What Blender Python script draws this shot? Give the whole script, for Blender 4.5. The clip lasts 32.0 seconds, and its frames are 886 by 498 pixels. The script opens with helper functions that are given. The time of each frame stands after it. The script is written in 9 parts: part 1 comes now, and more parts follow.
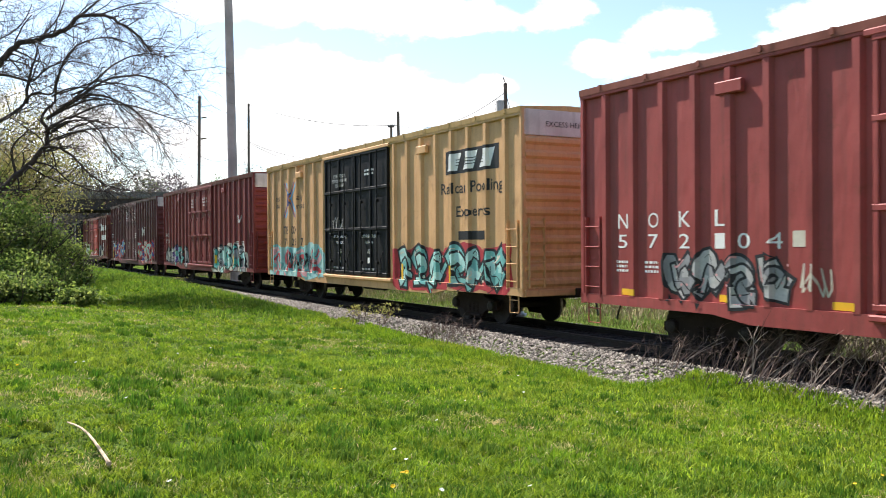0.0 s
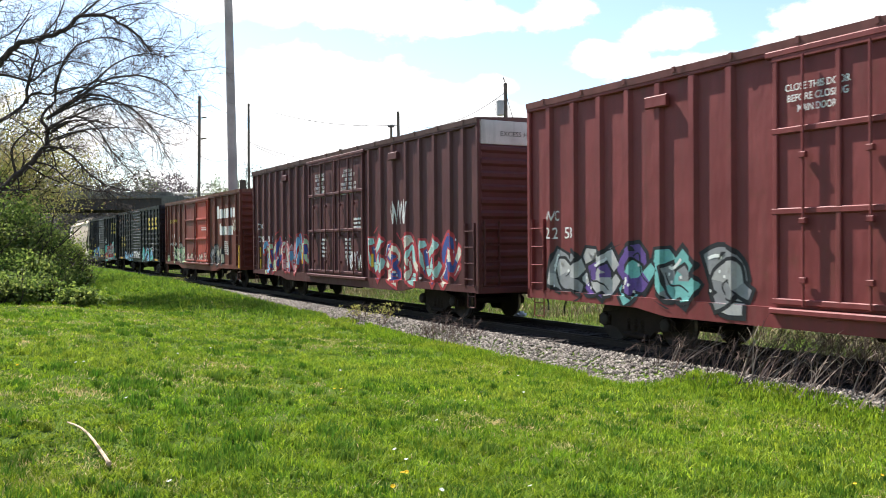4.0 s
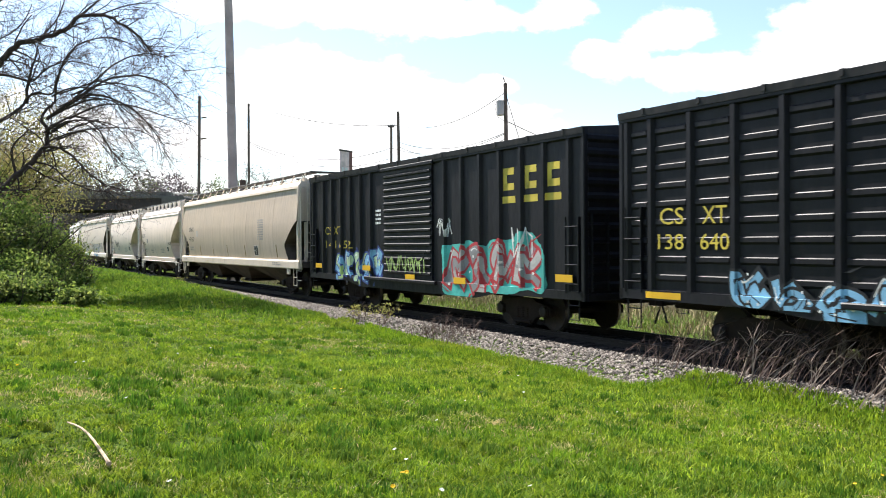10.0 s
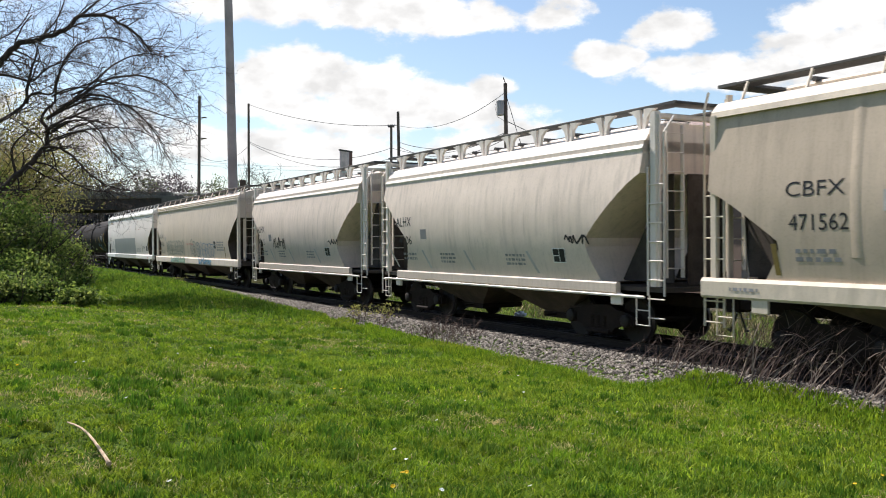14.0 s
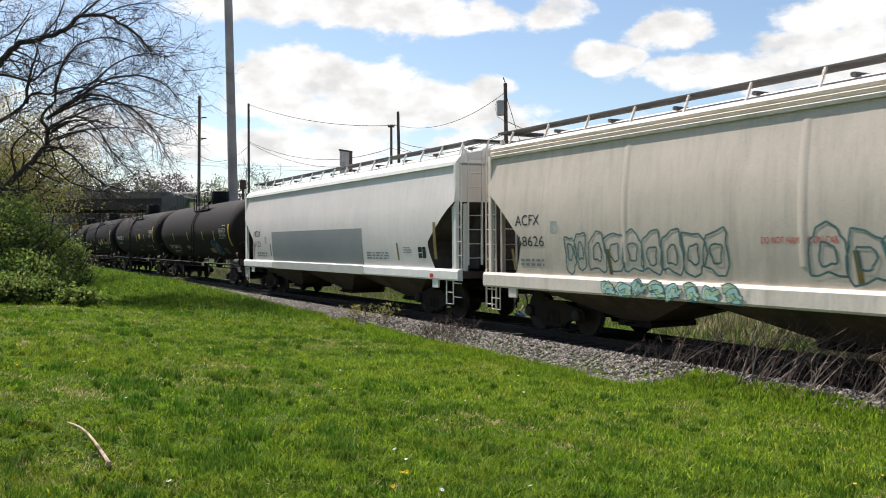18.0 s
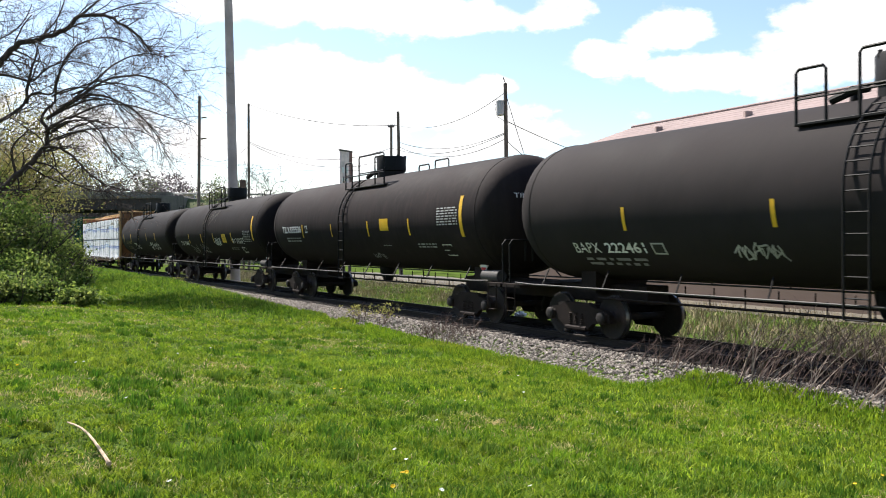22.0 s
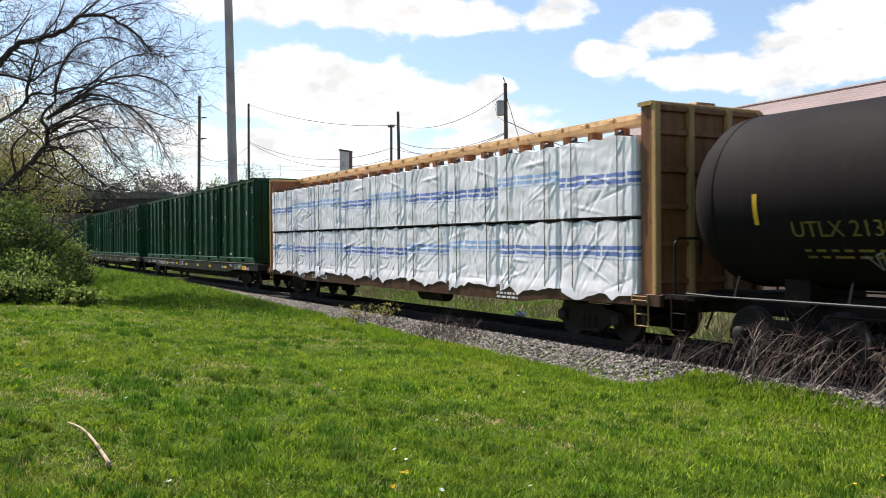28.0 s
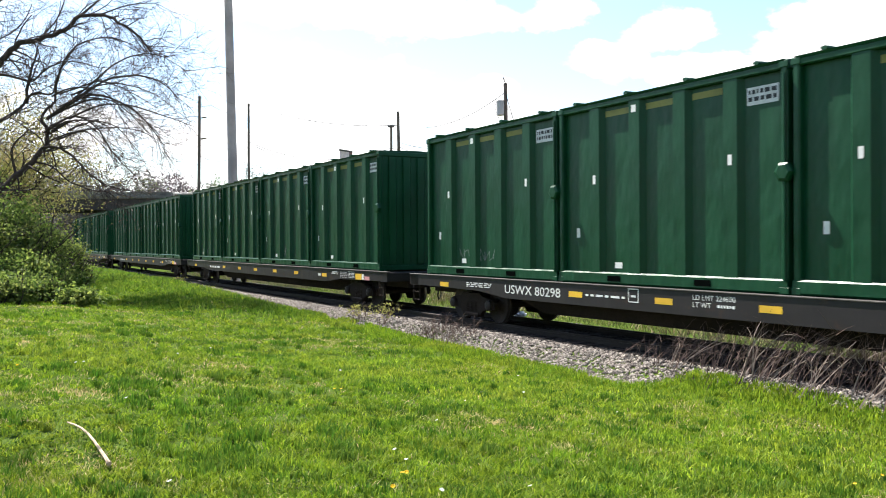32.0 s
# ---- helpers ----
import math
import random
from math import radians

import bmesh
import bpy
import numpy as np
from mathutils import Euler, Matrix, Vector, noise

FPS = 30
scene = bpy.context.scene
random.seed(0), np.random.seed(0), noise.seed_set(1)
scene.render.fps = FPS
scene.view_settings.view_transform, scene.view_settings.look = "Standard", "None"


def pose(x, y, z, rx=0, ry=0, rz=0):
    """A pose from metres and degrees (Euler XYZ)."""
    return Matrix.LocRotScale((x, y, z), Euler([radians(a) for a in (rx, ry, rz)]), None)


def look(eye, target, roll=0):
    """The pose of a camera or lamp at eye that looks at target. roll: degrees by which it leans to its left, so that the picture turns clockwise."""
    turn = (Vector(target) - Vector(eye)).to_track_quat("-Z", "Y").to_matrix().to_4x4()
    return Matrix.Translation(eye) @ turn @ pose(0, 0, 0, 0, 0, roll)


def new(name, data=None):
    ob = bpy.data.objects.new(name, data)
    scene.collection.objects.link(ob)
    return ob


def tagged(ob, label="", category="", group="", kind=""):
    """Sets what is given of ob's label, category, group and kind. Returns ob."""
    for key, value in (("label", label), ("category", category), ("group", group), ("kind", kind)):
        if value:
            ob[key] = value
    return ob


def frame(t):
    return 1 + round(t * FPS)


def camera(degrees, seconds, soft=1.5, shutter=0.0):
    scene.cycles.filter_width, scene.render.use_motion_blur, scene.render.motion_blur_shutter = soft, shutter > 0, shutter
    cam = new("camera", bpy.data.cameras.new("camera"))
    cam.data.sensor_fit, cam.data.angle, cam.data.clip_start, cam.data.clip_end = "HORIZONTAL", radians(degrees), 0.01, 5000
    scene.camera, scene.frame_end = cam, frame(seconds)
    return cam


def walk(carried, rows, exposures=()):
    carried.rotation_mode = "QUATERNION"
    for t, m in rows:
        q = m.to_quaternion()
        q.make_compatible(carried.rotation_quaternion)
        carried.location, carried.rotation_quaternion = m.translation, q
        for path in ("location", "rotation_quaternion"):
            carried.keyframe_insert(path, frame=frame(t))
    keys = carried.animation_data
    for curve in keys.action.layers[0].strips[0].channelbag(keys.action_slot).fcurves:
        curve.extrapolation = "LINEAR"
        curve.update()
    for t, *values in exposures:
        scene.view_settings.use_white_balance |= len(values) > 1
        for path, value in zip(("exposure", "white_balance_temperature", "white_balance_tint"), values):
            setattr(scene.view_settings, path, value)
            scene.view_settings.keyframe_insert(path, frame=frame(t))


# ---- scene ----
# Camera: stands still on a lawn beside a railway curve. z = 0 is the top of the rails.
cam = camera(53.14, 32.0, soft=0.95, shutter=0.12)
EYE = (0.0, 0.0, 2.05)
STAND = look(EYE, (0.0, 10.0, 1.978), -0.37)
walk(cam, [(0.0, STAND), (32.0, STAND)], [(0.0, 1.22), (2.0, 1.26), (10.0, 1.25), (11.0, 1.07), (12.0, 0.83), (13.0, 0.65), (14.5, 0.61), (17.0, 0.55), (19.0, 0.57), (20.0, 0.61), (21.0, 0.94), (22.0, 1.04), (25.0, 1.03), (27.0, 1.0), (28.0, 0.72), (29.0, 0.56), (30.0, 0.73), (31.0, 1.34), (32.0, 1.43)])

# ---- light ----
SUN_EL = 52.0
SUN_AZ = (-0.68, 0.733)
world = bpy.data.worlds.new("sky")
scene.world = world
world.use_nodes = True


def build_sky():
    nt = world.node_tree
    nt.nodes.clear()
    N, L = nt.nodes.new, nt.links.new
    out, bg, cloud_bg, mix = N("ShaderNodeOutputWorld"), N("ShaderNodeBackground"), N("ShaderNodeBackground"), N("ShaderNodeMixShader")
    sky = N("ShaderNodeTexSky")
    sky.sky_type, sky.sun_disc = "NISHITA", False
    sky.sun_elevation, sky.sun_rotation = radians(SUN_EL), math.atan2(SUN_AZ[0], SUN_AZ[1])
    sky.air_density, sky.dust_density, sky.ozone_density = 1.0, 0.75, 1.6
    L(sky.outputs[0], bg.inputs[0])
    bg.inputs[1].default_value = 0.098
    tc = N("ShaderNodeTexCoord")
    base = tc.outputs["Generated"]
    big = N("ShaderNodeTexNoise")
    big.inputs["Scale"].default_value, big.inputs["Detail"].default_value, big.inputs["Roughness"].default_value = 13.0, 8.0, 0.6
    stretch = N("ShaderNodeMapping")
    stretch.inputs["Scale"].default_value = (1, 1, 1.7)
    L(base, stretch.inputs[0]), L(stretch.outputs[0], big.inputs["Vector"])
    # cumulus banks: centre azimuth and height (as tangents), half width, half height, weight
    banks = [(-0.20, 0.272, 0.10, 0.024, 0.9), (-0.06, 0.268, 0.16, 0.026, 1.0), (0.02, 0.258, 0.07, 0.026, 1.0), (0.135, 0.262, 0.05, 0.022, 1.0),
             (-0.16, 0.190, 0.075, 0.032, 1.05), (-0.11, 0.160, 0.13, 0.045, 1.1), (0.0, 0.150, 0.11, 0.030, 1.0), (0.055, 0.172, 0.035, 0.020, .9),
             (-0.15, 0.108, 0.20, 0.030, .8), (0.06, 0.118, 0.12, 0.024, .7),
             (0.19, 0.205, 0.045, 0.018, 1.0), (0.255, 0.235, 0.05, 0.022, 1.0), (0.30, 0.193, 0.10, 0.022, 1.0), (0.42, 0.205, 0.09, 0.034, 1.05), (0.47, 0.245, 0.07, 0.034, 1.0),
             (-0.42, 0.13, 0.12, 0.045, 0.7), (-0.40, 0.06, 0.24, 0.035, 0.65), (0.0, 0.03, 0.7, 0.03, 0.6)]
    total = None
    for cx, cz, rx, rz, weight in banks:
        n = math.sqrt(1 + cx * cx + cz * cz)
        sub, mul, length, rng = N("ShaderNodeVectorMath"), N("ShaderNodeVectorMath"), N("ShaderNodeVectorMath"), N("ShaderNodeMapRange")
        sub.operation, mul.operation, length.operation = "SUBTRACT", "MULTIPLY", "LENGTH"
        sub.inputs[1].default_value = (cx / n, 0, cz / n)
        mul.inputs[1].default_value = (1 / rx, 0, 1 / rz)
        L(base, sub.inputs[0]), L(sub.outputs[0], mul.inputs[0]), L(mul.outputs[0], length.inputs[0])
        rng.interpolation_type = "SMOOTHSTEP"
        rng.inputs[1].default_value, rng.inputs[2].default_value = 0.35, 1.45
        rng.inputs[3].default_value, rng.inputs[4].default_value = weight, 0.0
        L(length.outputs["Value"], rng.inputs[0])
        if total is None:
            total = rng.outputs[0]
        else:
            add = N("ShaderNodeMath")
            add.operation = "MAXIMUM"
            L(total, add.inputs[0]), L(rng.outputs[0], add.inputs[1])
            total = add.outputs[0]
    ma = N("ShaderNodeMath")
    ma.operation = "MULTIPLY_ADD"
    ma.inputs[1].default_value, ma.inputs[2].default_value = 2.6, -1.34
    L(big.outputs["Fac"], ma.inputs[0])
    add = N("ShaderNodeMath")
    L(total, add.inputs[0]), L(ma.outputs[0], add.inputs[1])
    edge = N("ShaderNodeMapRange")
    edge.interpolation_type = "SMOOTHSTEP"
    edge.inputs[1].default_value, edge.inputs[2].default_value = 0.30, 0.75
    L(add.outputs[0], edge.inputs[0])
    cloud_bg.inputs[0].default_value = (1.0, 0.99, 0.985, 1)
    puff, glow = N("ShaderNodeTexNoise"), N("ShaderNodeMapRange")
    puff.inputs["Scale"].default_value, puff.inputs["Detail"].default_value = 22.0, 5.0
    L(stretch.outputs[0], puff.inputs["Vector"]), L(puff.outputs["Fac"], glow.inputs[0])
    glow.inputs[1].default_value, glow.inputs[2].default_value, glow.inputs[3].default_value, glow.inputs[4].default_value = 0.36, 0.64, 0.55, 0.78
    L(glow.outputs[0], cloud_bg.inputs[1])
    L(edge.outputs[0], mix.inputs[0]), L(bg.outputs[0], mix.inputs[1]), L(cloud_bg.outputs[0], mix.inputs[2])
    L(mix.outputs[0], out.inputs[0])


build_sky()
sun = new("sun", bpy.data.lights.new("sun", "SUN"))
sun.data.energy, sun.data.angle, sun.data.color = 5.0, radians(0.55), (1.0, 0.94, 0.87)
sun.matrix_world = look((SUN_AZ[0] * 60, SUN_AZ[1] * 60, 60 * math.tan(radians(SUN_EL))), (0, 0, 0))


# ---- materials ----
def wire(nt, a, b):
    nt.links.new(a, b)


def maths(nt, op, a, b=None, c=None):
    n = nt.nodes.new("ShaderNodeMath")
    n.operation = op
    for i, v in enumerate((a, b, c)):
        if v is None:
            continue
        if isinstance(v, (int, float)):
            n.inputs[i].default_value = v
        else:
            nt.links.new(v, n.inputs[i])
    return n.outputs[0]


def blend(nt, fac, a, b, mode="MIX"):
    n = nt.nodes.new("ShaderNodeMix")
    n.data_type, n.blend_type = "RGBA", mode
    for sock, v in ((n.inputs[0], fac), (n.inputs[6], a), (n.inputs[7], b)):
        if isinstance(v, (int, float)):
            sock.default_value = v
        elif isinstance(v, tuple):
            sock.default_value = (*v[:3], 1)
        else:
            nt.links.new(v, sock)
    return n.outputs[2]


def ramp01(nt, v, lo, hi):
    n = nt.nodes.new("ShaderNodeMapRange")
    n.interpolation_type = "SMOOTHSTEP"
    n.inputs[1].default_value, n.inputs[2].default_value = lo, hi
    nt.links.new(v, n.inputs[0])
    return n.outputs[0]


def noise_of(nt, vec, scale, detail=4.0, rough=0.55, stretch=None):
    if stretch:
        m = nt.nodes.new("ShaderNodeMapping")
        m.inputs["Scale"].default_value = stretch
        nt.links.new(vec, m.inputs[0])
        vec = m.outputs[0]
    n = nt.nodes.new("ShaderNodeTexNoise")
    n.inputs["Scale"].default_value, n.inputs["Detail"].default_value, n.inputs["Roughness"].default_value = scale, detail, rough
    nt.links.new(vec, n.inputs["Vector"])
    return n.outputs["Fac"]


def mat(name, base, rough=0.6, metal=0.0, var=0.25, scale=1.2, fine=30.0, bump=0.0, second=None, amount=0.5, streak=0.0, streak_colour=(0.05, 0.04, 0.035),
        spec=0.4, island=0.0, piece=0.0):
    """A surface with variation at two scales; second: a colour that stains it; streak: vertical dirt; island, piece: variation from piece to piece."""
    m = bpy.data.materials.new(name)
    m.use_nodes = True
    nt = m.node_tree
    p = nt.nodes["Principled BSDF"]
    tc = nt.nodes.new("ShaderNodeTexCoord")
    vec = tc.outputs["Object"]
    a, b = noise_of(nt, vec, scale, 5), noise_of(nt, vec, fine, 3)
    light = tuple(min(1, c * (1 + var)) for c in base)
    dark = tuple(c * (1 - var) for c in base)
    col = blend(nt, ramp01(nt, a, 0.3, 0.7), dark, light)
    col = blend(nt, ramp01(nt, b, 0.35, 0.75), col, blend(nt, 0.5, col, dark))
    if second:
        s = noise_of(nt, vec, scale * 2.7, 6, 0.65)
        col = blend(nt, maths(nt, "MULTIPLY", ramp01(nt, s, 0.5, 0.72), amount), col, second)
    if streak:
        s = noise_of(nt, vec, 2.4, 5, 0.6, (2.2, 2.2, 0.16))
        col = blend(nt, maths(nt, "MULTIPLY", ramp01(nt, s, 0.48, 0.75), streak), col, streak_colour)
    if island or piece:
        if island:
            g = nt.nodes.new("ShaderNodeNewGeometry").outputs["Random Per Island"]
        else:
            g = nt.nodes.new("ShaderNodeObjectInfo").outputs["Random"]
        k = island or piece
        hsv = nt.nodes.new("ShaderNodeHueSaturation")
        nt.links.new(maths(nt, "MULTIPLY_ADD", g, 2 * k, 1 - k), hsv.inputs["Value"])
        nt.links.new(maths(nt, "MULTIPLY_ADD", g, 0.05 * k, 0.5 - 0.025 * k), hsv.inputs["Hue"])
        nt.links.new(col, hsv.inputs["Color"])
        col = hsv.outputs[0]
    nt.links.new(col, p.inputs["Base Color"])
    nt.links.new(maths(nt, "MULTIPLY_ADD", b, 0.25, rough - 0.12), p.inputs["Roughness"])
    p.inputs["Metallic"].default_value = metal
    p.inputs["Specular IOR Level"].default_value = spec
    if bump:
        bn = nt.nodes.new("ShaderNodeBump")
        bn.inputs["Strength"].default_value, bn.inputs["Distance"].default_value = 0.6, bump
        nt.links.new(maths(nt, "ADD", maths(nt, "MULTIPLY", a, 2.0), b), bn.inputs["Height"])
        nt.links.new(bn.outputs[0], p.inputs["Normal"])
    return m


def paint(name, base, fade=0.25, dirt=0.35, dirt_colour=(0.06, 0.045, 0.035), rough=0.55, rust=0.3, dent=0.024, low_tone=0.0):
    """Weathered car paint: faded patches, rust spots, streaks of dirt, dents."""
    m = bpy.data.materials.new(name)
    m.use_nodes = True
    nt = m.node_tree
    p = nt.nodes["Principled BSDF"]
    tc = nt.nodes.new("ShaderNodeTexCoord")
    vec = tc.outputs["Object"]
    sep = nt.nodes.new("ShaderNodeSeparateXYZ")
    nt.links.new(vec, sep.inputs[0])
    X, Y, Z = sep.outputs
    a, b = noise_of(nt, vec, 0.7, 5), noise_of(nt, vec, 24, 4)
    pale = tuple(min(1, c * (1 + fade) + 0.02 * fade * min(1, 8 * max(base))) for c in base)
    col = blend(nt, ramp01(nt, a, 0.3, 0.7), base, pale)
    if rust:
        r = noise_of(nt, vec, 3.1, 7, 0.68)
        col = blend(nt, maths(nt, "MULTIPLY", ramp01(nt, r, 0.56, 0.72), rust), col, (0.11, 0.045, 0.02))
    s = noise_of(nt, vec, 2.0, 5, 0.6, (2.6, 2.6, 0.14))
    col = blend(nt, maths(nt, "MULTIPLY", ramp01(nt, s, 0.45, 0.75), dirt), col, dirt_colour)
    run = noise_of(nt, vec, 7.0, 4, 0.6, (2.4, 2.4, 0.10))
    col = blend(nt, maths(nt, "MULTIPLY", ramp01(nt, run, 0.52, 0.78), 0.7 * dirt), col, dirt_colour)
    if low_tone:
        # uneven darkening towards the bottom
        low_mask = maths(nt, "MULTIPLY", ramp01(nt, maths(nt, "MULTIPLY_ADD", s, -1.2, maths(nt, "MULTIPLY", Z, -1.0)), -2.6, -1.2), low_tone)
        col = blend(nt, low_mask, col, dirt_colour)
    col = blend(nt, maths(nt, "MULTIPLY", ramp01(nt, b, 0.45, 0.8), 0.35), col, blend(nt, 0.45, col, dirt_colour))
    nt.links.new(col, p.inputs["Base Color"])
    nt.links.new(maths(nt, "MULTIPLY_ADD", a, 0.3, rough - 0.15), p.inputs["Roughness"])
    p.inputs["Specular IOR Level"].default_value = 0.22
    bn = nt.nodes.new("ShaderNodeBump")
    bn.inputs["Strength"].default_value, bn.inputs["Distance"].default_value = 0.5, dent
    nt.links.new(maths(nt, "MULTIPLY_ADD", noise_of(nt, vec, 1.9, 2, 0.5, (1.6, 1.6, 0.7)), 2.0, maths(nt, "MULTIPLY", b, 0.08)), bn.inputs["Height"])
    nt.links.new(bn.outputs[0], p.inputs["Normal"])
    return m


M = {}
M["underframe"] = mat("grimy underframe steel", (0.017, 0.0105, 0.0085), 0.8, var=0.4, second=(0.035, 0.022, 0.014), amount=0.5, spec=0.2)
# dusty steel whose colour also carries the shade of the hopper ends
M["grime_shade"] = mat("dusty end steel darkened for shade", (0.075, 0.062, 0.053), 0.85, var=0.35, scale=1.6, second=(0.03, 0.024, 0.02), streak=0.4, spec=0.25)
M["wheel"] = mat("rolled wheel steel", (0.017, 0.011, 0.009), 0.75, 0.0, var=0.3, second=(0.07, 0.035, 0.02))
M["tread"] = mat("bright wheel rim", (0.25, 0.23, 0.22), 0.35, 0.9, var=0.2)
M["bearing"] = mat("bearing cap paint", (0.016, 0.011, 0.009), 0.7, var=0.3)
M["white"] = mat("white stencil paint", (0.72, 0.72, 0.70), 0.6, var=0.1, fine=14)
M["black"] = mat("black stencil paint", (0.012, 0.012, 0.013), 0.6, var=0.3)
M["yellow"] = mat("reflective yellow tape", (0.72, 0.42, 0.02), 0.45, var=0.12)
M["csx_yellow"] = mat("faded yellow lettering paint", (0.58, 0.45, 0.06), 0.6, var=0.2, fine=18)
M["galv"] = mat("galvanised walkway grating", (0.33, 0.34, 0.34), 0.5, 0.6, var=0.25)
M["grating"] = mat("dull dark walkway grating", (0.085, 0.082, 0.078), 0.7, 0.0, var=0.3)
M["red_mark"] = mat("red placard paint", (0.6, 0.03, 0.03), 0.5, var=0.1)
M["rail"] = mat("rusty rail web", (0.022, 0.015, 0.011), 0.7, 0.2, var=0.3)
M["rail_top"] = mat("worn rail head", (0.075, 0.062, 0.054), 0.7, 0.15, var=0.2, spec=0.2)
M["tie"] = mat("oiled wooden sleeper", (0.026, 0.018, 0.014), 0.85, var=0.35, piece=0.3, scale=4, fine=50)
M["stone"] = mat("ballast stone", (0.215, 0.188, 0.165), 0.92, var=0.3, island=0.62, scale=6, spec=0.2)
M["bark"] = mat("grey tree bark", (0.050, 0.036, 0.029), 0.9, var=0.35, scale=3, fine=40, bump=0.02)
M["twig"] = mat("fine twig bark", (0.058, 0.040, 0.034), 0.9, var=0.3, scale=2)
M["deadwood"] = mat("dead weed stalk", (0.21, 0.165, 0.135), 0.9, var=0.3, scale=5, island=0.4)
M["deadred"] = mat("reddish dead weed stalk", (0.105, 0.068, 0.056), 0.9, var=0.3, scale=5, island=0.4)
M["straw"] = mat("dry straw grass", (0.34, 0.27, 0.16), 0.9, var=0.3, scale=2, island=0.4)
M["stick"] = mat("peeled stick", (0.50, 0.36, 0.24), 0.8, var=0.25, scale=8)
M["pole_wood"] = mat("weathered pole wood", (0.14, 0.11, 0.09), 0.85, var=0.25, scale=3)
M["mono"] = mat("brown weathered steel pole", (0.42, 0.34, 0.325), 0.6, 0.2, var=0.2, scale=0.7)
M["wire"] = mat("overhead cable", (0.05, 0.05, 0.055), 0.6, var=0.1)
M["concrete"] = mat("stained bridge concrete", (0.16, 0.145, 0.125), 0.85, var=0.25, scale=0.4, streak=0.5)
M["girder"] = mat("brown bridge girder steel", (0.055, 0.045, 0.04), 0.7, var=0.3, scale=0.5, second=(0.10, 0.05, 0.03))
M["shingle"] = mat("pinkish brown roof shingles", (0.265, 0.20, 0.185), 0.9, var=0.12, scale=0.6, fine=9, piece=0.12)
M["wall"] = mat("brown building wall", (0.165, 0.12, 0.095), 0.85, var=0.1, scale=0.4)
M["glass"] = mat("dark window glass", (0.03, 0.035, 0.04), 0.12, var=0.1, spec=0.6)
M["gravel_road"] = mat("pinkish gravel drive", (0.12, 0.105, 0.08), 0.95, var=0.15, scale=1.0, fine=12)


def leaf_mat(name, base, trans=0.4, var=0.35, scale=0.5, rough=0.5):
    """Leaves and blades: part of the light passes through; each leaf differs a little, and so do whole patches."""
    m = bpy.data.materials.new(name)
    m.use_nodes = True
    nt = m.node_tree
    p, out = nt.nodes["Principled BSDF"], nt.nodes["Material Output"]
    tc = nt.nodes.new("ShaderNodeTexCoord")
    a = noise_of(nt, tc.outputs["Object"], scale, 5)
    rnd = nt.nodes.new("ShaderNodeNewGeometry").outputs["Random Per Island"]
    dry = (base[0] * 1.75, base[1] * 1.12, base[2] * 2.0)
    col = blend(nt, ramp01(nt, a, 0.35, 0.72), base, tuple(0.5 * (x + y) for x, y in zip(base, dry)))
    c2 = noise_of(nt, tc.outputs["Object"], scale * 9, 4, 0.65)
    hsv = nt.nodes.new("ShaderNodeHueSaturation")
    val = maths(nt, "MULTIPLY", maths(nt, "MULTIPLY_ADD", rnd, 2 * var, 1 - var), maths(nt, "MULTIPLY_ADD", ramp01(nt, c2, 0.33, 0.7), 0.6, 0.72))
    nt.links.new(val, hsv.inputs["Value"])
    nt.links.new(maths(nt, "MULTIPLY_ADD", rnd, -0.05, 0.525), hsv.inputs["Hue"])
    nt.links.new(col, hsv.inputs["Color"])
    tr, mx = nt.nodes.new("ShaderNodeBsdfTranslucent"), nt.nodes.new("ShaderNodeMixShader")
    nt.links.new(hsv.outputs[0], p.inputs["Base Color"]), nt.links.new(hsv.outputs[0], tr.inputs[0])
    p.inputs["Roughness"].default_value, p.inputs["Specular IOR Level"].default_value = rough + 0.15, 0.15
    mx.inputs[0].default_value = trans
    nt.links.new(p.outputs[0], mx.inputs[1]), nt.links.new(tr.outputs[0], mx.inputs[2]), nt.links.new(mx.outputs[0], out.inputs[0])
    return m


M["blade"] = leaf_mat("lawn grass blade", (0.158, 0.272, 0.017), 0.42, 0.45, 0.45)
M["long_blade"] = leaf_mat("tall bank grass blade", (0.115, 0.215, 0.02), 0.42, 0.35, 0.5)
M["clover"] = leaf_mat("broad lawn weed leaf", (0.085, 0.165, 0.018), 0.35, 0.4, 1.0, 0.8)
M["dry_blade"] = leaf_mat("dry pale lawn blade", (0.40, 0.39, 0.14), 0.35, 0.35, 0.8)
M["bush_leaf"] = leaf_mat("young shrub leaf", (0.15, 0.23, 0.044), 0.48, 0.5, 0.5)
M["spring_leaf"] = leaf_mat("yellow green spring leaf", (0.27, 0.28, 0.08), 0.4, 0.4, 0.5)
M["bud"] = leaf_mat("reddish spring bud", (0.20, 0.14, 0.075), 0.3, 0.4, 0.5)
M["far_leaf"] = leaf_mat("hazy far leaf", (0.15, 0.19, 0.085), 0.35, 0.4, 0.1)
M["far_twig"] = leaf_mat("hazy far twigs", (0.115, 0.115, 0.092), 0.2, 0.35, 0.1)
M["dandelion"] = mat("dandelion petals", (0.85, 0.55, 0.01), 0.7, var=0.1)
M["petal"] = mat("white petals", (0.85, 0.83, 0.8), 0.7, var=0.1)


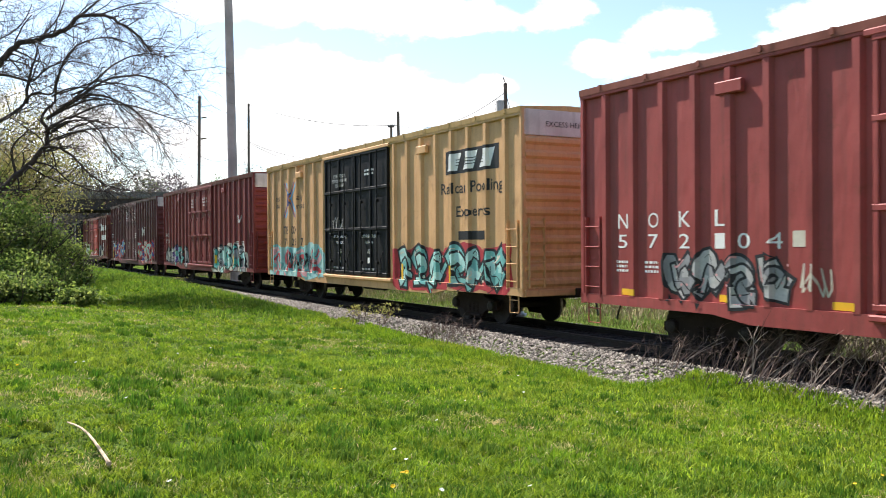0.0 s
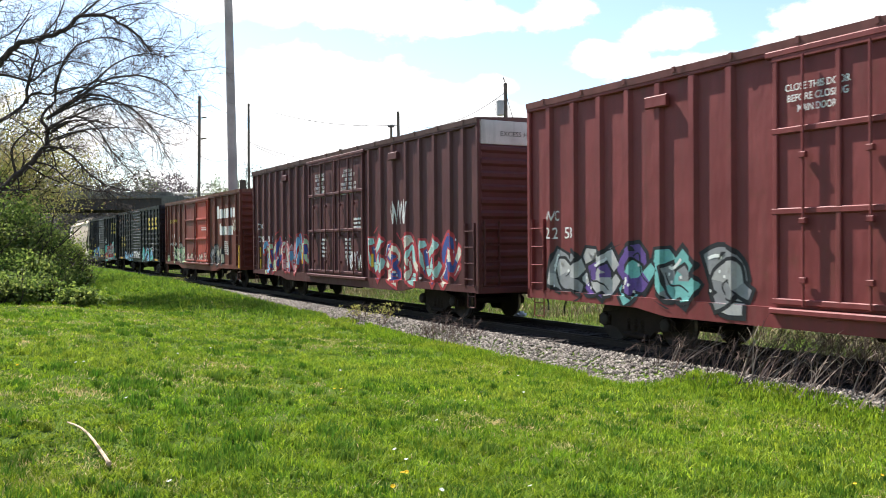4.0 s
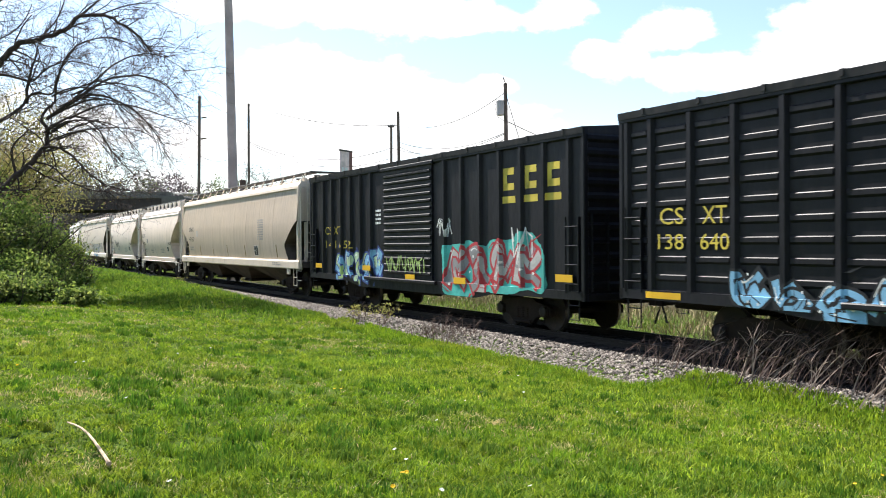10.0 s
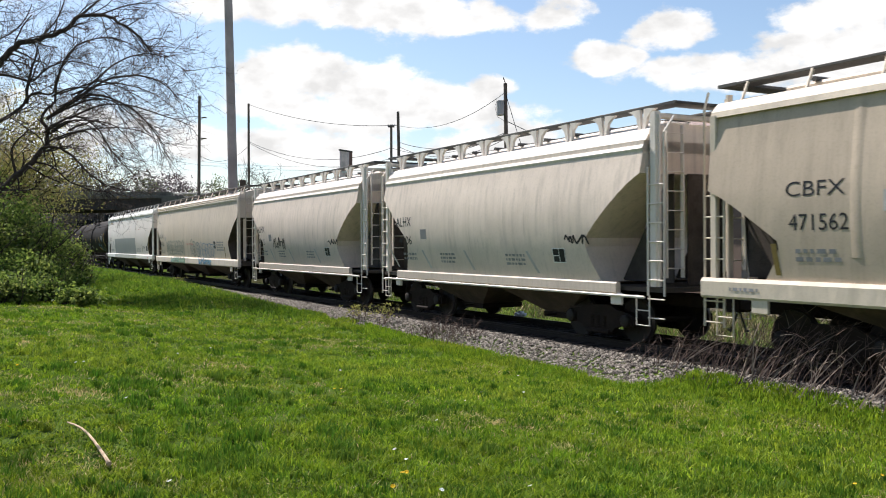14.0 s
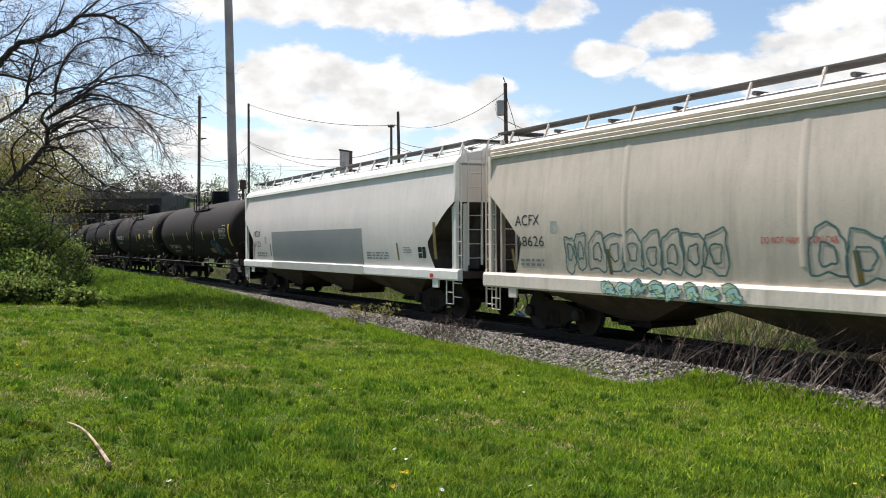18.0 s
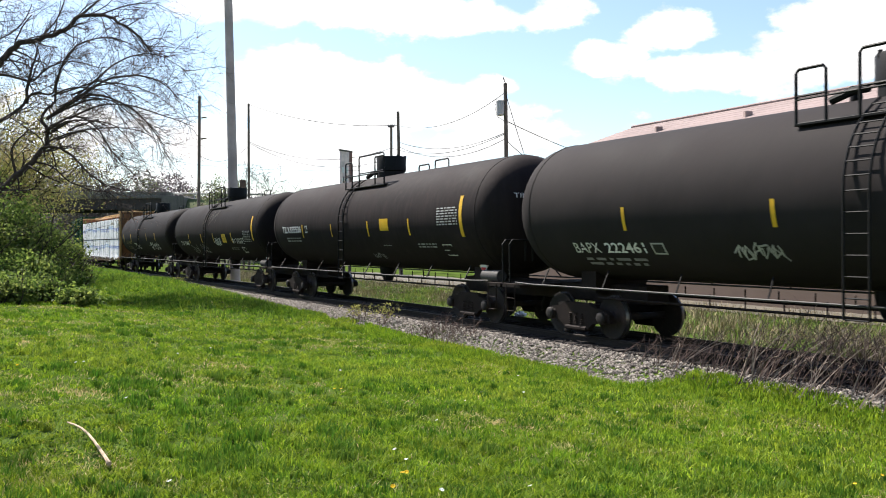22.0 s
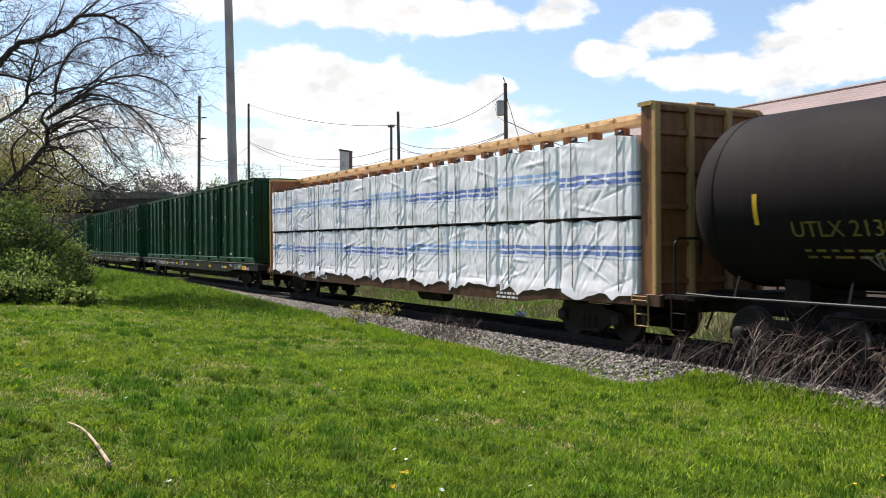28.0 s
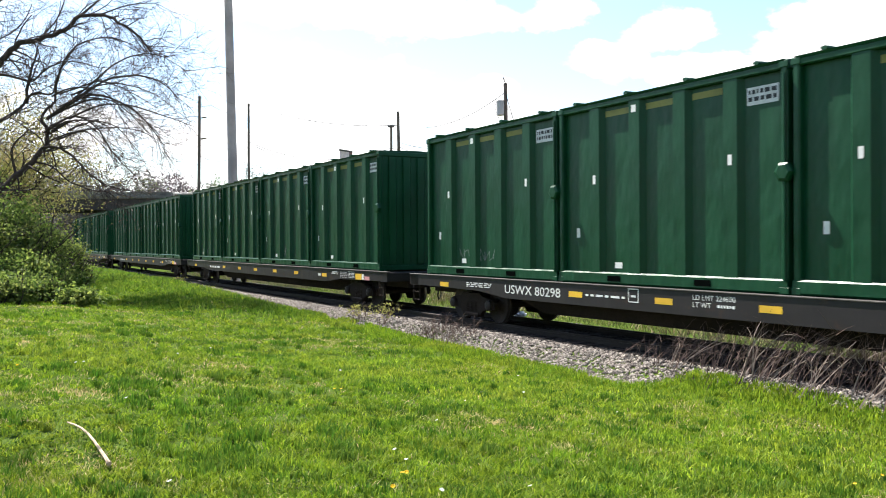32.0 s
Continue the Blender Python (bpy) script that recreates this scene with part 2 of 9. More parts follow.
# ---- mesh helpers ----
class Shape:
    """Collects vertices and faces of one mesh."""

    def __init__(self):
        self.v, self.f, self.m = [], [], []
        self.mi = 0

    def add(self, verts, faces):
        o = len(self.v)
        self.v.extend(verts)
        self.f.extend([tuple(i + o for i in f) for f in faces])
        self.m.extend([self.mi] * len(faces))
        return self

    def box(self, x0, x1, y0, y1, z0, z1):
        v = [(x, y, z) for z in (z0, z1) for y in (y0, y1) for x in (x0, x1)]
        return self.add(v, [(0, 2, 3, 1), (4, 5, 7, 6), (0, 1, 5, 4), (2, 6, 7, 3), (0, 4, 6, 2), (1, 3, 7, 5)])

    def cbox(self, x0, x1, y0, y1, z0, z1, c=0.02):
        """A box with its four long edges chamfered, along its longest side."""
        d = (x1 - x0, y1 - y0, z1 - z0)
        k = d.index(max(d))
        lo, hi = [(x0, x1), (y0, y1), (z0, z1)], None
        a, b = [i for i in range(3) if i != k]
        (a0, a1), (b0, b1) = lo[a], lo[b]
        c = min(c, 0.4 * (a1 - a0), 0.4 * (b1 - b0))
        poly = [(a0 + c, b0), (a1 - c, b0), (a1, b0 + c), (a1, b1 - c), (a1 - c, b1), (a0 + c, b1), (a0, b1 - c), (a0, b0 + c)]
        vs = []
        for e in lo[k]:
            for p, q in poly:
                w = [0, 0, 0]
                w[k], w[a], w[b] = e, p, q
                vs.append(tuple(w))
        n = 8
        fs = [tuple(range(n))[::-1], tuple(range(n, 2 * n))] + [(i, (i + 1) % n, n + (i + 1) % n, n + i) for i in range(n)]
        return self.add(vs, fs)

    def prism(self, poly, e0, e1, axis="x"):
        """poly in the two other axes (in order), drawn out along axis."""
        n, vs = len(poly), []
        for e in (e0, e1):
            for p, q in poly:
                vs.append((e, p, q) if axis == "x" else (p, e, q) if axis == "y" else (p, q, e))
        return self.add(vs, [tuple(range(n))[::-1], tuple(range(n, 2 * n))] + [(i, (i + 1) % n, n + (i + 1) % n, n + i) for i in range(n)])

    def tube(self, pts, r, n=6, r1=None, cap=True):
        r1 = r if r1 is None else r1
        pts = [Vector(p) for p in pts]
        vs, fs = [], []
        side = None
        for i, p in enumerate(pts):
            d = (pts[min(i + 1, len(pts) - 1)] - pts[max(i - 1, 0)]).normalized()
            if side is None:
                side = d.orthogonal().normalized()
            side = (side - d * side.dot(d)).normalized()
            up = d.cross(side)
            rr = r + (r1 - r) * i / max(1, len(pts) - 1)
            for k in range(n):
                a = 2 * math.pi * k / n
                vs.append(tuple(p + (side * math.cos(a) + up * math.sin(a)) * rr))
        for i in range(len(pts) - 1):
            for k in range(n):
                fs.append((i * n + k, i * n + (k + 1) % n, (i + 1) * n + (k + 1) % n, (i + 1) * n + k))
        if cap:
            fs.append(tuple(range(n))[::-1])
            fs.append(tuple(range((len(pts) - 1) * n, len(pts) * n)))
        return self.add(vs, fs)

    def rings(self, rings, close=True, cap=True):
        """Skins a row of rings with equal numbers of points."""
        n = len(rings[0])
        vs, fs = [tuple(p) for r in rings for p in r], []
        for i in range(len(rings) - 1):
            for k in range(n if close else n - 1):
                fs.append((i * n + k, i * n + (k + 1) % n, (i + 1) * n + (k + 1) % n, (i + 1) * n + k))
        if cap:
            fs.append(tuple(range(n))[::-1])
            fs.append(tuple(range((len(rings) - 1) * n, len(rings) * n)))
        return self.add(vs, fs)

    def mesh(self, name, materials, smooth=0.0):
        me = bpy.data.meshes.new(name)
        me.from_pydata(self.v, [], self.f)
        for m in materials if isinstance(materials, (list, tuple)) else [materials]:
            me.materials.append(m)
        if any(self.m):
            me.polygons.foreach_set("material_index", self.m)
        bm = bmesh.new()
        bm.from_mesh(me)
        bmesh.ops.recalc_face_normals(bm, faces=bm.faces)
        bm.to_mesh(me)
        bm.free()
        if smooth:
            me.shade_smooth()
            me.set_sharp_from_angle(angle=radians(smooth))
        me.update()
        return me


def part(name, shape, material, parent, label="", smooth=0.0, at=None, kind=""):
    me = shape if isinstance(shape, bpy.types.Mesh) else shape.mesh(name, material, smooth)
    ob = new(name, me)
    ob.parent = parent
    if at is not None:
        ob.matrix_basis = at
    return tagged(ob, label, kind=kind)


def thing(name, label, category, group="", kind="", at=None):
    ob = new(name)
    ob.empty_display_size = 0.3
    if at is not None:
        ob.matrix_basis = at
    return tagged(ob, label, category, group, kind)


def solo(name, shape, material, label, category="", group="", kind="", smooth=0.0):
    me = shape if isinstance(shape, bpy.types.Mesh) else shape.mesh(name, material, smooth)
    return tagged(new(name, me), label, category, group, kind)


def raw_mesh(name, verts, faces, material, smooth=False):
    """A mesh from numpy arrays of vertices and equal-sided faces."""
    verts, faces = np.asarray(verts, np.float32), np.asarray(faces, np.int32)
    me = bpy.data.meshes.new(name)
    n, k = faces.shape
    me.vertices.add(len(verts))
    me.vertices.foreach_set("co", verts.ravel())
    me.loops.add(n * k)
    me.loops.foreach_set("vertex_index", faces.ravel())
    me.polygons.add(n)
    me.polygons.foreach_set("loop_start", np.arange(0, n * k, k, dtype=np.int32))
    me.polygons.foreach_set("loop_total", np.full(n, k, np.int32))
    me.update(calc_edges=True)
    me.materials.append(material)
    if smooth:
        me.shade_smooth()
    return me


# ---- the railway curve ----
HEAD, BEND, RATE, LAST = 61.1, -66.0, 0.17, 93.0
START = Vector((0.0, 26.57))


def heading(s):
    return radians(min(HEAD + max(0.0, BEND - s) * RATE, LAST))


def along(s):
    """The track's middle at s metres, on the ground plan: straight, then an arc, then straight again."""
    h0 = radians(HEAD)
    p = START + Vector((math.cos(h0), -math.sin(h0))) * max(s, BEND)
    if s < BEND:
        k = radians(RATE)
        far = BEND - (LAST - HEAD) / RATE
        h1 = heading(s)
        a = max(s, far)
        p = p + Vector((-(math.sin(heading(a)) - math.sin(h0)) / k, (math.cos(h0) - math.cos(heading(a))) / k))
        if s < far:
            p = p + Vector((math.cos(h1), -math.sin(h1))) * (s - far)
    return p


def beside(s, d, z=0.0):
    """A point d metres from the middle of the track, towards the lawn."""
    p, h = along(s), heading(s)
    return Vector((p.x - math.sin(h) * d, p.y - math.cos(h) * d, z))


def travelled(t):
    u = t - 16.0
    return 9.977 * u + 0.01283 * u * u / 2 + 0.000456 * u ** 3 / 6


S_TAB = np.arange(-420.0, 80.1, 2.0)
P_TAB = np.array([along(s) for s in S_TAB])
H_TAB = np.array([heading(s) for s in S_TAB])


def track_coords(x, y):
    """Arrays of s and d (towards the lawn) for points on the plan."""
    x, y = np.asarray(x, float), np.asarray(y, float)
    best = np.zeros(x.shape, int)
    bd = np.full(x.shape, 1e18)
    for i in range(len(S_TAB)):
        q = (x - P_TAB[i, 0]) ** 2 + (y - P_TAB[i, 1]) ** 2
        m = q < bd
        bd[m], best[m] = q[m], i
    h = H_TAB[best]
    dx, dy = x - P_TAB[best, 0], y - P_TAB[best, 1]
    return S_TAB[best] + dx * np.cos(h) - dy * np.sin(h), -dx * np.sin(h) - dy * np.cos(h)


def smooth01(v, a, b):
    t = np.clip((v - a) / (b - a), 0, 1)
    return t * t * (3 - 2 * t)


def soft_noise(x, y, f, seed=0.0):
    return (np.sin(x * f + 1.3 + seed) * np.cos(y * f * 1.17 + 0.7 * seed) + np.sin((x + y) * f * 0.61 + 2.1 + seed) * np.cos((x - y) * f * 0.83 - seed)) * 0.5


def ground_z(x, y):
    """Height of the ground: ballast bed, grassy bank, lawn that rises to the camera."""
    x, y = np.asarray(x, float), np.asarray(y, float)
    s, d = track_coords(x, y)
    left = 1 - smooth01(s, -26.0, 4.0)
    foot = -0.42 + 0.40 * left
    lawn = foot + (0.36 - foot) * smooth01(d, 2.6, 13.5)
    lawn = lawn + (1 - smooth01(s, -8.5, -2.2)) * (0.24 * smooth01(d, 2.3, 3.6) * (1 - smooth01(d, 4.4, 7.4)) - 0.07 * smooth01(d, 6.0, 7.6) * (1 - smooth01(d, 8.2, 12.0)))
    bed = -0.17 - (0.30 - 0.22 * left) * smooth01(np.abs(d), 1.5, 2.6)
    far = -0.50 + 0.25 * smooth01(-d, 4, 14)
    side = np.where(d > 0, lawn, far)
    k = smooth01(np.abs(d), 2.2, 3.0)
    z = bed * (1 - k) + side * k
    lump = 0.03 * soft_noise(x, y, 0.9) + 0.018 * soft_noise(x, y, 2.7, 2.0)
    return z + lump * smooth01(np.abs(d), 2.6, 4.5)


def build_ground():
    def axis(lo, hi, near0, near1, step):
        a = list(np.arange(near0, near1 + 1e-6, step))
        k, v = step, near1
        while v < hi:
            k *= 1.35
            v = min(hi, v + k)
            a.append(v)
        k, v = step, near0
        while v > lo:
            k *= 1.35
            v = max(lo, v - k)
            a.insert(0, v)
        return np.array(a)
    xs, ys = axis(-2500, 2500, -30, 16, 0.3), axis(-900, 4500, 1.5, 62, 0.3)
    gx, gy = np.meshgrid(xs, ys)
    gz = ground_z(gx.ravel(), gy.ravel())
    v = np.stack([gx.ravel(), gy.ravel(), gz], 1)
    nx, ny = len(xs), len(ys)
    i = (np.arange(ny - 1)[:, None] * nx + np.arange(nx - 1)[None, :]).ravel()
    f = np.stack([i, i + 1, i + nx + 1, i + nx], 1)
    m = mat("lawn soil and thatch", (0.062, 0.095, 0.020), 1.0, var=0.35, scale=0.8, fine=18, bump=0.03, second=(0.11, 0.115, 0.04), amount=0.5, spec=0.0)
    tagged(new("ground", raw_mesh("ground", v, f, m, True)), "green lawn and rough ground beside the railway", kind="structure")
    # ballast bed: a strip that follows the track, a little above the ground sheet
    sh = Shape()
    prof = [(-2.55, -0.56), (-1.55, -0.155), (1.55, -0.155), (2.55, -0.56)]
    rows = []
    for s in np.arange(-400, 60.1, 2.0):
        row = [beside(s, d, z if d < 2 else (z + 0.22 * (1 - float(smooth01(s, -26.0, 4.0))))) for d, z in prof]
        for d in (2.5, 2.8):
            v = beside(s, d)
            v.z = float(ground_z(np.array([v.x]), np.array([v.y]))[0]) + 0.015
            row.append(v)
        if row[3].z >= row[4].z:
            row[4] = row[3] + (row[5] - row[4]) * 0.5
        rows.append(row)
    sh.rings(rows, close=False, cap=False)
    bm = mat("ballast gravel bed", (0.034, 0.030, 0.027), 0.95, var=0.4, scale=3, fine=26, bump=0.04, second=(0.04, 0.035, 0.03), amount=0.6)
    solo("ballast_bed", sh, bm, "dark grey crushed stone ballast under the track", kind="structure")


build_ground()


def build_track():
    track = thing("railway_track", "straight steel rails on dark wooden sleepers in ballast", "railway track", kind="structure")
    prof = [(-0.075, -0.172), (0.075, -0.172), (0.07, -0.155), (0.012, -0.135), (0.012, -0.045), (0.036, -0.035), (0.036, -0.004), (0.03, 0.0), (-0.03, 0.0), (-0.036, -0.004), (-0.036, -0.035), (-0.012, -0.045), (-0.012, -0.135), (-0.07, -0.155)]
    for off in (0.755, -0.755):
        web, head = Shape(), Shape()
        ss = list(np.arange(-400, 60.1, 4.0))
        web.rings([[beside(s, off + a, b) for a, b in prof] for s in ss])
        head.rings([[beside(s, off + a, b) for a, b in ((-0.028, -0.002), (0.028, -0.002), (0.026, 0.003), (-0.026, 0.003))] for s in ss])
        r = part("rail", web, M["rail"], track, "rusty steel rail")
        part("running_surface", head, M["rail_top"], r, "worn rail head")
    tie = Shape().cbox(-0.11, 0.11, -1.3, 1.3, -0.30, -0.135, 0.015).mesh("sleeper", M["tie"])
    rng = random.Random(4)
    for i in range(230):
        s = 24 - i * 0.54
        p, h = along(s), heading(s)
        part("sleeper", tie, None, track, at=pose(p.x, p.y, rng.uniform(-0.012, 0.01), 0, 0, -math.degrees(h) + rng.uniform(-1.5, 1.5)))


build_track()


# ---- lawn, stones and weeds ----
rs = np.random.RandomState(5)


def pick_points(n, dmin, dmax, power, spread=1.08, side=1.0):
    """Points on the plan inside the camera's wedge, denser near it."""
    u = rs.rand(n)
    depth = dmin * (dmax / dmin) ** (u ** power)
    x = (rs.rand(n) * 2 - 1) * 0.5 * spread * depth
    return x, depth


def blades(name, x, y, z, height, width, material, lean=0.5, label="", bend=0.35):
    """Each blade: a narrow bent leaf of two quads that ends in a point."""
    n = len(x)
    a = rs.rand(n) * 2 * np.pi
    ca, sa = np.cos(a), np.sin(a)
    b = rs.rand(n) * 2 * np.pi
    le = lean * rs.rand(n) * height
    lx, ly = np.cos(b) * le, np.sin(b) * le
    w = width * (0.6 + 0.8 * rs.rand(n))
    P = np.zeros((n, 5, 3), np.float32)
    P[:, 0] = np.stack([x - ca * w, y - sa * w, z], 1)
    P[:, 1] = np.stack([x + ca * w, y + sa * w, z], 1)
    mx, my, mz = x + lx * bend, y + ly * bend, z + height * 0.6
    P[:, 2] = np.stack([mx + ca * w * 0.8, my + sa * w * 0.8, mz], 1)
    P[:, 3] = np.stack([mx - ca * w * 0.8, my - sa * w * 0.8, mz], 1)
    P[:, 4] = np.stack([x + lx, y + ly, z + height], 1)
    o = np.arange(n)[:, None] * 5
    F = np.concatenate([np.stack([o[:, 0], o[:, 0] + 1, o[:, 0] + 2], 1), np.stack([o[:, 0], o[:, 0] + 2, o[:, 0] + 3], 1), np.stack([o[:, 0] + 3, o[:, 0] + 2, o[:, 0] + 4], 1)])
    me = raw_mesh(name, P.reshape(-1, 3), F, material)
    return tagged(new(name, me), label, "grass", kind="stuff")


def edge_of_grass(s):
    """Distance from the track's middle at which the lawn begins; it bulges towards the rail by the weeds."""
    return 2.25 + 0.25 * smooth01(s, -2.0, 4.0) + 0.25 * smooth01(s, 6.0, 10.0) - 0.85 * smooth01(s, 11.2, 12.4) + 0.15 * smooth01(s, 14.5, 16.0)


M["fresh"] = leaf_mat("lush bright grass blade", (0.21, 0.338, 0.024), 0.45, 0.4, 0.6)
M["verge_blade"] = leaf_mat("dull verge blade", (0.125, 0.185, 0.035), 0.4, 0.4, 0.5)
M["tuft"] = leaf_mat("dark green tuft blade", (0.085, 0.185, 0.016), 0.38, 0.35, 0.9)


def build_lawn():
    # mown lawn
    cx, cy = pick_points(13000, 4.6, 46.0, 0.8)
    cr = 0.03 + 0.07 * rs.rand(len(cx)) + 0.002 * cy
    k = 25
    a, q = rs.rand(len(cx), k) * 6.283, rs.rand(len(cx), k) ** 0.7
    x1, y1 = (cx[:, None] + cr[:, None] * q * np.cos(a)).ravel(), (cy[:, None] + cr[:, None] * q * np.sin(a)).ravel()
    tall = np.repeat(0.7 + 0.9 * rs.rand(len(cx)), k)
    x2, y2 = pick_points(90000, 4.6, 46.0, 0.8)
    x, y, tall = np.concatenate([x1, x2]), np.concatenate([y1, y2]), np.concatenate([tall, np.full(len(x2), 0.75)])
    s, d = track_coords(x, y)
    patch = soft_noise(x, y, 0.55) + 0.7 * soft_noise(x, y, 1.9, 3.0) + 0.6 * soft_noise(x, y, 5.1, 1.0) + 0.4 * soft_noise(x, y, 11.0, 6.0)
    keep = (d > edge_of_grass(s) + 0.3 * soft_noise(x, y, 1.3, 4.0)) & (rs.rand(len(x)) < 0.82 + 0.28 * patch)
    x, y, patch, d, tall = x[keep], y[keep], patch[keep], d[keep], tall[keep]
    h = tall * (0.028 + 0.026 * rs.rand(len(x))) * (1 + 0.38 * patch) * (0.9 + 0.02 * y)
    h *= 1 + 0.3 * (1 - smooth01(d, 2.6, 5.0))
    blades("lawn_grass", x, y, ground_z(x, y), h, 0.0030 + 0.00034 * y, M["blade"], 1.7, "fresh green mown lawn grass")
    # thin dry blades where the lawn is worn
    x, y = pick_points(190000, 4.6, 34.0, 0.8)
    s, d = track_coords(x, y)
    worn = 0.55 * smooth01(x, 0.5, 5.0) + soft_noise(x, y, 0.8, 9.0) + 0.6 * soft_noise(x, y, 2.3, 4.0) + 0.35 * soft_noise(x, y, 6.0, 2.0)
    k = (d > edge_of_grass(s) + 0.5) & (rs.rand(len(x)) < smooth01(worn, 0.1, 1.0) * 0.95 + 0.04)
    x, y = x[k], y[k]
    blades("dry_grass", x, y, ground_z(x, y), 0.028 + 0.03 * rs.rand(len(x)), 0.0026 + 0.00032 * y, M["dry_blade"], 2.2, "thin pale dry grass in worn parts of the lawn")
    # darker tall tufts scattered in the lawn
    cx, cy = pick_points(680, 5.0, 40, 0.8)
    n = 60
    r = 0.05 + 0.16 * rs.rand(len(cx), 1)
    a, q = rs.rand(len(cx), n) * 6.283, np.sqrt(rs.rand(len(cx), n))
    x, y = (cx[:, None] + r * q * np.cos(a)).ravel(), (cy[:, None] + r * q * np.sin(a)).ravel()
    s, d = track_coords(x, y)
    k = d > 2.6
    x, y = x[k], y[k]
    blades("grass_tufts", x, y, ground_z(x, y), 0.06 + 0.06 * rs.rand(len(x)), 0.005 + 0.0003 * y, M["tuft"], 0.8, "darker taller grass tufts in the lawn")
    # tall bank grass towards the bush and along the ballast
    n = 60000
    s = -62 + 60 * rs.rand(n)
    d = 2.3 + 4.9 * rs.rand(n) ** 1.3
    k = rs.rand(n) < (1 - 0.95 * smooth01(s, -6, -2)) * (0.5 + 0.6 * soft_noise(s, d, 0.7, 1.0) + 0.35 * soft_noise(s, d, 2.9, 5.0)) + 0.04
    s, d = s[k], d[k]
    p = np.array([beside(a, b) for a, b in zip(s, d)])
    x, y = p[:, 0], p[:, 1]
    blades("bank_grass", x, y, ground_z(x, y), (0.07 + 0.15 * rs.rand(len(x))) * (1 + 0.5 * soft_noise(s, d, 1.9, 6.0)), 0.010 + 0.0002 * y, M["long_blade"], 1.2, "long green grass on the bank beside the track")
    # fringe of long grass where the lawn meets the ballast
    n = 22000
    s = -10 + 28 * rs.rand(n)
    d = edge_of_grass(s) - 0.1 + 0.9 * rs.rand(n) ** 1.5
    k = soft_noise(s * 2.2, d, 1.0, 2.0) + 0.4 * soft_noise(s * 7, d, 1.0, 5.0) > -0.35
    s, d = s[k], d[k]
    p = np.array([beside(a, b) for a, b in zip(s, d)])
    x, y = p[:, 0], p[:, 1]
    blades("fringe_grass", x, y, ground_z(x, y), 0.05 + 0.10 * rs.rand(len(x)), 0.009, M["blade"], 0.9, "bright green grass fringe along the ballast")
    n = 24000
    s = 7.0 + 11.0 * rs.rand(n)
    d = edge_of_grass(s) + 5.0 * rs.rand(n) ** 1.3
    p = np.array([beside(a, b) for a, b in zip(s, d)])
    x, y = p[:, 0], p[:, 1]
    blades("fringe_grass", x, y, ground_z(x, y), 0.035 + 0.05 * rs.rand(n), 0.009, M["fresh"], 1.2, "lush bright grass by the weeds")
    # far side: rough green patches, dry straw and dead stems, thin beside the far ballast
    n = 90000
    s = -60 + 84 * rs.rand(n)
    d = -2.5 - 8.0 * rs.rand(n) ** 1.2
    p = np.array([beside(a, b) for a, b in zip(s, d)])
    x, y = p[:, 0], p[:, 1]
    wild = soft_noise(s, d, 0.55, 3.0) + 0.6 * soft_noise(s, d, 1.5, 2.0) + 0.5 * soft_noise(s, d, 4.0, 8.0)
    z = ground_z(x, y)
    out = smooth01(-d, 3.0, 5.2)
    straw = wild + 0.5 * rs.rand(n) > 0.15
    g = ~straw & (rs.rand(n) < 0.05 + 0.95 * out)
    blades("verge_grass", x[g], y[g], z[g], (0.03 + 0.09 * rs.rand(g.sum())) * (0.6 + 0.8 * out[g]), 0.012, M["verge_blade"], 1.3, "rough dull green verge grass behind the track")
    g = straw & (rs.rand(n) < 0.08 + 0.8 * out)
    blades("straw_weeds", x[g], y[g], z[g], (0.06 + 0.26 * rs.rand(g.sum()) ** 1.5) * (0.4 + 0.9 * out[g]), 0.009, M["straw"], 1.1, "dry straw coloured weeds behind the track")
    # low broad leaves in the lawn
    cx, cy = pick_points(2600, 4.6, 20, 0.85)
    s, d = track_coords(cx, cy)
    k = (d > 2.8) & (soft_noise(cx, cy, 1.1, 7.0) > 0.15)
    cx, cy = cx[k], cy[k]
    n = 14
    a, q = rs.rand(len(cx), n) * 6.283, 0.01 + 0.10 * rs.rand(len(cx), n)
    x, y = (cx[:, None] + q * np.cos(a)).ravel(), (cy[:, None] + q * np.sin(a)).ravel()
    leaves("lawn_weeds", np.stack([x, y, ground_z(x, y) + 0.02 + 0.03 * rs.rand(len(x))], 1), 0.017, M["clover"], "small broad leaved weeds in the lawn", flat=0.5)


def leaves(name, pts, size, material, label, flat=0.0, parent=None, aspect=1.6):
    """Small pointed leaves, each a bent diamond of two triangles, at random turns."""
    n = len(pts)
    a = rs.normal(size=(n, 3))
    if flat:
        a[:, 2] *= 1 - flat
    a /= np.linalg.norm(a, axis=1, keepdims=True)
    b = np.cross(a, rs.normal(size=(n, 3)))
    b /= np.linalg.norm(b, axis=1, keepdims=True)
    sz = (size * (0.6 + 0.8 * rs.rand(n)))[:, None]
    c = np.cross(a, b) * sz * 0.25
    P = np.stack([pts - a * sz * aspect * 0.5, pts + b * sz * 0.5 + c, pts + a * sz * aspect * 0.5, pts - b * sz * 0.5 + c], 1)
    o = np.arange(n) * 4
    F = np.concatenate([np.stack([o, o + 1, o + 2], 1), np.stack([o, o + 2, o + 3], 1)])
    me = raw_mesh(name, P.reshape(-1, 3), F, material)
    ob = new(name, me)
    if parent is None:
        return tagged(ob, label, "plants", kind="stuff")
    ob.parent = parent
    return tagged(ob, label, kind="stuff")


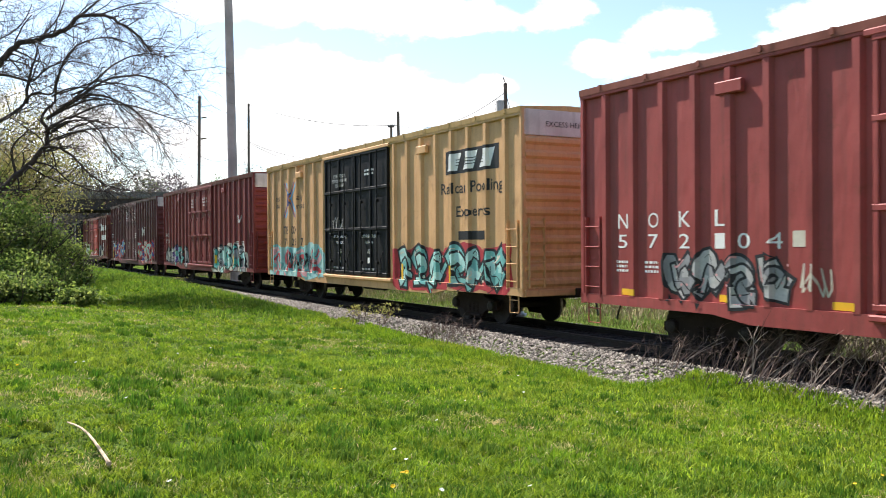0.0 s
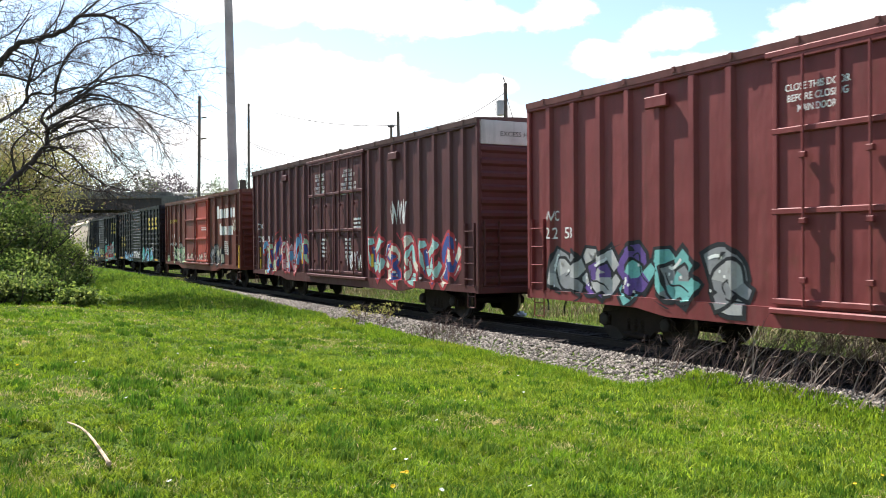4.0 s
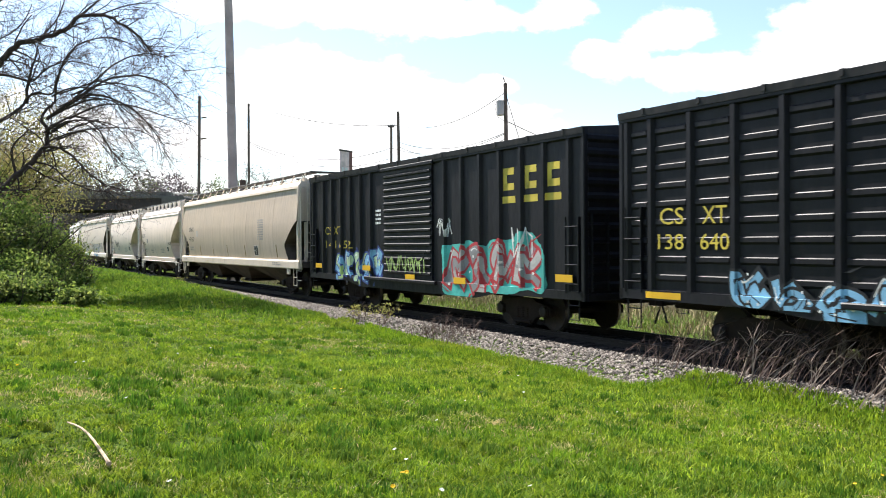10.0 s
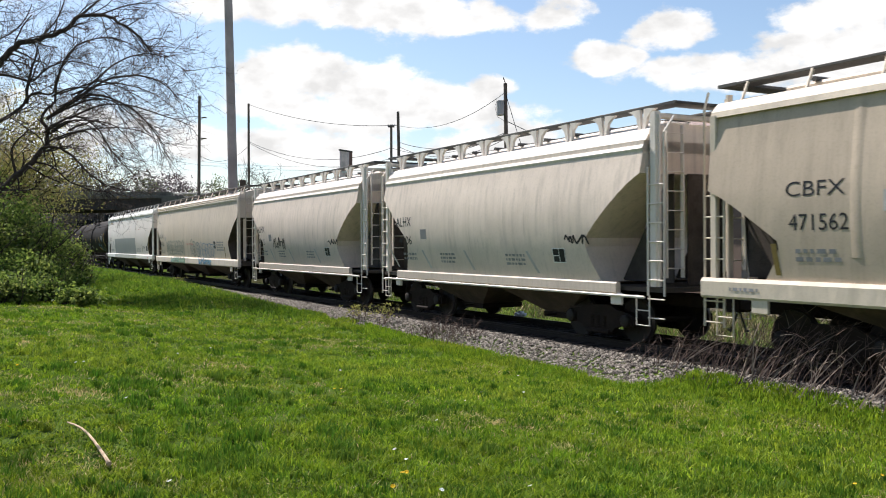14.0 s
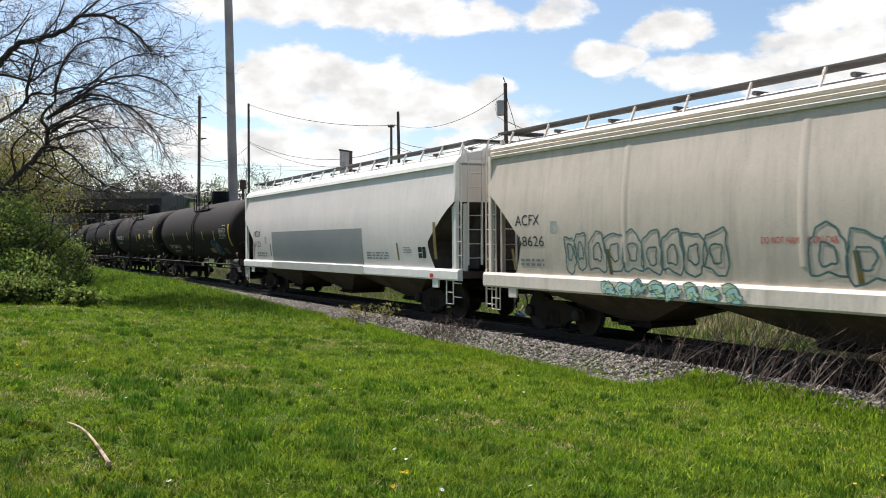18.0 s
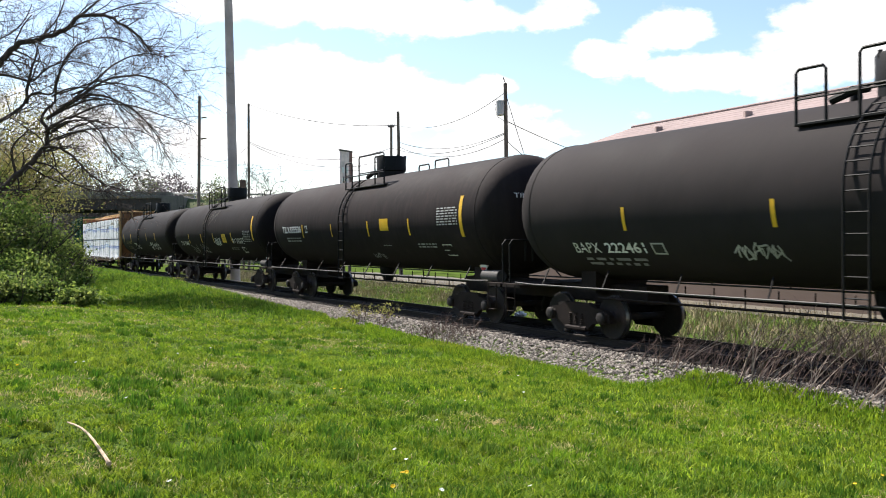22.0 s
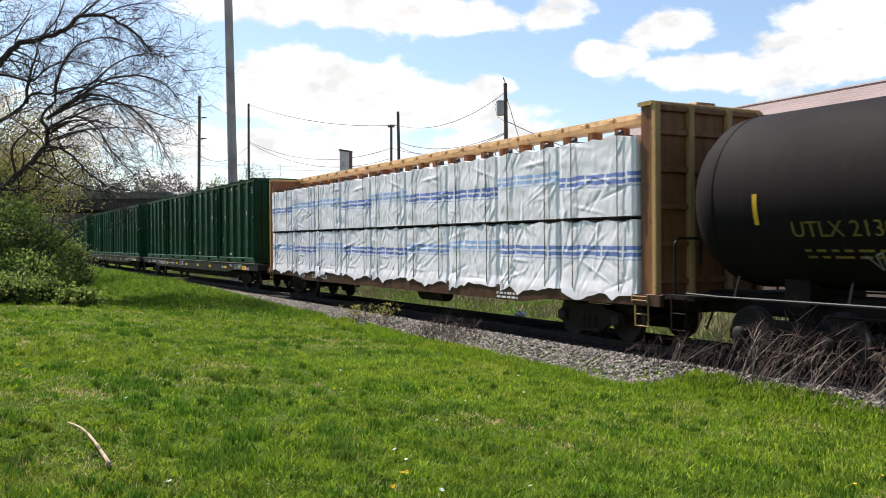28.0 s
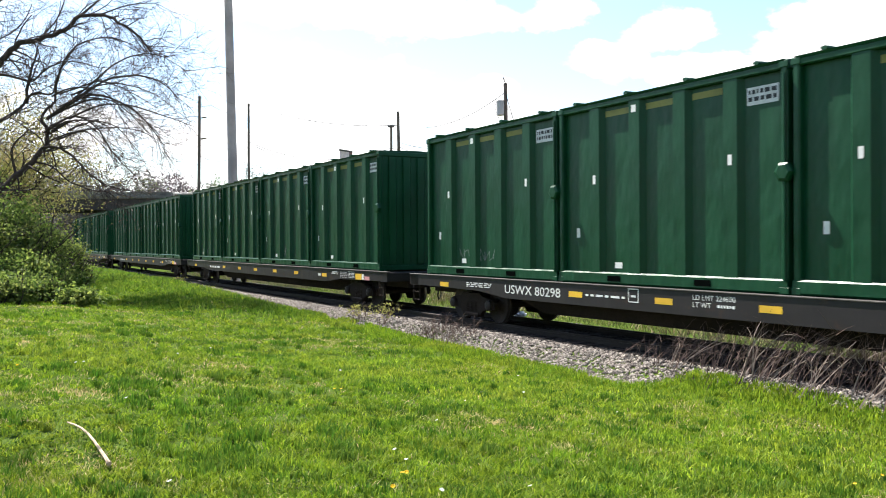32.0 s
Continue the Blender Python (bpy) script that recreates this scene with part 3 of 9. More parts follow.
def build_stones():
    def scatter(name, n, s0, s1, d0, d1, size, label, material):
        s = s0 + (s1 - s0) * rs.rand(n)
        d = d0 + (d1 - d0) * rs.rand(n)
        k = d < edge_of_grass(s) + 0.06
        s, d, n = s[k], d[k], int(k.sum())
        p = np.array([beside(a, b) for a, b in zip(s, d)])
        left = 1 - smooth01(s, -26.0, 4.0)
        bed = -0.155 - 0.40 * np.clip((np.abs(d) - 1.55) / 1.0, 0, 1) + np.where(d > 0, 0.22 * left * smooth01(d, 1.55, 2.55), 0)
        z = np.maximum(bed, ground_z(p[:, 0], p[:, 1]))
        base = np.array([[1, 0, 0], [0, 1, 0], [-1, 0, 0], [0, -1, 0], [0.2, 0.1, 0.75], [-0.1, 0.1, -0.8]])
        q = base[None] * (0.6 + 0.7 * rs.rand(n, 6, 3)) * (size * (0.6 + 0.9 * rs.rand(n)))[:, None, None]
        a = rs.rand(n) * 6.283
        x2 = q[..., 0] * np.cos(a)[:, None] - q[..., 1] * np.sin(a)[:, None]
        y2 = q[..., 0] * np.sin(a)[:, None] + q[..., 1] * np.cos(a)[:, None]
        V = np.stack([x2 + p[:, :1], y2 + p[:, 1:2], q[..., 2] + z[:, None] + 0.008], 2).reshape(-1, 3)
        T = np.array([[0, 1, 4], [1, 2, 4], [2, 3, 4], [3, 0, 4], [1, 0, 5], [2, 1, 5], [3, 2, 5], [0, 3, 5]])
        F = (T[None] + (np.arange(n) * 6)[:, None, None]).reshape(-1, 3)
        tagged(new(name, raw_mesh(name, V, F, material)), label, "gravel", kind="stuff")
    scatter("ballast_stones", 42000, -40, 18, 1.42, 2.95, 0.034, "loose grey crushed ballast stones beside the rail", M["stone"])
    scatter("ballast_stones", 17000, -34, 18, -3.9, -1.35, 0.036, "loose pale ballast stones beyond the far rail", M["stone"])
    # oily stones, darkened further to carry the shade beneath the train
    dark = mat("oily track stone darkened for shade", (0.024, 0.020, 0.018), 0.9, var=0.3, island=0.4, scale=6)
    scatter("oily_stones", 15000, -34, 18, -1.2, 1.5, 0.032, "dark oily stones between the sleepers, with the train shade in their colour", dark)


build_lawn()
build_stones()


def stalk_clump(name, centre, n, height, spread, material, label, seed, lean=(0, 0), fork=3, r=0.0085):
    """Dead weed stalks: leaning curved stems with side twigs."""
    rng = random.Random(seed)
    t = thing(name, label, "weeds", at=pose(*centre))
    sh = Shape()
    for i in range(n):
        x, y = rng.gauss(0, spread[0]), rng.gauss(0, spread[1])
        a = rng.uniform(0, 6.283)
        l = height * rng.uniform(0.45, 1.15)
        tilt = rng.uniform(0.15, 0.95)
        dx, dy = math.cos(a) * tilt + lean[0], math.sin(a) * tilt + lean[1]
        z0 = float(ground_z(np.array([centre[0] + x]), np.array([centre[1] + y]))[0]) - centre[2] - 0.03
        pts = [(x + dx * l * k ** 1.2 * 0.75, y + dy * l * k ** 1.2 * 0.75, z0 + l * k * (1 - 0.25 * tilt * k)) for k in (0, 0.3, 0.6, 0.85, 1)]
        sh.tube(pts, r * rng.uniform(0.7, 1.3), 3, r * 0.35, cap=False)
        for j in range(fork):
            k = rng.uniform(0.35, 0.95)
            i0 = min(3, int(k * 4))
            p = Vector(pts[i0]).lerp(Vector(pts[i0 + 1]), k * 4 - i0)
            e = p + Vector((rng.uniform(-1, 1), rng.uniform(-1, 1), rng.uniform(-0.1, 1))) * l * 0.28
            sh.tube([p, p.lerp(e, 0.5) + Vector((0, 0, 0.02)), e], r * 0.6, 3, r * 0.25, cap=False)
    part("stalk_tangle", sh, material, t, kind="stuff")
    return t


def at_ground(p):
    return (p[0], p[1], float(ground_z(np.array([p[0]]), np.array([p[1]]))[0]))


for k, (s, d, n, h, sp) in enumerate([(10.5, 1.35, 20, 0.55, (0.3, 0.15)), (11.2, 1.35, 34, 0.7, (0.35, 0.15)), (12.0, 1.35, 40, 0.8, (0.35, 0.15)), (12.8, 1.35, 48, 0.95, (0.3, 0.15)), (13.5, 1.35, 54, 1.05, (0.35, 0.15)), (14.3, 1.35, 54, 1.05, (0.4, 0.15)), (15.2, 1.35, 50, 1.0, (0.4, 0.15)), (16.0, 1.35, 40, 1.0, (0.4, 0.15))]):
    stalk_clump("dead_weeds", at_ground(beside(s, d)), n, h, sp, M["deadred"], "tangled bare dark reddish dead weed stalks on the ballast edge", 20 + k, (0.55, -0.1), r=0.007)
for k, (s, d, n, h) in enumerate([(11.6, 1.6, 5, 0.75), (13.1, 1.65, 8, 1.25), (13.6, 1.7, 7, 1.2), (14.4, 1.8, 7, 1.15), (15.4, 1.8, 8, 1.2)]):
    stalk_clump("dead_stalks", at_ground(beside(s, d)), n, h, (0.16, 0.12), M["deadwood"], "thick pale leaning dead weed stalks", 320 + k, (0.9, -0.1), 2, 0.012)
for k, (s, d, n, h) in enumerate([(3.4, 2.0, 46, 0.55), (4.5, 2.1, 34, 0.5), (2.9, 2.3, 20, 0.4)]):
    stalk_clump("dead_weeds", at_ground(beside(s, d)), n, h, (0.28, 0.22), M["deadred"], "reddish brown dead weed stalks by the rail", 40 + k)
for k, (s, d) in enumerate([(11.6, -3.0), (12.4, -3.2), (13.2, -3.4), (14.2, -3.4), (15.2, -3.4)]):
    stalk_clump("dead_weeds", at_ground(beside(s, d)), 150, 0.9, (0.5, 0.4), M["deadwood"], "pale dead weeds behind the track", 60 + k, fork=2)


def build_sapling(s, d, h, seed):
    c = at_ground(beside(s, d))
    t = stalk_clump("sapling", c, 9, h, (0.12, 0.12), M["deadred"], "thin sapling with yellow green spring leaves", seed, fork=4)
    pts = np.array([[random.gauss(0, 0.22), random.gauss(0, 0.2), random.uniform(0.2, h)] for i in range(150)])
    leaves("leaf_cluster", pts, 0.045, M["spring_leaf"], "small yellow green leaves", parent=t)


build_sapling(0.2, 2.0, 0.62, 81)
build_sapling(-1.6, 2.1, 0.5, 82)
build_sapling(-24.0, 2.6, 0.45, 83)


def build_small_things():
    # stick on the lawn
    t = thing("fallen_stick", "bare curved tan stick lying on the lawn", "stick")
    a, b = Vector(at_ground((-3.50, 8.22))), Vector(at_ground((-2.58, 6.80)))
    pts = []
    for i in range(9):
        k = i / 8
        p = a.lerp(b, k)
        pts.append((p.x + 0.05 * math.sin(k * 3.1), p.y + 0.05 * math.sin(k * 3.1), p.z + 0.06 + 0.02 * math.sin(7 * k)))
    part("wood", Shape().tube(pts, 0.008, 7, 0.017), M["stick"], t, smooth=50)
    # second short twig at the lower edge
    t = thing("fallen_twig", "short pale twig poking out of the lawn", "stick")
    p = Vector(at_ground((-2.05, 5.38)))
    part("wood", Shape().tube([p, p + Vector((0.03, 0.02, 0.05)), p + Vector((0.09, 0.05, 0.11))], 0.008, 6, 0.006), M["stick"], t, smooth=50)
    # dandelions and white flower heads
    rng = random.Random(9)
    head = Shape()
    for i in range(12):
        a0, a1 = 6.283 * i / 12, 6.283 * (i + 0.8) / 12
        head.add([(0, 0, 0.0), (0.018 * math.cos(a0), 0.018 * math.sin(a0), 0.008), (0.02 * math.cos((a0 + a1) / 2), 0.02 * math.sin((a0 + a1) / 2), 0.006), (0.018 * math.cos(a1), 0.018 * math.sin(a1), 0.008)], [(0, 1, 2, 3)])
    stem = Shape().tube([(0, 0, -0.09), (0.004, 0, -0.04), (0, 0, 0)], 0.003, 4)
    hy, hw, st = head.mesh("flower_head", M["dandelion"]), head.mesh("flower_head", M["petal"]), stem.mesh("stem", M["clover"])
    for i in range(46):
        if i < 6:
            x, y = [(-0.33, 6.97), (-0.30, 7.0), (-0.38, 6.5), (-1.48, 12.0), (-1.40, 12.05), (2.9, 6.4)][i]
            white = False
        else:
            dep = rng.uniform(5.5, 17)
            x, y, white = rng.uniform(-0.5, 0.5) * dep, dep, i % 4 != 0
        s, d = track_coords(np.array([x]), np.array([y]))
        if d[0] < 3:
            continue
        g = at_ground((x, y))
        f = thing("white_flower" if white else "dandelion", "small white flower in the lawn" if white else "yellow dandelion in the lawn", "flower", "flowers in the lawn",
                  at=pose(x, y, g[2] + 0.085, rng.uniform(-25, 25), rng.uniform(-25, 25), rng.uniform(0, 90)))
        part("flower_head", hw if white else hy, None, f)
        part("stem", st, None, f)
    # crumpled litter by the far rail
    t = thing("crumpled_litter", "crumpled white plastic litter beside the far rail", "litter", at=pose(*beside(1.9, -1.5, -0.05)))
    bm = bmesh.new()
    bmesh.ops.create_icosphere(bm, subdivisions=3, radius=0.16)
    for v in bm.verts:
        v.co *= 1 + 0.55 * noise.noise(v.co * 14)
        v.co.z *= 0.6
    me = bpy.data.meshes.new("plastic")
    bm.to_mesh(me)
    bm.free()
    me.materials.append(mat("crumpled plastic", (0.75, 0.73, 0.70), 0.35, var=0.4, scale=9))
    part("plastic", me, None, t)


build_small_things()


# ---- freight cars: x points forward along the train, the lawn lies towards -y, z = 0 at the rail head ----
CARS = []          # (object, middle along the train, half distance between trucks)


def flat_side(y):
    return lambda z: -y


POSTS = {}         # boxcar: places of its posts, their half width, the side's distance, top of the side sill, sill, belly, half length


def drape(car, shape, side):
    """Lays a coat of paint over the outside posts and the side sill of a boxcar, so that it follows their faces."""
    if car not in POSTS:
        return shape
    posts, pw, wide, sill_top, sill, belly, half = POSTS[car]
    base = -side(2.0)
    if base > wide + 0.055:
        return shape
    cuts = sorted(x + e * pw for x in posts for e in (-1.0, -0.55, 0.55, 1.0))

    def split(poly, axis, c):
        low, high = [], []
        for a, b in zip(poly, poly[1:] + poly[:1]):
            u, v = a[axis] - c, b[axis] - c
            if u <= 0:
                low.append(a)
            if u >= 0:
                high.append(a)
            if u * v < 0:
                k = u / (u - v)
                m = tuple(i + (j - i) * k for i, j in zip(a, b))
                low.append(m), high.append(m)
        return low, high

    out = Shape()
    for f, mi in zip(shape.f, shape.m):
        poly = [shape.v[i] for i in f]
        todo = [poly]
        for axis, marks in ((0, cuts), (2, (sill - belly + 0.008, sill + 0.012, sill_top - 0.004, sill_top + 0.004))):
            lo, hi = min(q[axis] for q in poly), max(q[axis] for q in poly)
            for c in marks:
                if lo + 1e-4 < c < hi - 1e-4:
                    todo = [h for q in todo for h in (split(q, axis, c) if min(r[axis] for r in q) < c - 1e-6 and max(r[axis] for r in q) > c + 1e-6 else (q,)) if len(h) > 2]
        out.mi = mi
        for q in todo:
            vs, mx, mz = [], sum(v[0] for v in q) / len(q), sum(v[2] for v in q) / len(q)
            if mz < sill + 0.012 and (mz < sill - belly + 0.008 or abs(mx) > half - 4.4):
                continue
            for x, y, z in q:
                rise = max(0.0, min(1.0, (pw - min(abs(x - e) for e in posts)) / (0.45 * pw))) * 0.075
                if z < sill_top:
                    rise = max(rise, 0.071)
                vs.append((x, min(y, y + base - wide - rise), z))
            out.add(vs, [tuple(range(len(vs)))])
    return out


def text_shape(body, x0, x1, z0, z1, side, off=0.004, bold=0.0):
    """Writing stretched to a box on the side; x runs to the right for someone on the lawn."""
    cu = bpy.data.curves.new("writing", "FONT")
    cu.body, cu.offset, cu.resolution_u = body, bold, 3
    ob = bpy.data.objects.new("writing", cu)
    me = bpy.data.meshes.new_from_object(ob)
    co = np.array([v.co[:] for v in me.vertices]) if len(me.vertices) else np.zeros((0, 3))
    sh = Shape()
    if len(co):
        lo, hi = co.min(0), co.max(0)
        x = x0 + (co[:, 0] - lo[0]) / (hi[0] - lo[0]) * (x1 - x0)
        z = z0 + (co[:, 1] - lo[1]) / (hi[1] - lo[1]) * (z1 - z0)
        sh.add([(a, side(b) - off, b) for a, b in zip(x, z)], [tuple(p.vertices) for p in me.polygons])
    bpy.data.objects.remove(ob)
    bpy.data.curves.remove(cu)
    bpy.data.meshes.remove(me)
    return sh


def write(car, body, x0, x1, z0, z1, side, material="white", label="", bold=0.0):
    return part("lettering", drape(car, text_shape(body, x0, x1, z0, z1, side, 0.004, bold), side), M[material], car, label, kind="stuff")


def bars(car, x0, x1, z0, z1, lines, side, material="white", seed=0, fill=0.55, label=""):
    """Small stencilled lines that cannot be read, as plain bars."""
    rng = random.Random(seed)
    sh = Shape()
    h = (z1 - z0) / lines
    for i in range(lines):
        z = z1 - (i + 1) * h
        x = x0
        while x < x1 - 0.03:
            w = rng.uniform(0.06, 0.22) * (x1 - x0)
            e = min(x1, x + w)
            a, b = z + h * 0.2, z + h * (0.2 + fill)
            sh.add([(x, side(a) - 0.004, a), (e, side(a) - 0.004, a), (e, side(b) - 0.004, b), (x, side(b) - 0.004, b)], [(0, 1, 2, 3)])
            x = e + 0.06 * (x1 - x0)
    return part("stencil_block", drape(car, sh, side), M[material], car, label, kind="stuff")


def patch(car, name, x0, x1, z0, z1, side, material, label="", off=0.003, nz=1, shear=0.0):
    sh = Shape()
    rows = []
    for i in range(nz + 1):
        z = z0 + (z1 - z0) * i / nz
        rows.append([(x0 + shear * i / nz, side(z) - off, z), (x1 + shear * i / nz, side(z) - off, z)])
    sh.rings(rows, close=False, cap=False)
    return part(name, drape(car, sh, side), material if isinstance(material, bpy.types.Material) else M[material], car, label)


def consolidated(car, x, z, side, w=0.55, h=0.42):
    """The square stencil of inspection dates: black panel, white frame lines."""
    patch(car, "date_stencil", x, x + w, z, z + h, side, "black", "black inspection stencil with white frame", 0.003)
    sh = Shape()
    t = 0.02
    for a, b, c, d in ((x, x + w, z, z + t), (x, x + w, z + h - t, z + h), (x, x + t, z, z + h), (x + w - t, x + w, z, z + h), (x + w * 0.5, x + w * 0.5 + t, z, z + h), (x, x + w * 0.5, z + h * 0.45, z + h * 0.45 + t)):
        sh.add([(a, side(c) - 0.006, c), (b, side(c) - 0.006, c), (b, side(d) - 0.006, d), (a, side(d) - 0.006, d)], [(0, 1, 2, 3)])
    part("stencil_frame", drape(car, sh, side), M["white"], car)


def blob(rng, cx, cz, w, h, n=22, rough=0.10):
    """A rounded bubble outline."""
    pts, p = [], rng.uniform(0, 6.28)
    for i in range(n):
        a = 6.283 * i / n
        q = 1 + rough * math.sin(3 * a + p) + rough * 0.7 * math.sin(5 * a + 2 * p)
        ca, sa = math.cos(a), math.sin(a)
        pts.append((cx + 0.5 * w * q * math.copysign(abs(ca) ** 0.6, ca), cz + 0.5 * h * q * math.copysign(abs(sa) ** 0.65, sa)))
    return pts


def curve_through(pts, n=5):
    """A smooth line through the points."""
    out = []
    q = [pts[0]] + list(pts) + [pts[-1]]
    for i in range(len(pts) - 1):
        p0, p1, p2, p3 = [Vector(v) for v in q[i:i + 4]]
        for j in range(n):
            t = j / n
            out.append(0.5 * (2 * p1 + (p2 - p0) * t + (2 * p0 - 5 * p1 + 4 * p2 - p3) * t * t + (3 * p1 - p0 - 3 * p2 + p3) * t ** 3))
    return out + [Vector(pts[-1])]


# bent strokes of sprayed forms, in a unit square
STROKES = [
    [(0.02, 0.08), (0.32, 0.92), (0.45, 0.35), (0.72, 0.62), (1.0, 0.95)],
    [(0.05, 0.85), (0.5, 0.98), (0.85, 0.62), (0.42, 0.38), (0.6, 0.06), (1.05, 0.0)],
    [(-0.05, 0.3), (0.3, 0.78), (0.72, 0.56), (0.5, 0.2), (0.18, 0.1), (0.95, -0.02)],
    [(1.0, 0.98), (0.5, 0.6), (0.08, 0.92), (0.2, 0.3), (0.6, 0.26), (0.95, 0.04)],
    [(0.05, 0.0), (0.42, 0.3), (0.12, 0.65), (0.55, 1.02), (0.7, 0.52), (1.0, 0.28)],
    [(-0.05, 0.6), (0.4, 0.97), (0.92, 0.7), (0.6, 0.4), (0.98, 0.1), (0.28, 0.04)],
    [(0.0, 0.95), (0.25, 0.2), (0.55, 0.75), (0.62, 0.1), (1.02, 0.55)]]


def graffiti(car, x0, x1, z0, z1, n, fills, outline, shine, side, seed, label, halo=None):
    """A sprayed piece: a row of thick bent strokes with outline, fill in two tones and highlights, in thin layers of paint."""
    rng = random.Random(seed)
    mats = [halo or outline, outline] + fills + [shine]
    sh = Shape()

    def layer(pts, off, mi):
        sh.mi = mi
        cx, cz = sum(p[0] for p in pts) / len(pts), sum(p[1] for p in pts) / len(pts)
        vs = [(cx, side(cz) - off, cz)] + [(p[0], side(p[1]) - off, p[1]) for p in pts]
        sh.add(vs, [(0, i + 1, (i + 1) % len(pts) + 1) for i in range(len(pts))])

    def ribbon(line, width, off, mi, grow=0.0, split=None, other=0):
        left, right = [], []
        m = len(line)
        for i, p in enumerate(line):
            d = (line[min(m - 1, i + 1)] - line[max(0, i - 1)]).normalized()
            w = 0.5 * width * (0.8 + 0.35 * math.sin(3.0 * i / m + seed)) + grow
            left.append((p.x - d.y * w, p.y + d.x * w)), right.append((p.x + d.y * w, p.y - d.x * w))
        d0, d1 = (line[0] - line[1]).normalized() * grow, (line[-1] - line[-2]).normalized() * grow
        left[0], right[0] = (left[0][0] + d0.x, left[0][1] + d0.y), (right[0][0] + d0.x, right[0][1] + d0.y)
        left[-1], right[-1] = (left[-1][0] + d1.x, left[-1][1] + d1.y), (right[-1][0] + d1.x, right[-1][1] + d1.y)
        for i in range(m - 1):
            sh.mi = other if split is not None and line[i].y < split else mi
            sh.add([(u, side(v) - off - 0.00004 * i, v) for u, v in (left[i], left[i + 1], right[i + 1], right[i])], [(0, 1, 2, 3)])

    w, h = (x1 - x0) / n, z1 - z0
    last = -1
    for i in range(n):
        kind = rng.randrange(len(STROKES))
        if kind == last:
            kind = (kind + 1) % len(STROKES)
        last = kind
        cx, ww, hh = x0 + w * i, w * rng.uniform(0.86, 1.0), h * rng.uniform(0.8, 0.9)
        cz = z0 + (h - hh) * rng.random()
        lean = rng.uniform(-0.12, 0.2) * w
        line = curve_through([(cx + 0.12 * w + 0.76 * ww * p + lean * (q - 0.5), cz + 0.1 * hh + 0.8 * hh * q) for p, q in STROKES[kind]])
        thick = 0.43 * min(w, h * 0.9)
        if halo:
            layer(blob(random.Random(seed + i), cx + 0.5 * w, cz + 0.5 * hh, w * 1.5, hh * 1.16, 30, 0.11), 0.0022 + 0.0002 * (i % 2), 0)
        ribbon(line, thick, 0.0042 + 0.0007 * (i % 2), 1, 0.2 * thick)
        ribbon(line, thick, 0.0075 + 0.0007 * (i % 2), 2 + i % len(fills), 0.0, cz + 0.42 * hh, 2 + (i + 1) % len(fills))
        part_line = [p + Vector((-0.2 * thick, 0.2 * thick)) for p in line[2:7]]
        ribbon(part_line, 0.13 * thick, 0.0115, 2 + len(fills))
        more = STROKES[(kind + 3) % len(STROKES)]
        arm = curve_through([(cx + (0.30 + 0.75 * p) * ww, cz + hh * (0.12 + 0.62 * q)) for p, q in more])
        ribbon(arm, 0.62 * thick, 0.0088 + 0.0007 * (i % 2), 1, 0.16 * thick)
        ribbon(arm, 0.62 * thick, 0.0102 + 0.0007 * (i % 2), 2 + (i + 1) % len(fills), 0.0, cz + 0.5 * hh, 2 + i % len(fills))
        ribbon([p + Vector((0.08 * thick, 0.12 * thick)) for p in line[len(line) // 2:]], 0.07 * thick, 0.0118, 1)
        for q in range(3):
            bx, bz = cx + rng.uniform(0.1, 0.9) * w, cz + rng.uniform(0.15, 0.9) * hh
            layer(blob(rng, bx, bz, 0.16 * thick * rng.uniform(0.5, 1.3), 0.14 * thick, 9), 0.0126, 2 + len(fills))
    for i in range(n):
        x = x0 + w * (i + rng.uniform(0.1, 0.9))
        z = z0 + h * rng.choice((0.02, 0.97))
        q = Vector((rng.uniform(-0.5, 0.5) * w, rng.choice((-1, 1)) * 0.14 * h))
        layer([(x - 0.06, z), (x + 0.06, z), (x + q.x, z + q.y)], 0.0125, 1)
    part("graffiti", drape(car, sh, side), mats, car, label, kind="stuff")


def scribble(car, x0, x1, z0, z1, side, seed, material="white", width=0.02, label="thin sprayed tag scrawl"):
    """A tag: a looping thin line of paint."""
    rng = random.Random(seed)
    sh = Shape()
    n = max(5, int((x1 - x0) / 0.16))
    pts = []
    for i in range(n * 3):
        k = i / (n * 3 - 1)
        pts.append((x0 + (x1 - x0) * k + rng.uniform(-0.1, 0.1), z0 + (z1 - z0) * (0.5 + 0.5 * math.sin(i * 2.1 + rng.uniform(-0.7, 0.7)))))
    for (xa, za), (xb, zb) in zip(pts, pts[1:]):
        d = Vector((xb - xa, zb - za))
        nrm = Vector((-d.y, d.x)).normalized() * width * 0.5
        q = [(xa - nrm.x, za - nrm.y), (xb - nrm.x, zb - nrm.y), (xb + nrm.x, zb + nrm.y), (xa + nrm.x, za + nrm.y)]
        sh.add([(a, side(b) - 0.012, b) for a, b in q], [(0, 1, 2, 3)])
    part("graffiti_tag", drape(car, sh, side), M[material], car, label, kind="stuff")


def spray(name, c):
    M[name] = mat("sprayed " + name.replace("_", " "), c, 0.55, var=0.22, scale=1.5, fine=20, second=tuple(0.6 * v for v in c), amount=0.35)
    return M[name]


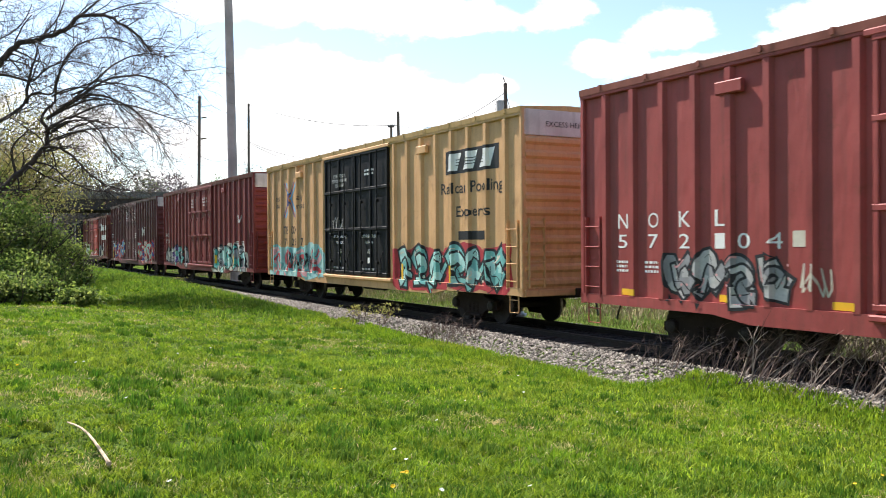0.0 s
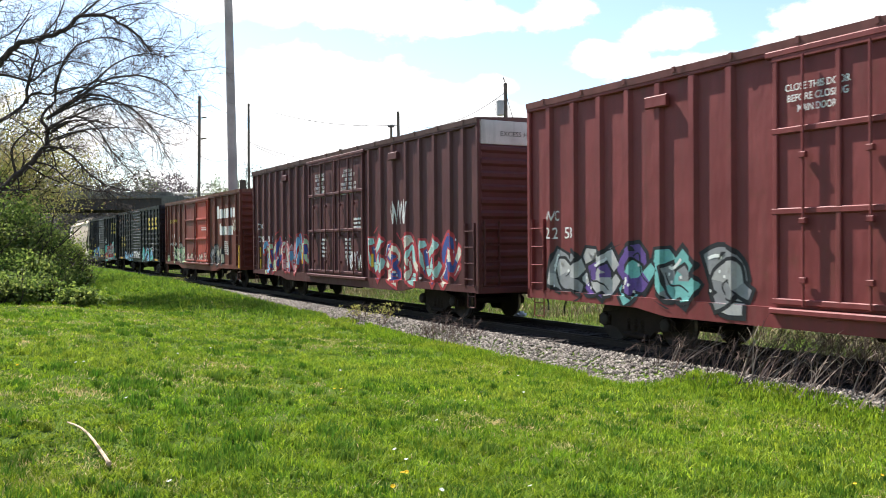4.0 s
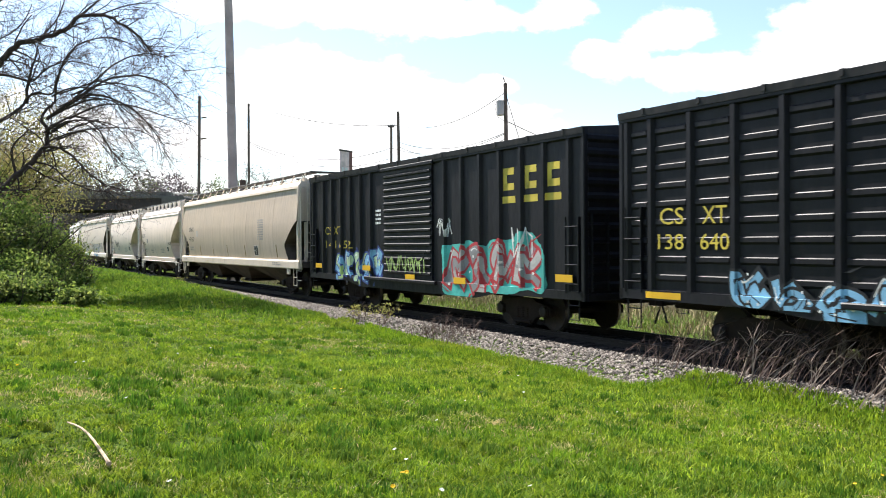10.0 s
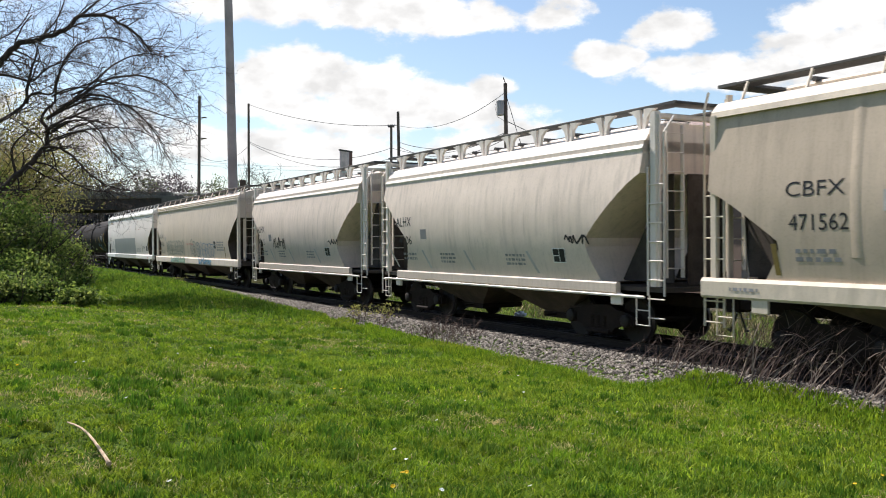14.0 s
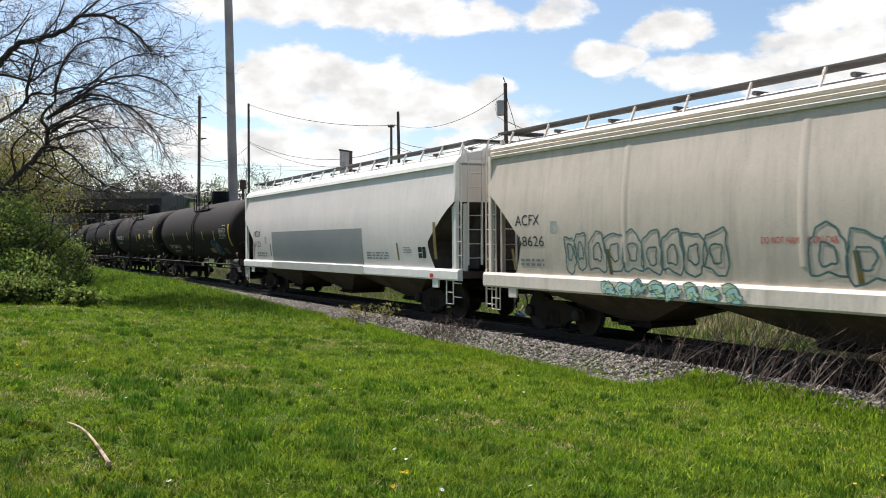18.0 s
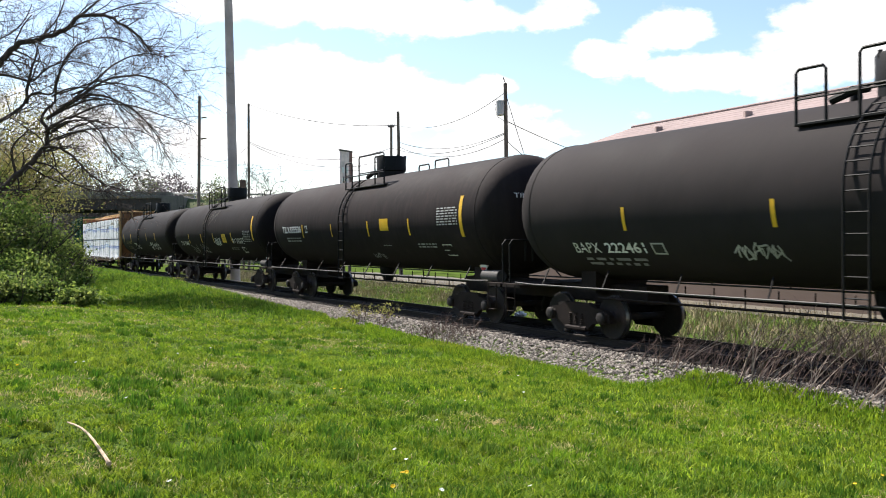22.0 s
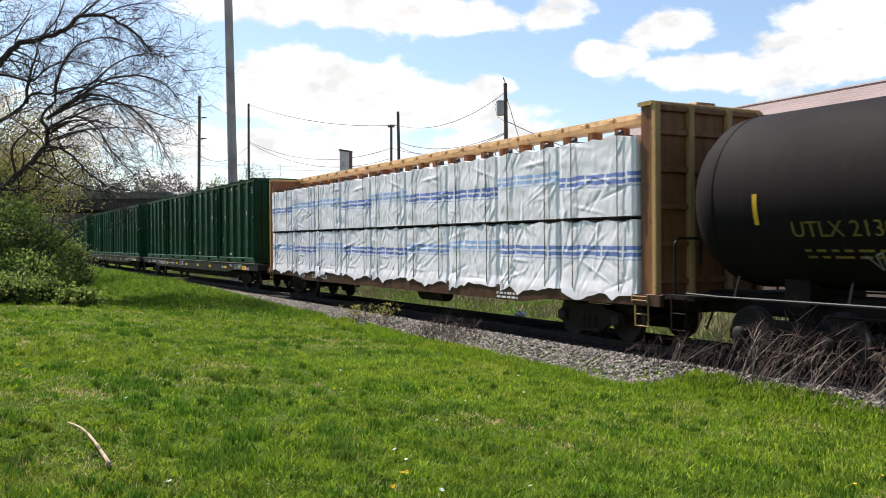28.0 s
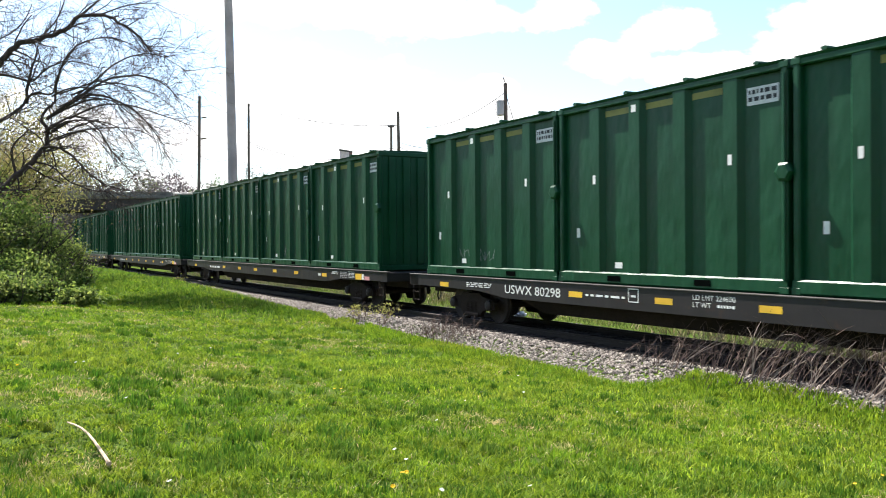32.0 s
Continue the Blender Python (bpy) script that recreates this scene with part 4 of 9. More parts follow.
for nm, c in (("teal", (0.16, 0.42, 0.40)), ("pale_teal", (0.38, 0.62, 0.58)), ("sky_blue", (0.20, 0.42, 0.62)), ("deep_blue", (0.04, 0.07, 0.25)), ("crimson", (0.42, 0.04, 0.05)), ("pink", (0.62, 0.30, 0.30)),
              ("silver", (0.42, 0.41, 0.40)), ("lime", (0.38, 0.52, 0.18)), ("mint", (0.45, 0.60, 0.38)), ("orange", (0.65, 0.22, 0.04)), ("ink", (0.012, 0.012, 0.016)), ("violet", (0.12, 0.06, 0.25)), ("cream", (0.62, 0.58, 0.48)),
              ("turquoise", (0.07, 0.42, 0.38)), ("mid_grey", (0.25, 0.25, 0.26))):
    spray(nm, c)


def truck_meshes():
    out = {}
    sh = Shape()
    prof = [(-1.12, 0.36), (-1.12, 0.52), (-0.98, 0.60), (-0.55, 0.66), (-0.42, 0.74), (0.42, 0.74), (0.55, 0.66), (0.98, 0.60), (1.12, 0.52), (1.12, 0.36), (0.80, 0.36), (0.55, 0.30), (0.38, 0.16), (-0.38, 0.16), (-0.55, 0.30), (-0.80, 0.36)]
    sh.prism(prof, -0.06, 0.06, "y")
    sh.cbox(-1.05, -0.74, -0.085, 0.085, 0.34, 0.56, 0.03).cbox(0.74, 1.05, -0.085, 0.085, 0.34, 0.56, 0.03)
    sh.cbox(-0.36, 0.36, -0.10, 0.10, 0.14, 0.24, 0.03)
    out["side_frame"] = sh.mesh("side_frame", M["underframe"], 40)
    sh = Shape()
    for x in (0.0,):
        pts = [(x + 0.075 * math.cos(a), 0.075 * math.sin(a), 0.25 + 0.26 * a / 37.7) for a in np.arange(0, 37.8, 0.9)]
        sh.tube(pts, 0.018, 4)
    out["spring"] = sh.mesh("spring", M["underframe"], 60)
    sh = Shape().cbox(-0.22, 0.22, -1.02, 1.02, 0.44, 0.68, 0.05)
    sh.cbox(-0.3, 0.3, -0.3, 0.3, 0.66, 0.80, 0.05)
    out["bolster"] = sh.mesh("bolster", M["underframe"], 40)
    sh = Shape()
    n = 28
    for sgn in (-1, 1):
        rows = []
        for y, r in ((0.66, 0.16), (0.68, 0.36), (0.70, 0.40), (0.685, 0.475), (0.715, 0.478), (0.72, 0.458), (0.80, 0.452), (0.805, 0.40), (0.77, 0.33), (0.79, 0.14), (0.84, 0.11)):
            rows.append([(r * math.cos(6.2832 * k / n), sgn * y, r * math.sin(6.2832 * k / n)) for k in range(n)])
        sh.mi = 0
        sh.rings(rows)
        # wear marks let the turning be seen
        for k in range(5):
            a = 6.2832 * k / 5
            sh.cbox(0.22 * math.cos(a) - 0.03, 0.22 * math.cos(a) + 0.03, sgn * 0.782 - 0.006, sgn * 0.782 + 0.006, 0.22 * math.sin(a) - 0.05, 0.22 * math.sin(a) + 0.05, 0.01)
        sh.mi = 1
        sh.rings([[(r * math.cos(6.2832 * k / n), sgn * y, r * math.sin(6.2832 * k / n)) for k in range(n)] for y, r in ((0.722, 0.4585), (0.80, 0.4525))], cap=False)
    sh.mi = 0
    sh.tube([(0, -1.06, 0), (0, 1.06, 0)], 0.075, 12)
    out["wheelset"] = sh.mesh("wheelset", [M["wheel"], M["tread"]], 40)
    sh = Shape()
    rows = [[(r * math.cos(6.2832 * k / 12), -y, r * math.sin(6.2832 * k / 12)) for k in range(12)] for y, r in ((1.0, 0.13), (1.12, 0.13), (1.14, 0.11), (1.15, 0.05))]
    sh.rings(rows)
    out["bearing_cap"] = sh.mesh("bearing_cap", M["bearing"], 40)
    return out


TRUCK = truck_meshes()
WHEELS = []


def add_truck(car, x):
    tr = part("truck", TRUCK["bolster"], None, car, "grimy two-axle freight truck", at=pose(x, 0, 0))
    for y in (-1.0, 1.0):
        part("side_frame", TRUCK["side_frame"], None, tr, at=pose(0, y, 0))
        for x in (-0.2, 0.0, 0.2):
            part("spring", TRUCK["spring"], None, tr, at=pose(x, y, 0))
    for dx in (-0.89, 0.89):
        w = part("wheelset", TRUCK["wheelset"], None, tr, "steel wheels on an axle", at=pose(dx, 0, 0.457))
        WHEELS.append((w, dx, car))
        for turn in (0, 180):
            part("bearing_cap", TRUCK["bearing_cap"], None, tr, at=pose(dx, 0, 0.457, 0, 0, turn))


def coupler_mesh():
    sh = Shape().cbox(-0.75, 0.1, -0.11, 0.11, 0.76, 0.96, 0.03)
    sh.prism([(0.05, -0.16), (0.22, -0.20), (0.34, -0.14), (0.36, -0.04), (0.22, 0.0), (0.26, 0.1), (0.36, 0.14), (0.30, 0.2), (0.1, 0.18)], 0.72, 1.0, "z")
    return sh.mesh("coupler", M["underframe"])


COUPLER = coupler_mesh()


def ends_gear(car, half, reach=0.35, hose=True):
    for turn in (0, 180):
        part("coupler", COUPLER, None, car, "rusty knuckle coupler", at=pose((half + reach) * (1 if turn == 0 else -1), 0, 0, 0, 0, turn))
    for sgn in (1, -1):
        x = sgn * (half + 0.25)
        pts = [(x, 0.3 * sgn, 0.72), (x + 0.12 * sgn, 0.28 * sgn, 0.5), (x + 0.3 * sgn, 0.15 * sgn, 0.36), (x + 0.5 * sgn, 0.0, 0.38)]
        part("air_hose", Shape().tube(pts, 0.022, 6), M["black"], car, smooth=60)


def ladder(car, x, y, z0, z1, material, w=0.42, rungs=None, out=0.09, axis="x", label=""):
    """Stiles and rungs on the side (axis x) or on the end (axis y)."""
    sh = Shape()
    n = rungs or max(2, int((z1 - z0) / 0.36))
    sgn = -1 if y < 0 else 1
    if axis == "x":
        for e in (x, x + w):
            sh.cbox(e - 0.014, e + 0.014, min(y, y + sgn * out), max(y, y + sgn * out), z0, z1, 0.004)
        for i in range(n):
            z = z0 + (z1 - z0) * (i + 0.5) / n
            sh.tube([(x, y + sgn * out, z), (x + w, y + sgn * out, z)], 0.012, 5)
    else:
        sx = -1 if x < 0 else 1
        for e in (y, y + w):
            sh.cbox(min(x, x + sx * out), max(x, x + sx * out), e - 0.014, e + 0.014, z0, z1, 0.004)
        for i in range(n):
            z = z0 + (z1 - z0) * (i + 0.5) / n
            sh.tube([(x + sx * out, y, z), (x + sx * out, y + w, z)], 0.012, 5)
    return part("ladder", sh, material, car, label)


def stirrup(car, x, y, material, z0=0.5, z1=0.95, w=0.36):
    sh = Shape().tube([(x, y, z1), (x, y, z0), (x + w, y, z0), (x + w, y, z1)], 0.016, 5)
    sh.tube([(x, y, (z0 + z1) / 2), (x + w, y, (z0 + z1) / 2)], 0.012, 5)
    part("stirrup_step", sh, material, car)


def new_car(name, label, middle, bogie, group="cars of the freight train"):
    c = thing(name, label, "freight car", group)
    CARS.append((c, middle, bogie))
    return c


def boxcar(label, middle, length, eave, peak, sill, body, roof, posts, door, door_mat, post_w=0.11, ribbed=False, end_mat=None, end_panel=None, door_ribs=False, two_tone=None, frame_mat=None,
           ladder_mat=None, belly=0.0, door_frames=True, hatch=True, roof_ribs=14, stiles=True):
    """A steel boxcar. posts: places of the outside posts; door: (x0, x1, leaves)."""
    half = length / 2
    car = new_car("boxcar", label, middle, half - 3.0)
    W = 1.50
    end_mat, frame_mat, ladder_mat = end_mat or body, frame_mat or body, ladder_mat or body
    d0, d1, leaves_n = door
    POSTS[car] = ([x for x in posts], post_w, W, sill + 0.20, sill, belly, half)
    part("body_sheet", Shape().box(-half + 0.06, half - 0.06, -W, W, sill + 0.14, eave - 0.02), body, car)
    # roof with a shallow ridge, overhanging fascia and cross ribs
    sh = Shape().prism([(-W - 0.09, eave - 0.10), (-W - 0.10, eave + 0.03), (-0.25, peak), (0.25, peak), (W + 0.10, eave + 0.03), (W + 0.09, eave - 0.10)], -half, half)
    rf = part("roof", sh, roof, car, "weathered low ridged roof")
    rib = Shape().prism([(-W - 0.11, eave - 0.06), (-W - 0.115, eave + 0.045), (-0.25, peak + 0.035), (0.25, peak + 0.035), (W + 0.115, eave + 0.045), (W + 0.11, eave - 0.06)], -0.035, 0.035).mesh("roof_rib", roof)
    for i in range(roof_ribs):
        part("roof_rib", rib, None, rf, at=pose(-half + length * (i + 0.5) / roof_ribs, 0, 0))
    # side sills: shallow over the trucks, deeper between
    for sg in (-1, 1):
        y0, y1 = (-W - 0.07, -W + 0.06) if sg < 0 else (W - 0.06, W + 0.07)
        prof = [(-half, sill + 0.20), (-half, sill + 0.02), (-half + 3.6, sill), (-half + 4.4, sill - belly), (half - 4.4, sill - belly), (half - 3.6, sill), (half, sill + 0.02), (half, sill + 0.20)]
        part("side_sill", Shape().prism(prof, y0, y1, "y"), frame_mat, car)
        part("top_chord", Shape().cbox(-half, half, min(sg * (W - 0.02), sg * (W + 0.075)), max(sg * (W - 0.02), sg * (W + 0.075)), eave - 0.17, eave - 0.03, 0.015), body, car)
    # outside posts, tapered hat sections
    for x in posts:
        for sg in (-1, 1):
            pl = [(x - post_w, sg * W), (x - post_w * 0.55, sg * (W + 0.075)), (x + post_w * 0.55, sg * (W + 0.075)), (x + post_w, sg * W)]
            part("side_post", Shape().prism(pl, sill + 0.19, eave - 0.165, "z"), body, car)
    for x in (-half + 0.05, half - 0.05):
        for sg in (-1, 1):
            part("corner_post", Shape().cbox(x - 0.06, x + 0.06, min(sg * (W - 0.06), sg * (W + 0.07)), max(sg * (W - 0.06), sg * (W + 0.07)), sill, eave, 0.02), body, car)
    if ribbed:
        edges = sorted(list(posts) + [-half, half])
        for a, b in zip(edges, edges[1:]):
            if b - a < 0.3 or (a < (d0 + d1) / 2 < b) or (a >= d0 - 0.05 and b <= d1 + 0.05):
                continue
            for k in range(9):
                z = sill + 0.45 + (eave - sill - 0.85) * k / 8
                pl = [(-W, z - 0.085), (-W - 0.035, z - 0.045), (-W - 0.035, z + 0.03), (-W - 0.022, z + 0.045), (-W, z + 0.052)]
                part("panel_rib", Shape().prism(pl, a + post_w + 0.03, b - post_w - 0.03), body, car)
    # ends with horizontal corrugations
    for sg in (-1, 1):
        prof, n = [], 11
        top = eave - (0.62 if end_panel else 0.08)
        x0 = sg * (half - 0.02)
        pts = [(sg * (half - 0.3), sill + 0.1)]
        for i in range(n):
            z = sill + 0.1 + (top - sill - 0.1) * i / n
            h = (top - sill - 0.1) / n
            pts += [(x0, z), (x0, z + h * 0.35), (x0 + sg * 0.055, z + h * 0.55), (x0 + sg * 0.055, z + h * 0.8)]
        pts += [(x0, top), (sg * (half - 0.3), top)]
        part("end_wall", Shape().prism(pts, -W + 0.02, W - 0.02, "y"), end_mat, car, "corrugated steel car end")
        if end_panel:
            part("end_panel", Shape().cbox(min(x0, x0 + sg * 0.03), max(x0, x0 + sg * 0.03), -W, W, top + 0.004, eave - 0.02, 0.01), end_panel, car, "pale plain panel at the top of the end")
            e = text_shape("EXCESS HEIGHT CAR", -0.9, 0.9, top + 0.22, top + 0.34, lambda z: 0.0, 0.0)
            e.v = [(x0 + sg * 0.036, a * sg, c) for a, b, c in e.v]
            part("lettering", e, M["black"], car)
        part("end_lintel", Shape().cbox(min(x0, x0 + sg * 0.07), max(x0, x0 + sg * 0.07), -W, W, sill, sill + 0.16, 0.02), frame_mat, car)
    # brake wheel on the trailing end
    pts = [(-half - 0.16, 0.7 + 0.27 * math.cos(a), 2.6 + 0.27 * math.sin(a)) for a in np.arange(0, 6.6, 0.35)]
    br = Shape().tube(pts, 0.016, 5)
    for a in (0.3, 1.87, 3.44, 5.01):
        br.tube([(-half - 0.16, 0.7, 2.6), (-half - 0.16, 0.7 + 0.27 * math.cos(a), 2.6 + 0.27 * math.sin(a))], 0.012, 4)
    br.tube([(-half, 0.7, 2.6), (-half - 0.17, 0.7, 2.6)], 0.03, 6)
    part("brake_wheel", br, M["underframe"], car)
    # doors
    dw = (d1 - d0) / leaves_n
    for k in range(leaves_n):
        a, b = d0 + dw * k + 0.02, d0 + dw * (k + 1) - 0.02
        dm = door_mat[k] if isinstance(door_mat, (list, tuple)) else door_mat
        for sg in (-1, 1):
            Y = lambda p, q: (min(sg * p, sg * q), max(sg * p, sg * q))
            sh = Shape().box(a, b, *Y(W, W + 0.05), sill + 0.22, eave - 0.2)
            dr = part("door", sh, dm, car, "plug door leaf" if door_frames else "corrugated sliding door")
            if door_ribs:
                for q in range(15):
                    z = sill + 0.38 + (eave - sill - 0.75) * q / 14
                    pl = [(sg * (W + 0.05), z - 0.06), (sg * (W + 0.085), z - 0.025), (sg * (W + 0.085), z + 0.02), (sg * (W + 0.05), z + 0.05)]
                    part("door_rib", Shape().prism(pl, a + 0.06, b - 0.06), dm, dr)
            if door_frames:
                hz = eave - sill - 0.42
                for q in range(4 if leaves_n == 2 else 6):
                    z = sill + 0.30 + hz * (0.0, 0.36, 0.68, 0.97)[q] if leaves_n == 2 else sill + 0.3 + hz * q / 5.2
                    part("door_rail", Shape().cbox(a, b, *Y(W + 0.045, W + 0.10), z - 0.05, z + 0.05, 0.015), dm, dr)
                for e in (a + 0.05, (a + b) / 2, b - 0.05) if stiles else (a + 0.03, b - 0.03):
                    part("door_stile", Shape().cbox(e - 0.045, e + 0.045, *Y(W + 0.045, W + 0.095), sill + 0.25, eave - 0.22, 0.015), dm, dr)
                for e in (a + dw * 0.25, a + dw * 0.72) if stiles else (b - 0.12,):
                    lr = Shape().tube([(e, sg * (W + 0.13), sill + 0.25), (e, sg * (W + 0.13), eave - 0.25)], 0.022, 6)
                    for z in (sill + 0.6, sill + 1.5, sill + 2.5):
                        lr.cbox(e - 0.05, e + 0.05, *Y(W + 0.08, W + 0.16), z, z + 0.09, 0.01)
                    part("lock_rod", lr, dm, dr)
        for sg in (-1,):
            hd = Shape().tube([(b - 0.25, -W - 0.12, sill + 1.0), (b - 0.32, -W - 0.17, sill + 0.75), (b - 0.3, -W - 0.17, sill + 0.45)], 0.018, 5)
            part("door_lever", hd, dm, car)
    for sg in (-1, 1):
        y0, y1 = min(sg * W, sg * (W + 0.16)), max(sg * W, sg * (W + 0.16))
        part("door_track", Shape().cbox(d0 - 1.2 if leaves_n == 1 else d0, d1 + 0.3, y0, y1, sill + 0.10, sill + 0.20, 0.02), frame_mat, car)
        part("door_header", Shape().cbox(d0 - 0.1, d1 + 0.1, y0 + (0.05 if sg < 0 else 0), y1 - (0.05 if sg > 0 else 0), eave - 0.21, eave - 0.10, 0.02), body, car)
    if hatch:
        for x in (d0 - 2.6, d1 + 2.2):
            part("defect_card_board", Shape().cbox(x - 0.28, x + 0.28, -W - 0.12, -W - 0.03, eave - 0.62, eave - 0.40, 0.02), body, car)
    # underframe
    part("centre_sill", Shape().cbox(-half + 0.2, half - 0.2, -0.33, 0.33, 0.72, sill + 0.2, 0.03), M["underframe"], car)
    for x in np.linspace(-half + 4.6, half - 4.6, 5):
        part("cross_bearer", Shape().prism([(-W, sill + 0.16), (-W, sill), (-0.4, 0.66), (0.4, 0.66), (W, sill), (W, sill + 0.16)], x - 0.09, x + 0.09), M["underframe"], car)
    part("air_reservoir", Shape().tube([(-1.2, -0.75, 0.72), (0.3, -0.75, 0.72)], 0.2, 12), M["underframe"], car, smooth=40)
    for x in (-half + 3.0, half - 3.0):
        add_truck(car, x)
    ends_gear(car, half, 0.4)
    for sg in (-1, 1):
        ladder(car, half - 0.62, sg * W, sill + 0.15, sill + 1.75, ladder_mat, 0.44)
        ladder(car, -half + 0.18, sg * W, sill + 0.15, sill + 1.75, ladder_mat, 0.44)
        stirrup(car, half - 0.58, sg * (W + 0.02), ladder_mat, 0.42, sill + 0.2)
        stirrup(car, -half + 0.2, sg * (W + 0.02), ladder_mat, 0.42, sill + 0.2)
    ladder(car, half, -1.4, sill + 0.2, sill + 1.8, ladder_mat, 0.42, axis="y")
    ladder(car, -half, 0.98, sill + 0.2, eave - 0.3, ladder_mat, 0.42, axis="y")
    return car, flat_side(W), half


def build_boxcars():
    # red hi-cube, only its trailing half is seen
    red = paint("faded red boxcar paint", (0.26, 0.052, 0.047), 0.25, 0.30)
    redroof = paint("rusty red roof paint", (0.24, 0.075, 0.055), 0.2, 0.2)
    posts = [-8.55, -7.75, -6.95, -6.15, -5.35, -4.55, -3.75, -2.95, 2.95, 3.75, 4.55, 5.35, 6.15, 6.95, 7.75, 8.55]
    car, side, half = boxcar("red hi-cube boxcar with grey graffiti blocks", 176.3, 18.6, 5.11, 5.22, 0.80, red, redroof, posts, (-2.7, 2.7, 2), red, belly=0.12)
    o = -176.3
    for ch, x in zip("NOKL", (168.1, 168.95, 169.75, 170.6)):
        write(car, ch, o + x, o + x + 0.28, 2.30, 2.58, side)
    for ch, x in zip("572104", (168.1, 168.95, 169.75, 170.6, 171.1, 171.75)):
        write(car, ch, o + x, o + x + 0.26, 1.92, 2.18, side)
    bars(car, o + 168.05, o + 168.4, 1.45, 1.7, 3, side, seed=1), bars(car, o + 168.85, o + 169.3, 1.45, 1.7, 3, side, seed=2)
    patch(car, "plate_mark", o + 172.2, o + 172.45, 1.95, 2.2, side, "cream")
    graffiti(car, o + 169.4, o + 172.2, 0.95, 1.9, 4, [M["mid_grey"], M["silver"]], M["ink"], M["pink"], side, 11, "faded grey block graffiti")
    scribble(car, o + 172.4, o + 172.9, 1.2, 1.7, side, 4, "cream", 0.03)
    for x in (168.2, 170.7, 172.9):
        patch(car, "reflector", o + x, o + x + 0.42, 1.02, 1.14, side, "yellow", "yellow reflective tape")

    # tan yellow hi-cube
    tan = paint("tan yellow boxcar paint", (0.53, 0.31, 0.15), 0.2, 0.22, (0.16, 0.09, 0.04))
    tanroof = paint("tan roof paint", (0.46, 0.29, 0.12), 0.15, 0.3)
    blackd = mat("black door paint", (0.0085, 0.008, 0.0095), 0.55, var=0.4, second=(0.03, 0.028, 0.027), amount=0.4, spec=0.2)
    panel = mat("pale grey end panel", (0.55, 0.53, 0.50), 0.6, var=0.15, streak=0.3)
    mid = 155.55
    posts = [-8.5, -7.6, -6.7, -5.8, -4.9, -4.0, -3.1, 2.6, 3.45, 4.3, 5.15, 6.0, 6.85, 7.7, 8.55]
    car, side, half = boxcar("tan yellow hi-cube boxcar with black doors and bright graffiti", mid, 18.6, 5.11, 5.22, 0.80, tan, tanroof, posts, (-2.85, 2.25, 2), blackd, end_panel=panel, belly=0.12)
    patch(car, "emblem_panel", 5.65, 8.25, 3.82, 4.42, side, "black", "black emblem panel with plain white shapes", 0.003)
    for k in range(3):
        x = 5.8 + k * 0.8
        patch(car, "emblem", x - 0.04, x + 0.46, 3.90, 4.34, side, "white", "plain slanted white block", 0.008, 1, 0.22)
    for k in range(3):
        patch(car, "emblem_stripe", 6.2, 7.6, 4.02 + 0.07 * k, 4.04 + 0.07 * k, side, "black", off=0.011)
    write(car, "Railcar Pooling", 5.4, 8.45, 3.22, 3.60, side, "black", bold=0.01)
    write(car, "Experts", 6.2, 7.85, 2.62, 2.98, side, "black", bold=0.01)
    patch(car, "emblem_line", 6.3, 7.7, 2.12, 2.34, side, "black", "plain dark bar in place of a web address")
    sky, orange = M["deep_blue"], M["orange"]
    for mtl, sgn, w, off in ((M["sky_blue"], 1, 0.34, 0.003), (orange, 1, 0.16, 0.006), (M["sky_blue"], -1, 0.34, 0.0045), (orange, -1, 0.16, 0.0075), (sky, 1, 0.07, 0.009), (sky, -1, 0.07, 0.010)):
        x = -7.45
        patch(car, "cross_emblem", x if sgn > 0 else x + 1.3 - 0.0, (x if sgn > 0 else x + 1.3) + w, 3.05, 4.4, side, mtl, "red and blue crossed stripes", off, 1, sgn * 1.2)
    patch(car, "cross_emblem", -6.79, -6.61, 3.5, 3.95, flat_side(1.579), sky, "dark blue centre of the crossed stripes")
    write(car, "next", -8.35, -7.8, 3.72, 3.92, side, "black"), write(car, "load", -8.3, -7.8, 3.45, 3.68, side, "black")
    write(car, "any", -5.75, -5.3, 3.62, 3.84, side, "black"), write(car, "road", -5.75, -5.15, 3.36, 3.58, side, "black")
    write(car, "TB", -7.45, -6.9, 2.42, 2.72, side, "black", bold=0.01), write(car, "OX", -6.55, -5.95, 2.42, 2.72, side, "black", bold=0.01)
    for ch, x in zip("671297", (-7.95, -7.35, -7.0, -6.5, -6.2, -5.5)):
        write(car, ch, x, x + 0.25, 1.98, 2.25, side, "black", bold=0.01)
    dface = flat_side(1.56)
    for i, line in enumerate(("CLOSE AND LOCK", "BOTH DOORS BEFORE", "MOVING CAR")):
        hw = 0.036 * len(line)
        write(car, line, -1.55 - hw, -1.55 + hw, 4.24 - 0.16 * i, 4.35 - 0.16 * i, dface)
    bars(car, 0.5, 1.2, 4.15, 4.38, 2, dface, seed=4)
    for x in (-2.1, 0.3):
        write(car, "OPEN THIS DOOR FIRST", x, x + 1.15, 2.22, 2.32, dface), write(car, "OPEN CLOSE", x + 0.25, x + 0.85, 2.04, 2.12, dface), write(car, "ASD", x + 0.4, x + 0.7, 1.72, 1.86, dface)
        patch(car, "sticker", x + 0.42, x + 0.6, 1.42, 1.6, dface, "white", "small white sticker")
        bars(car, x, x + 1.0, 1.18, 1.3, 1, dface, "mid_grey", 5)
    scribble(car, -2.2, -1.2, 2.4, 3.0, flat_side(1.56), 5, "silver", 0.03)
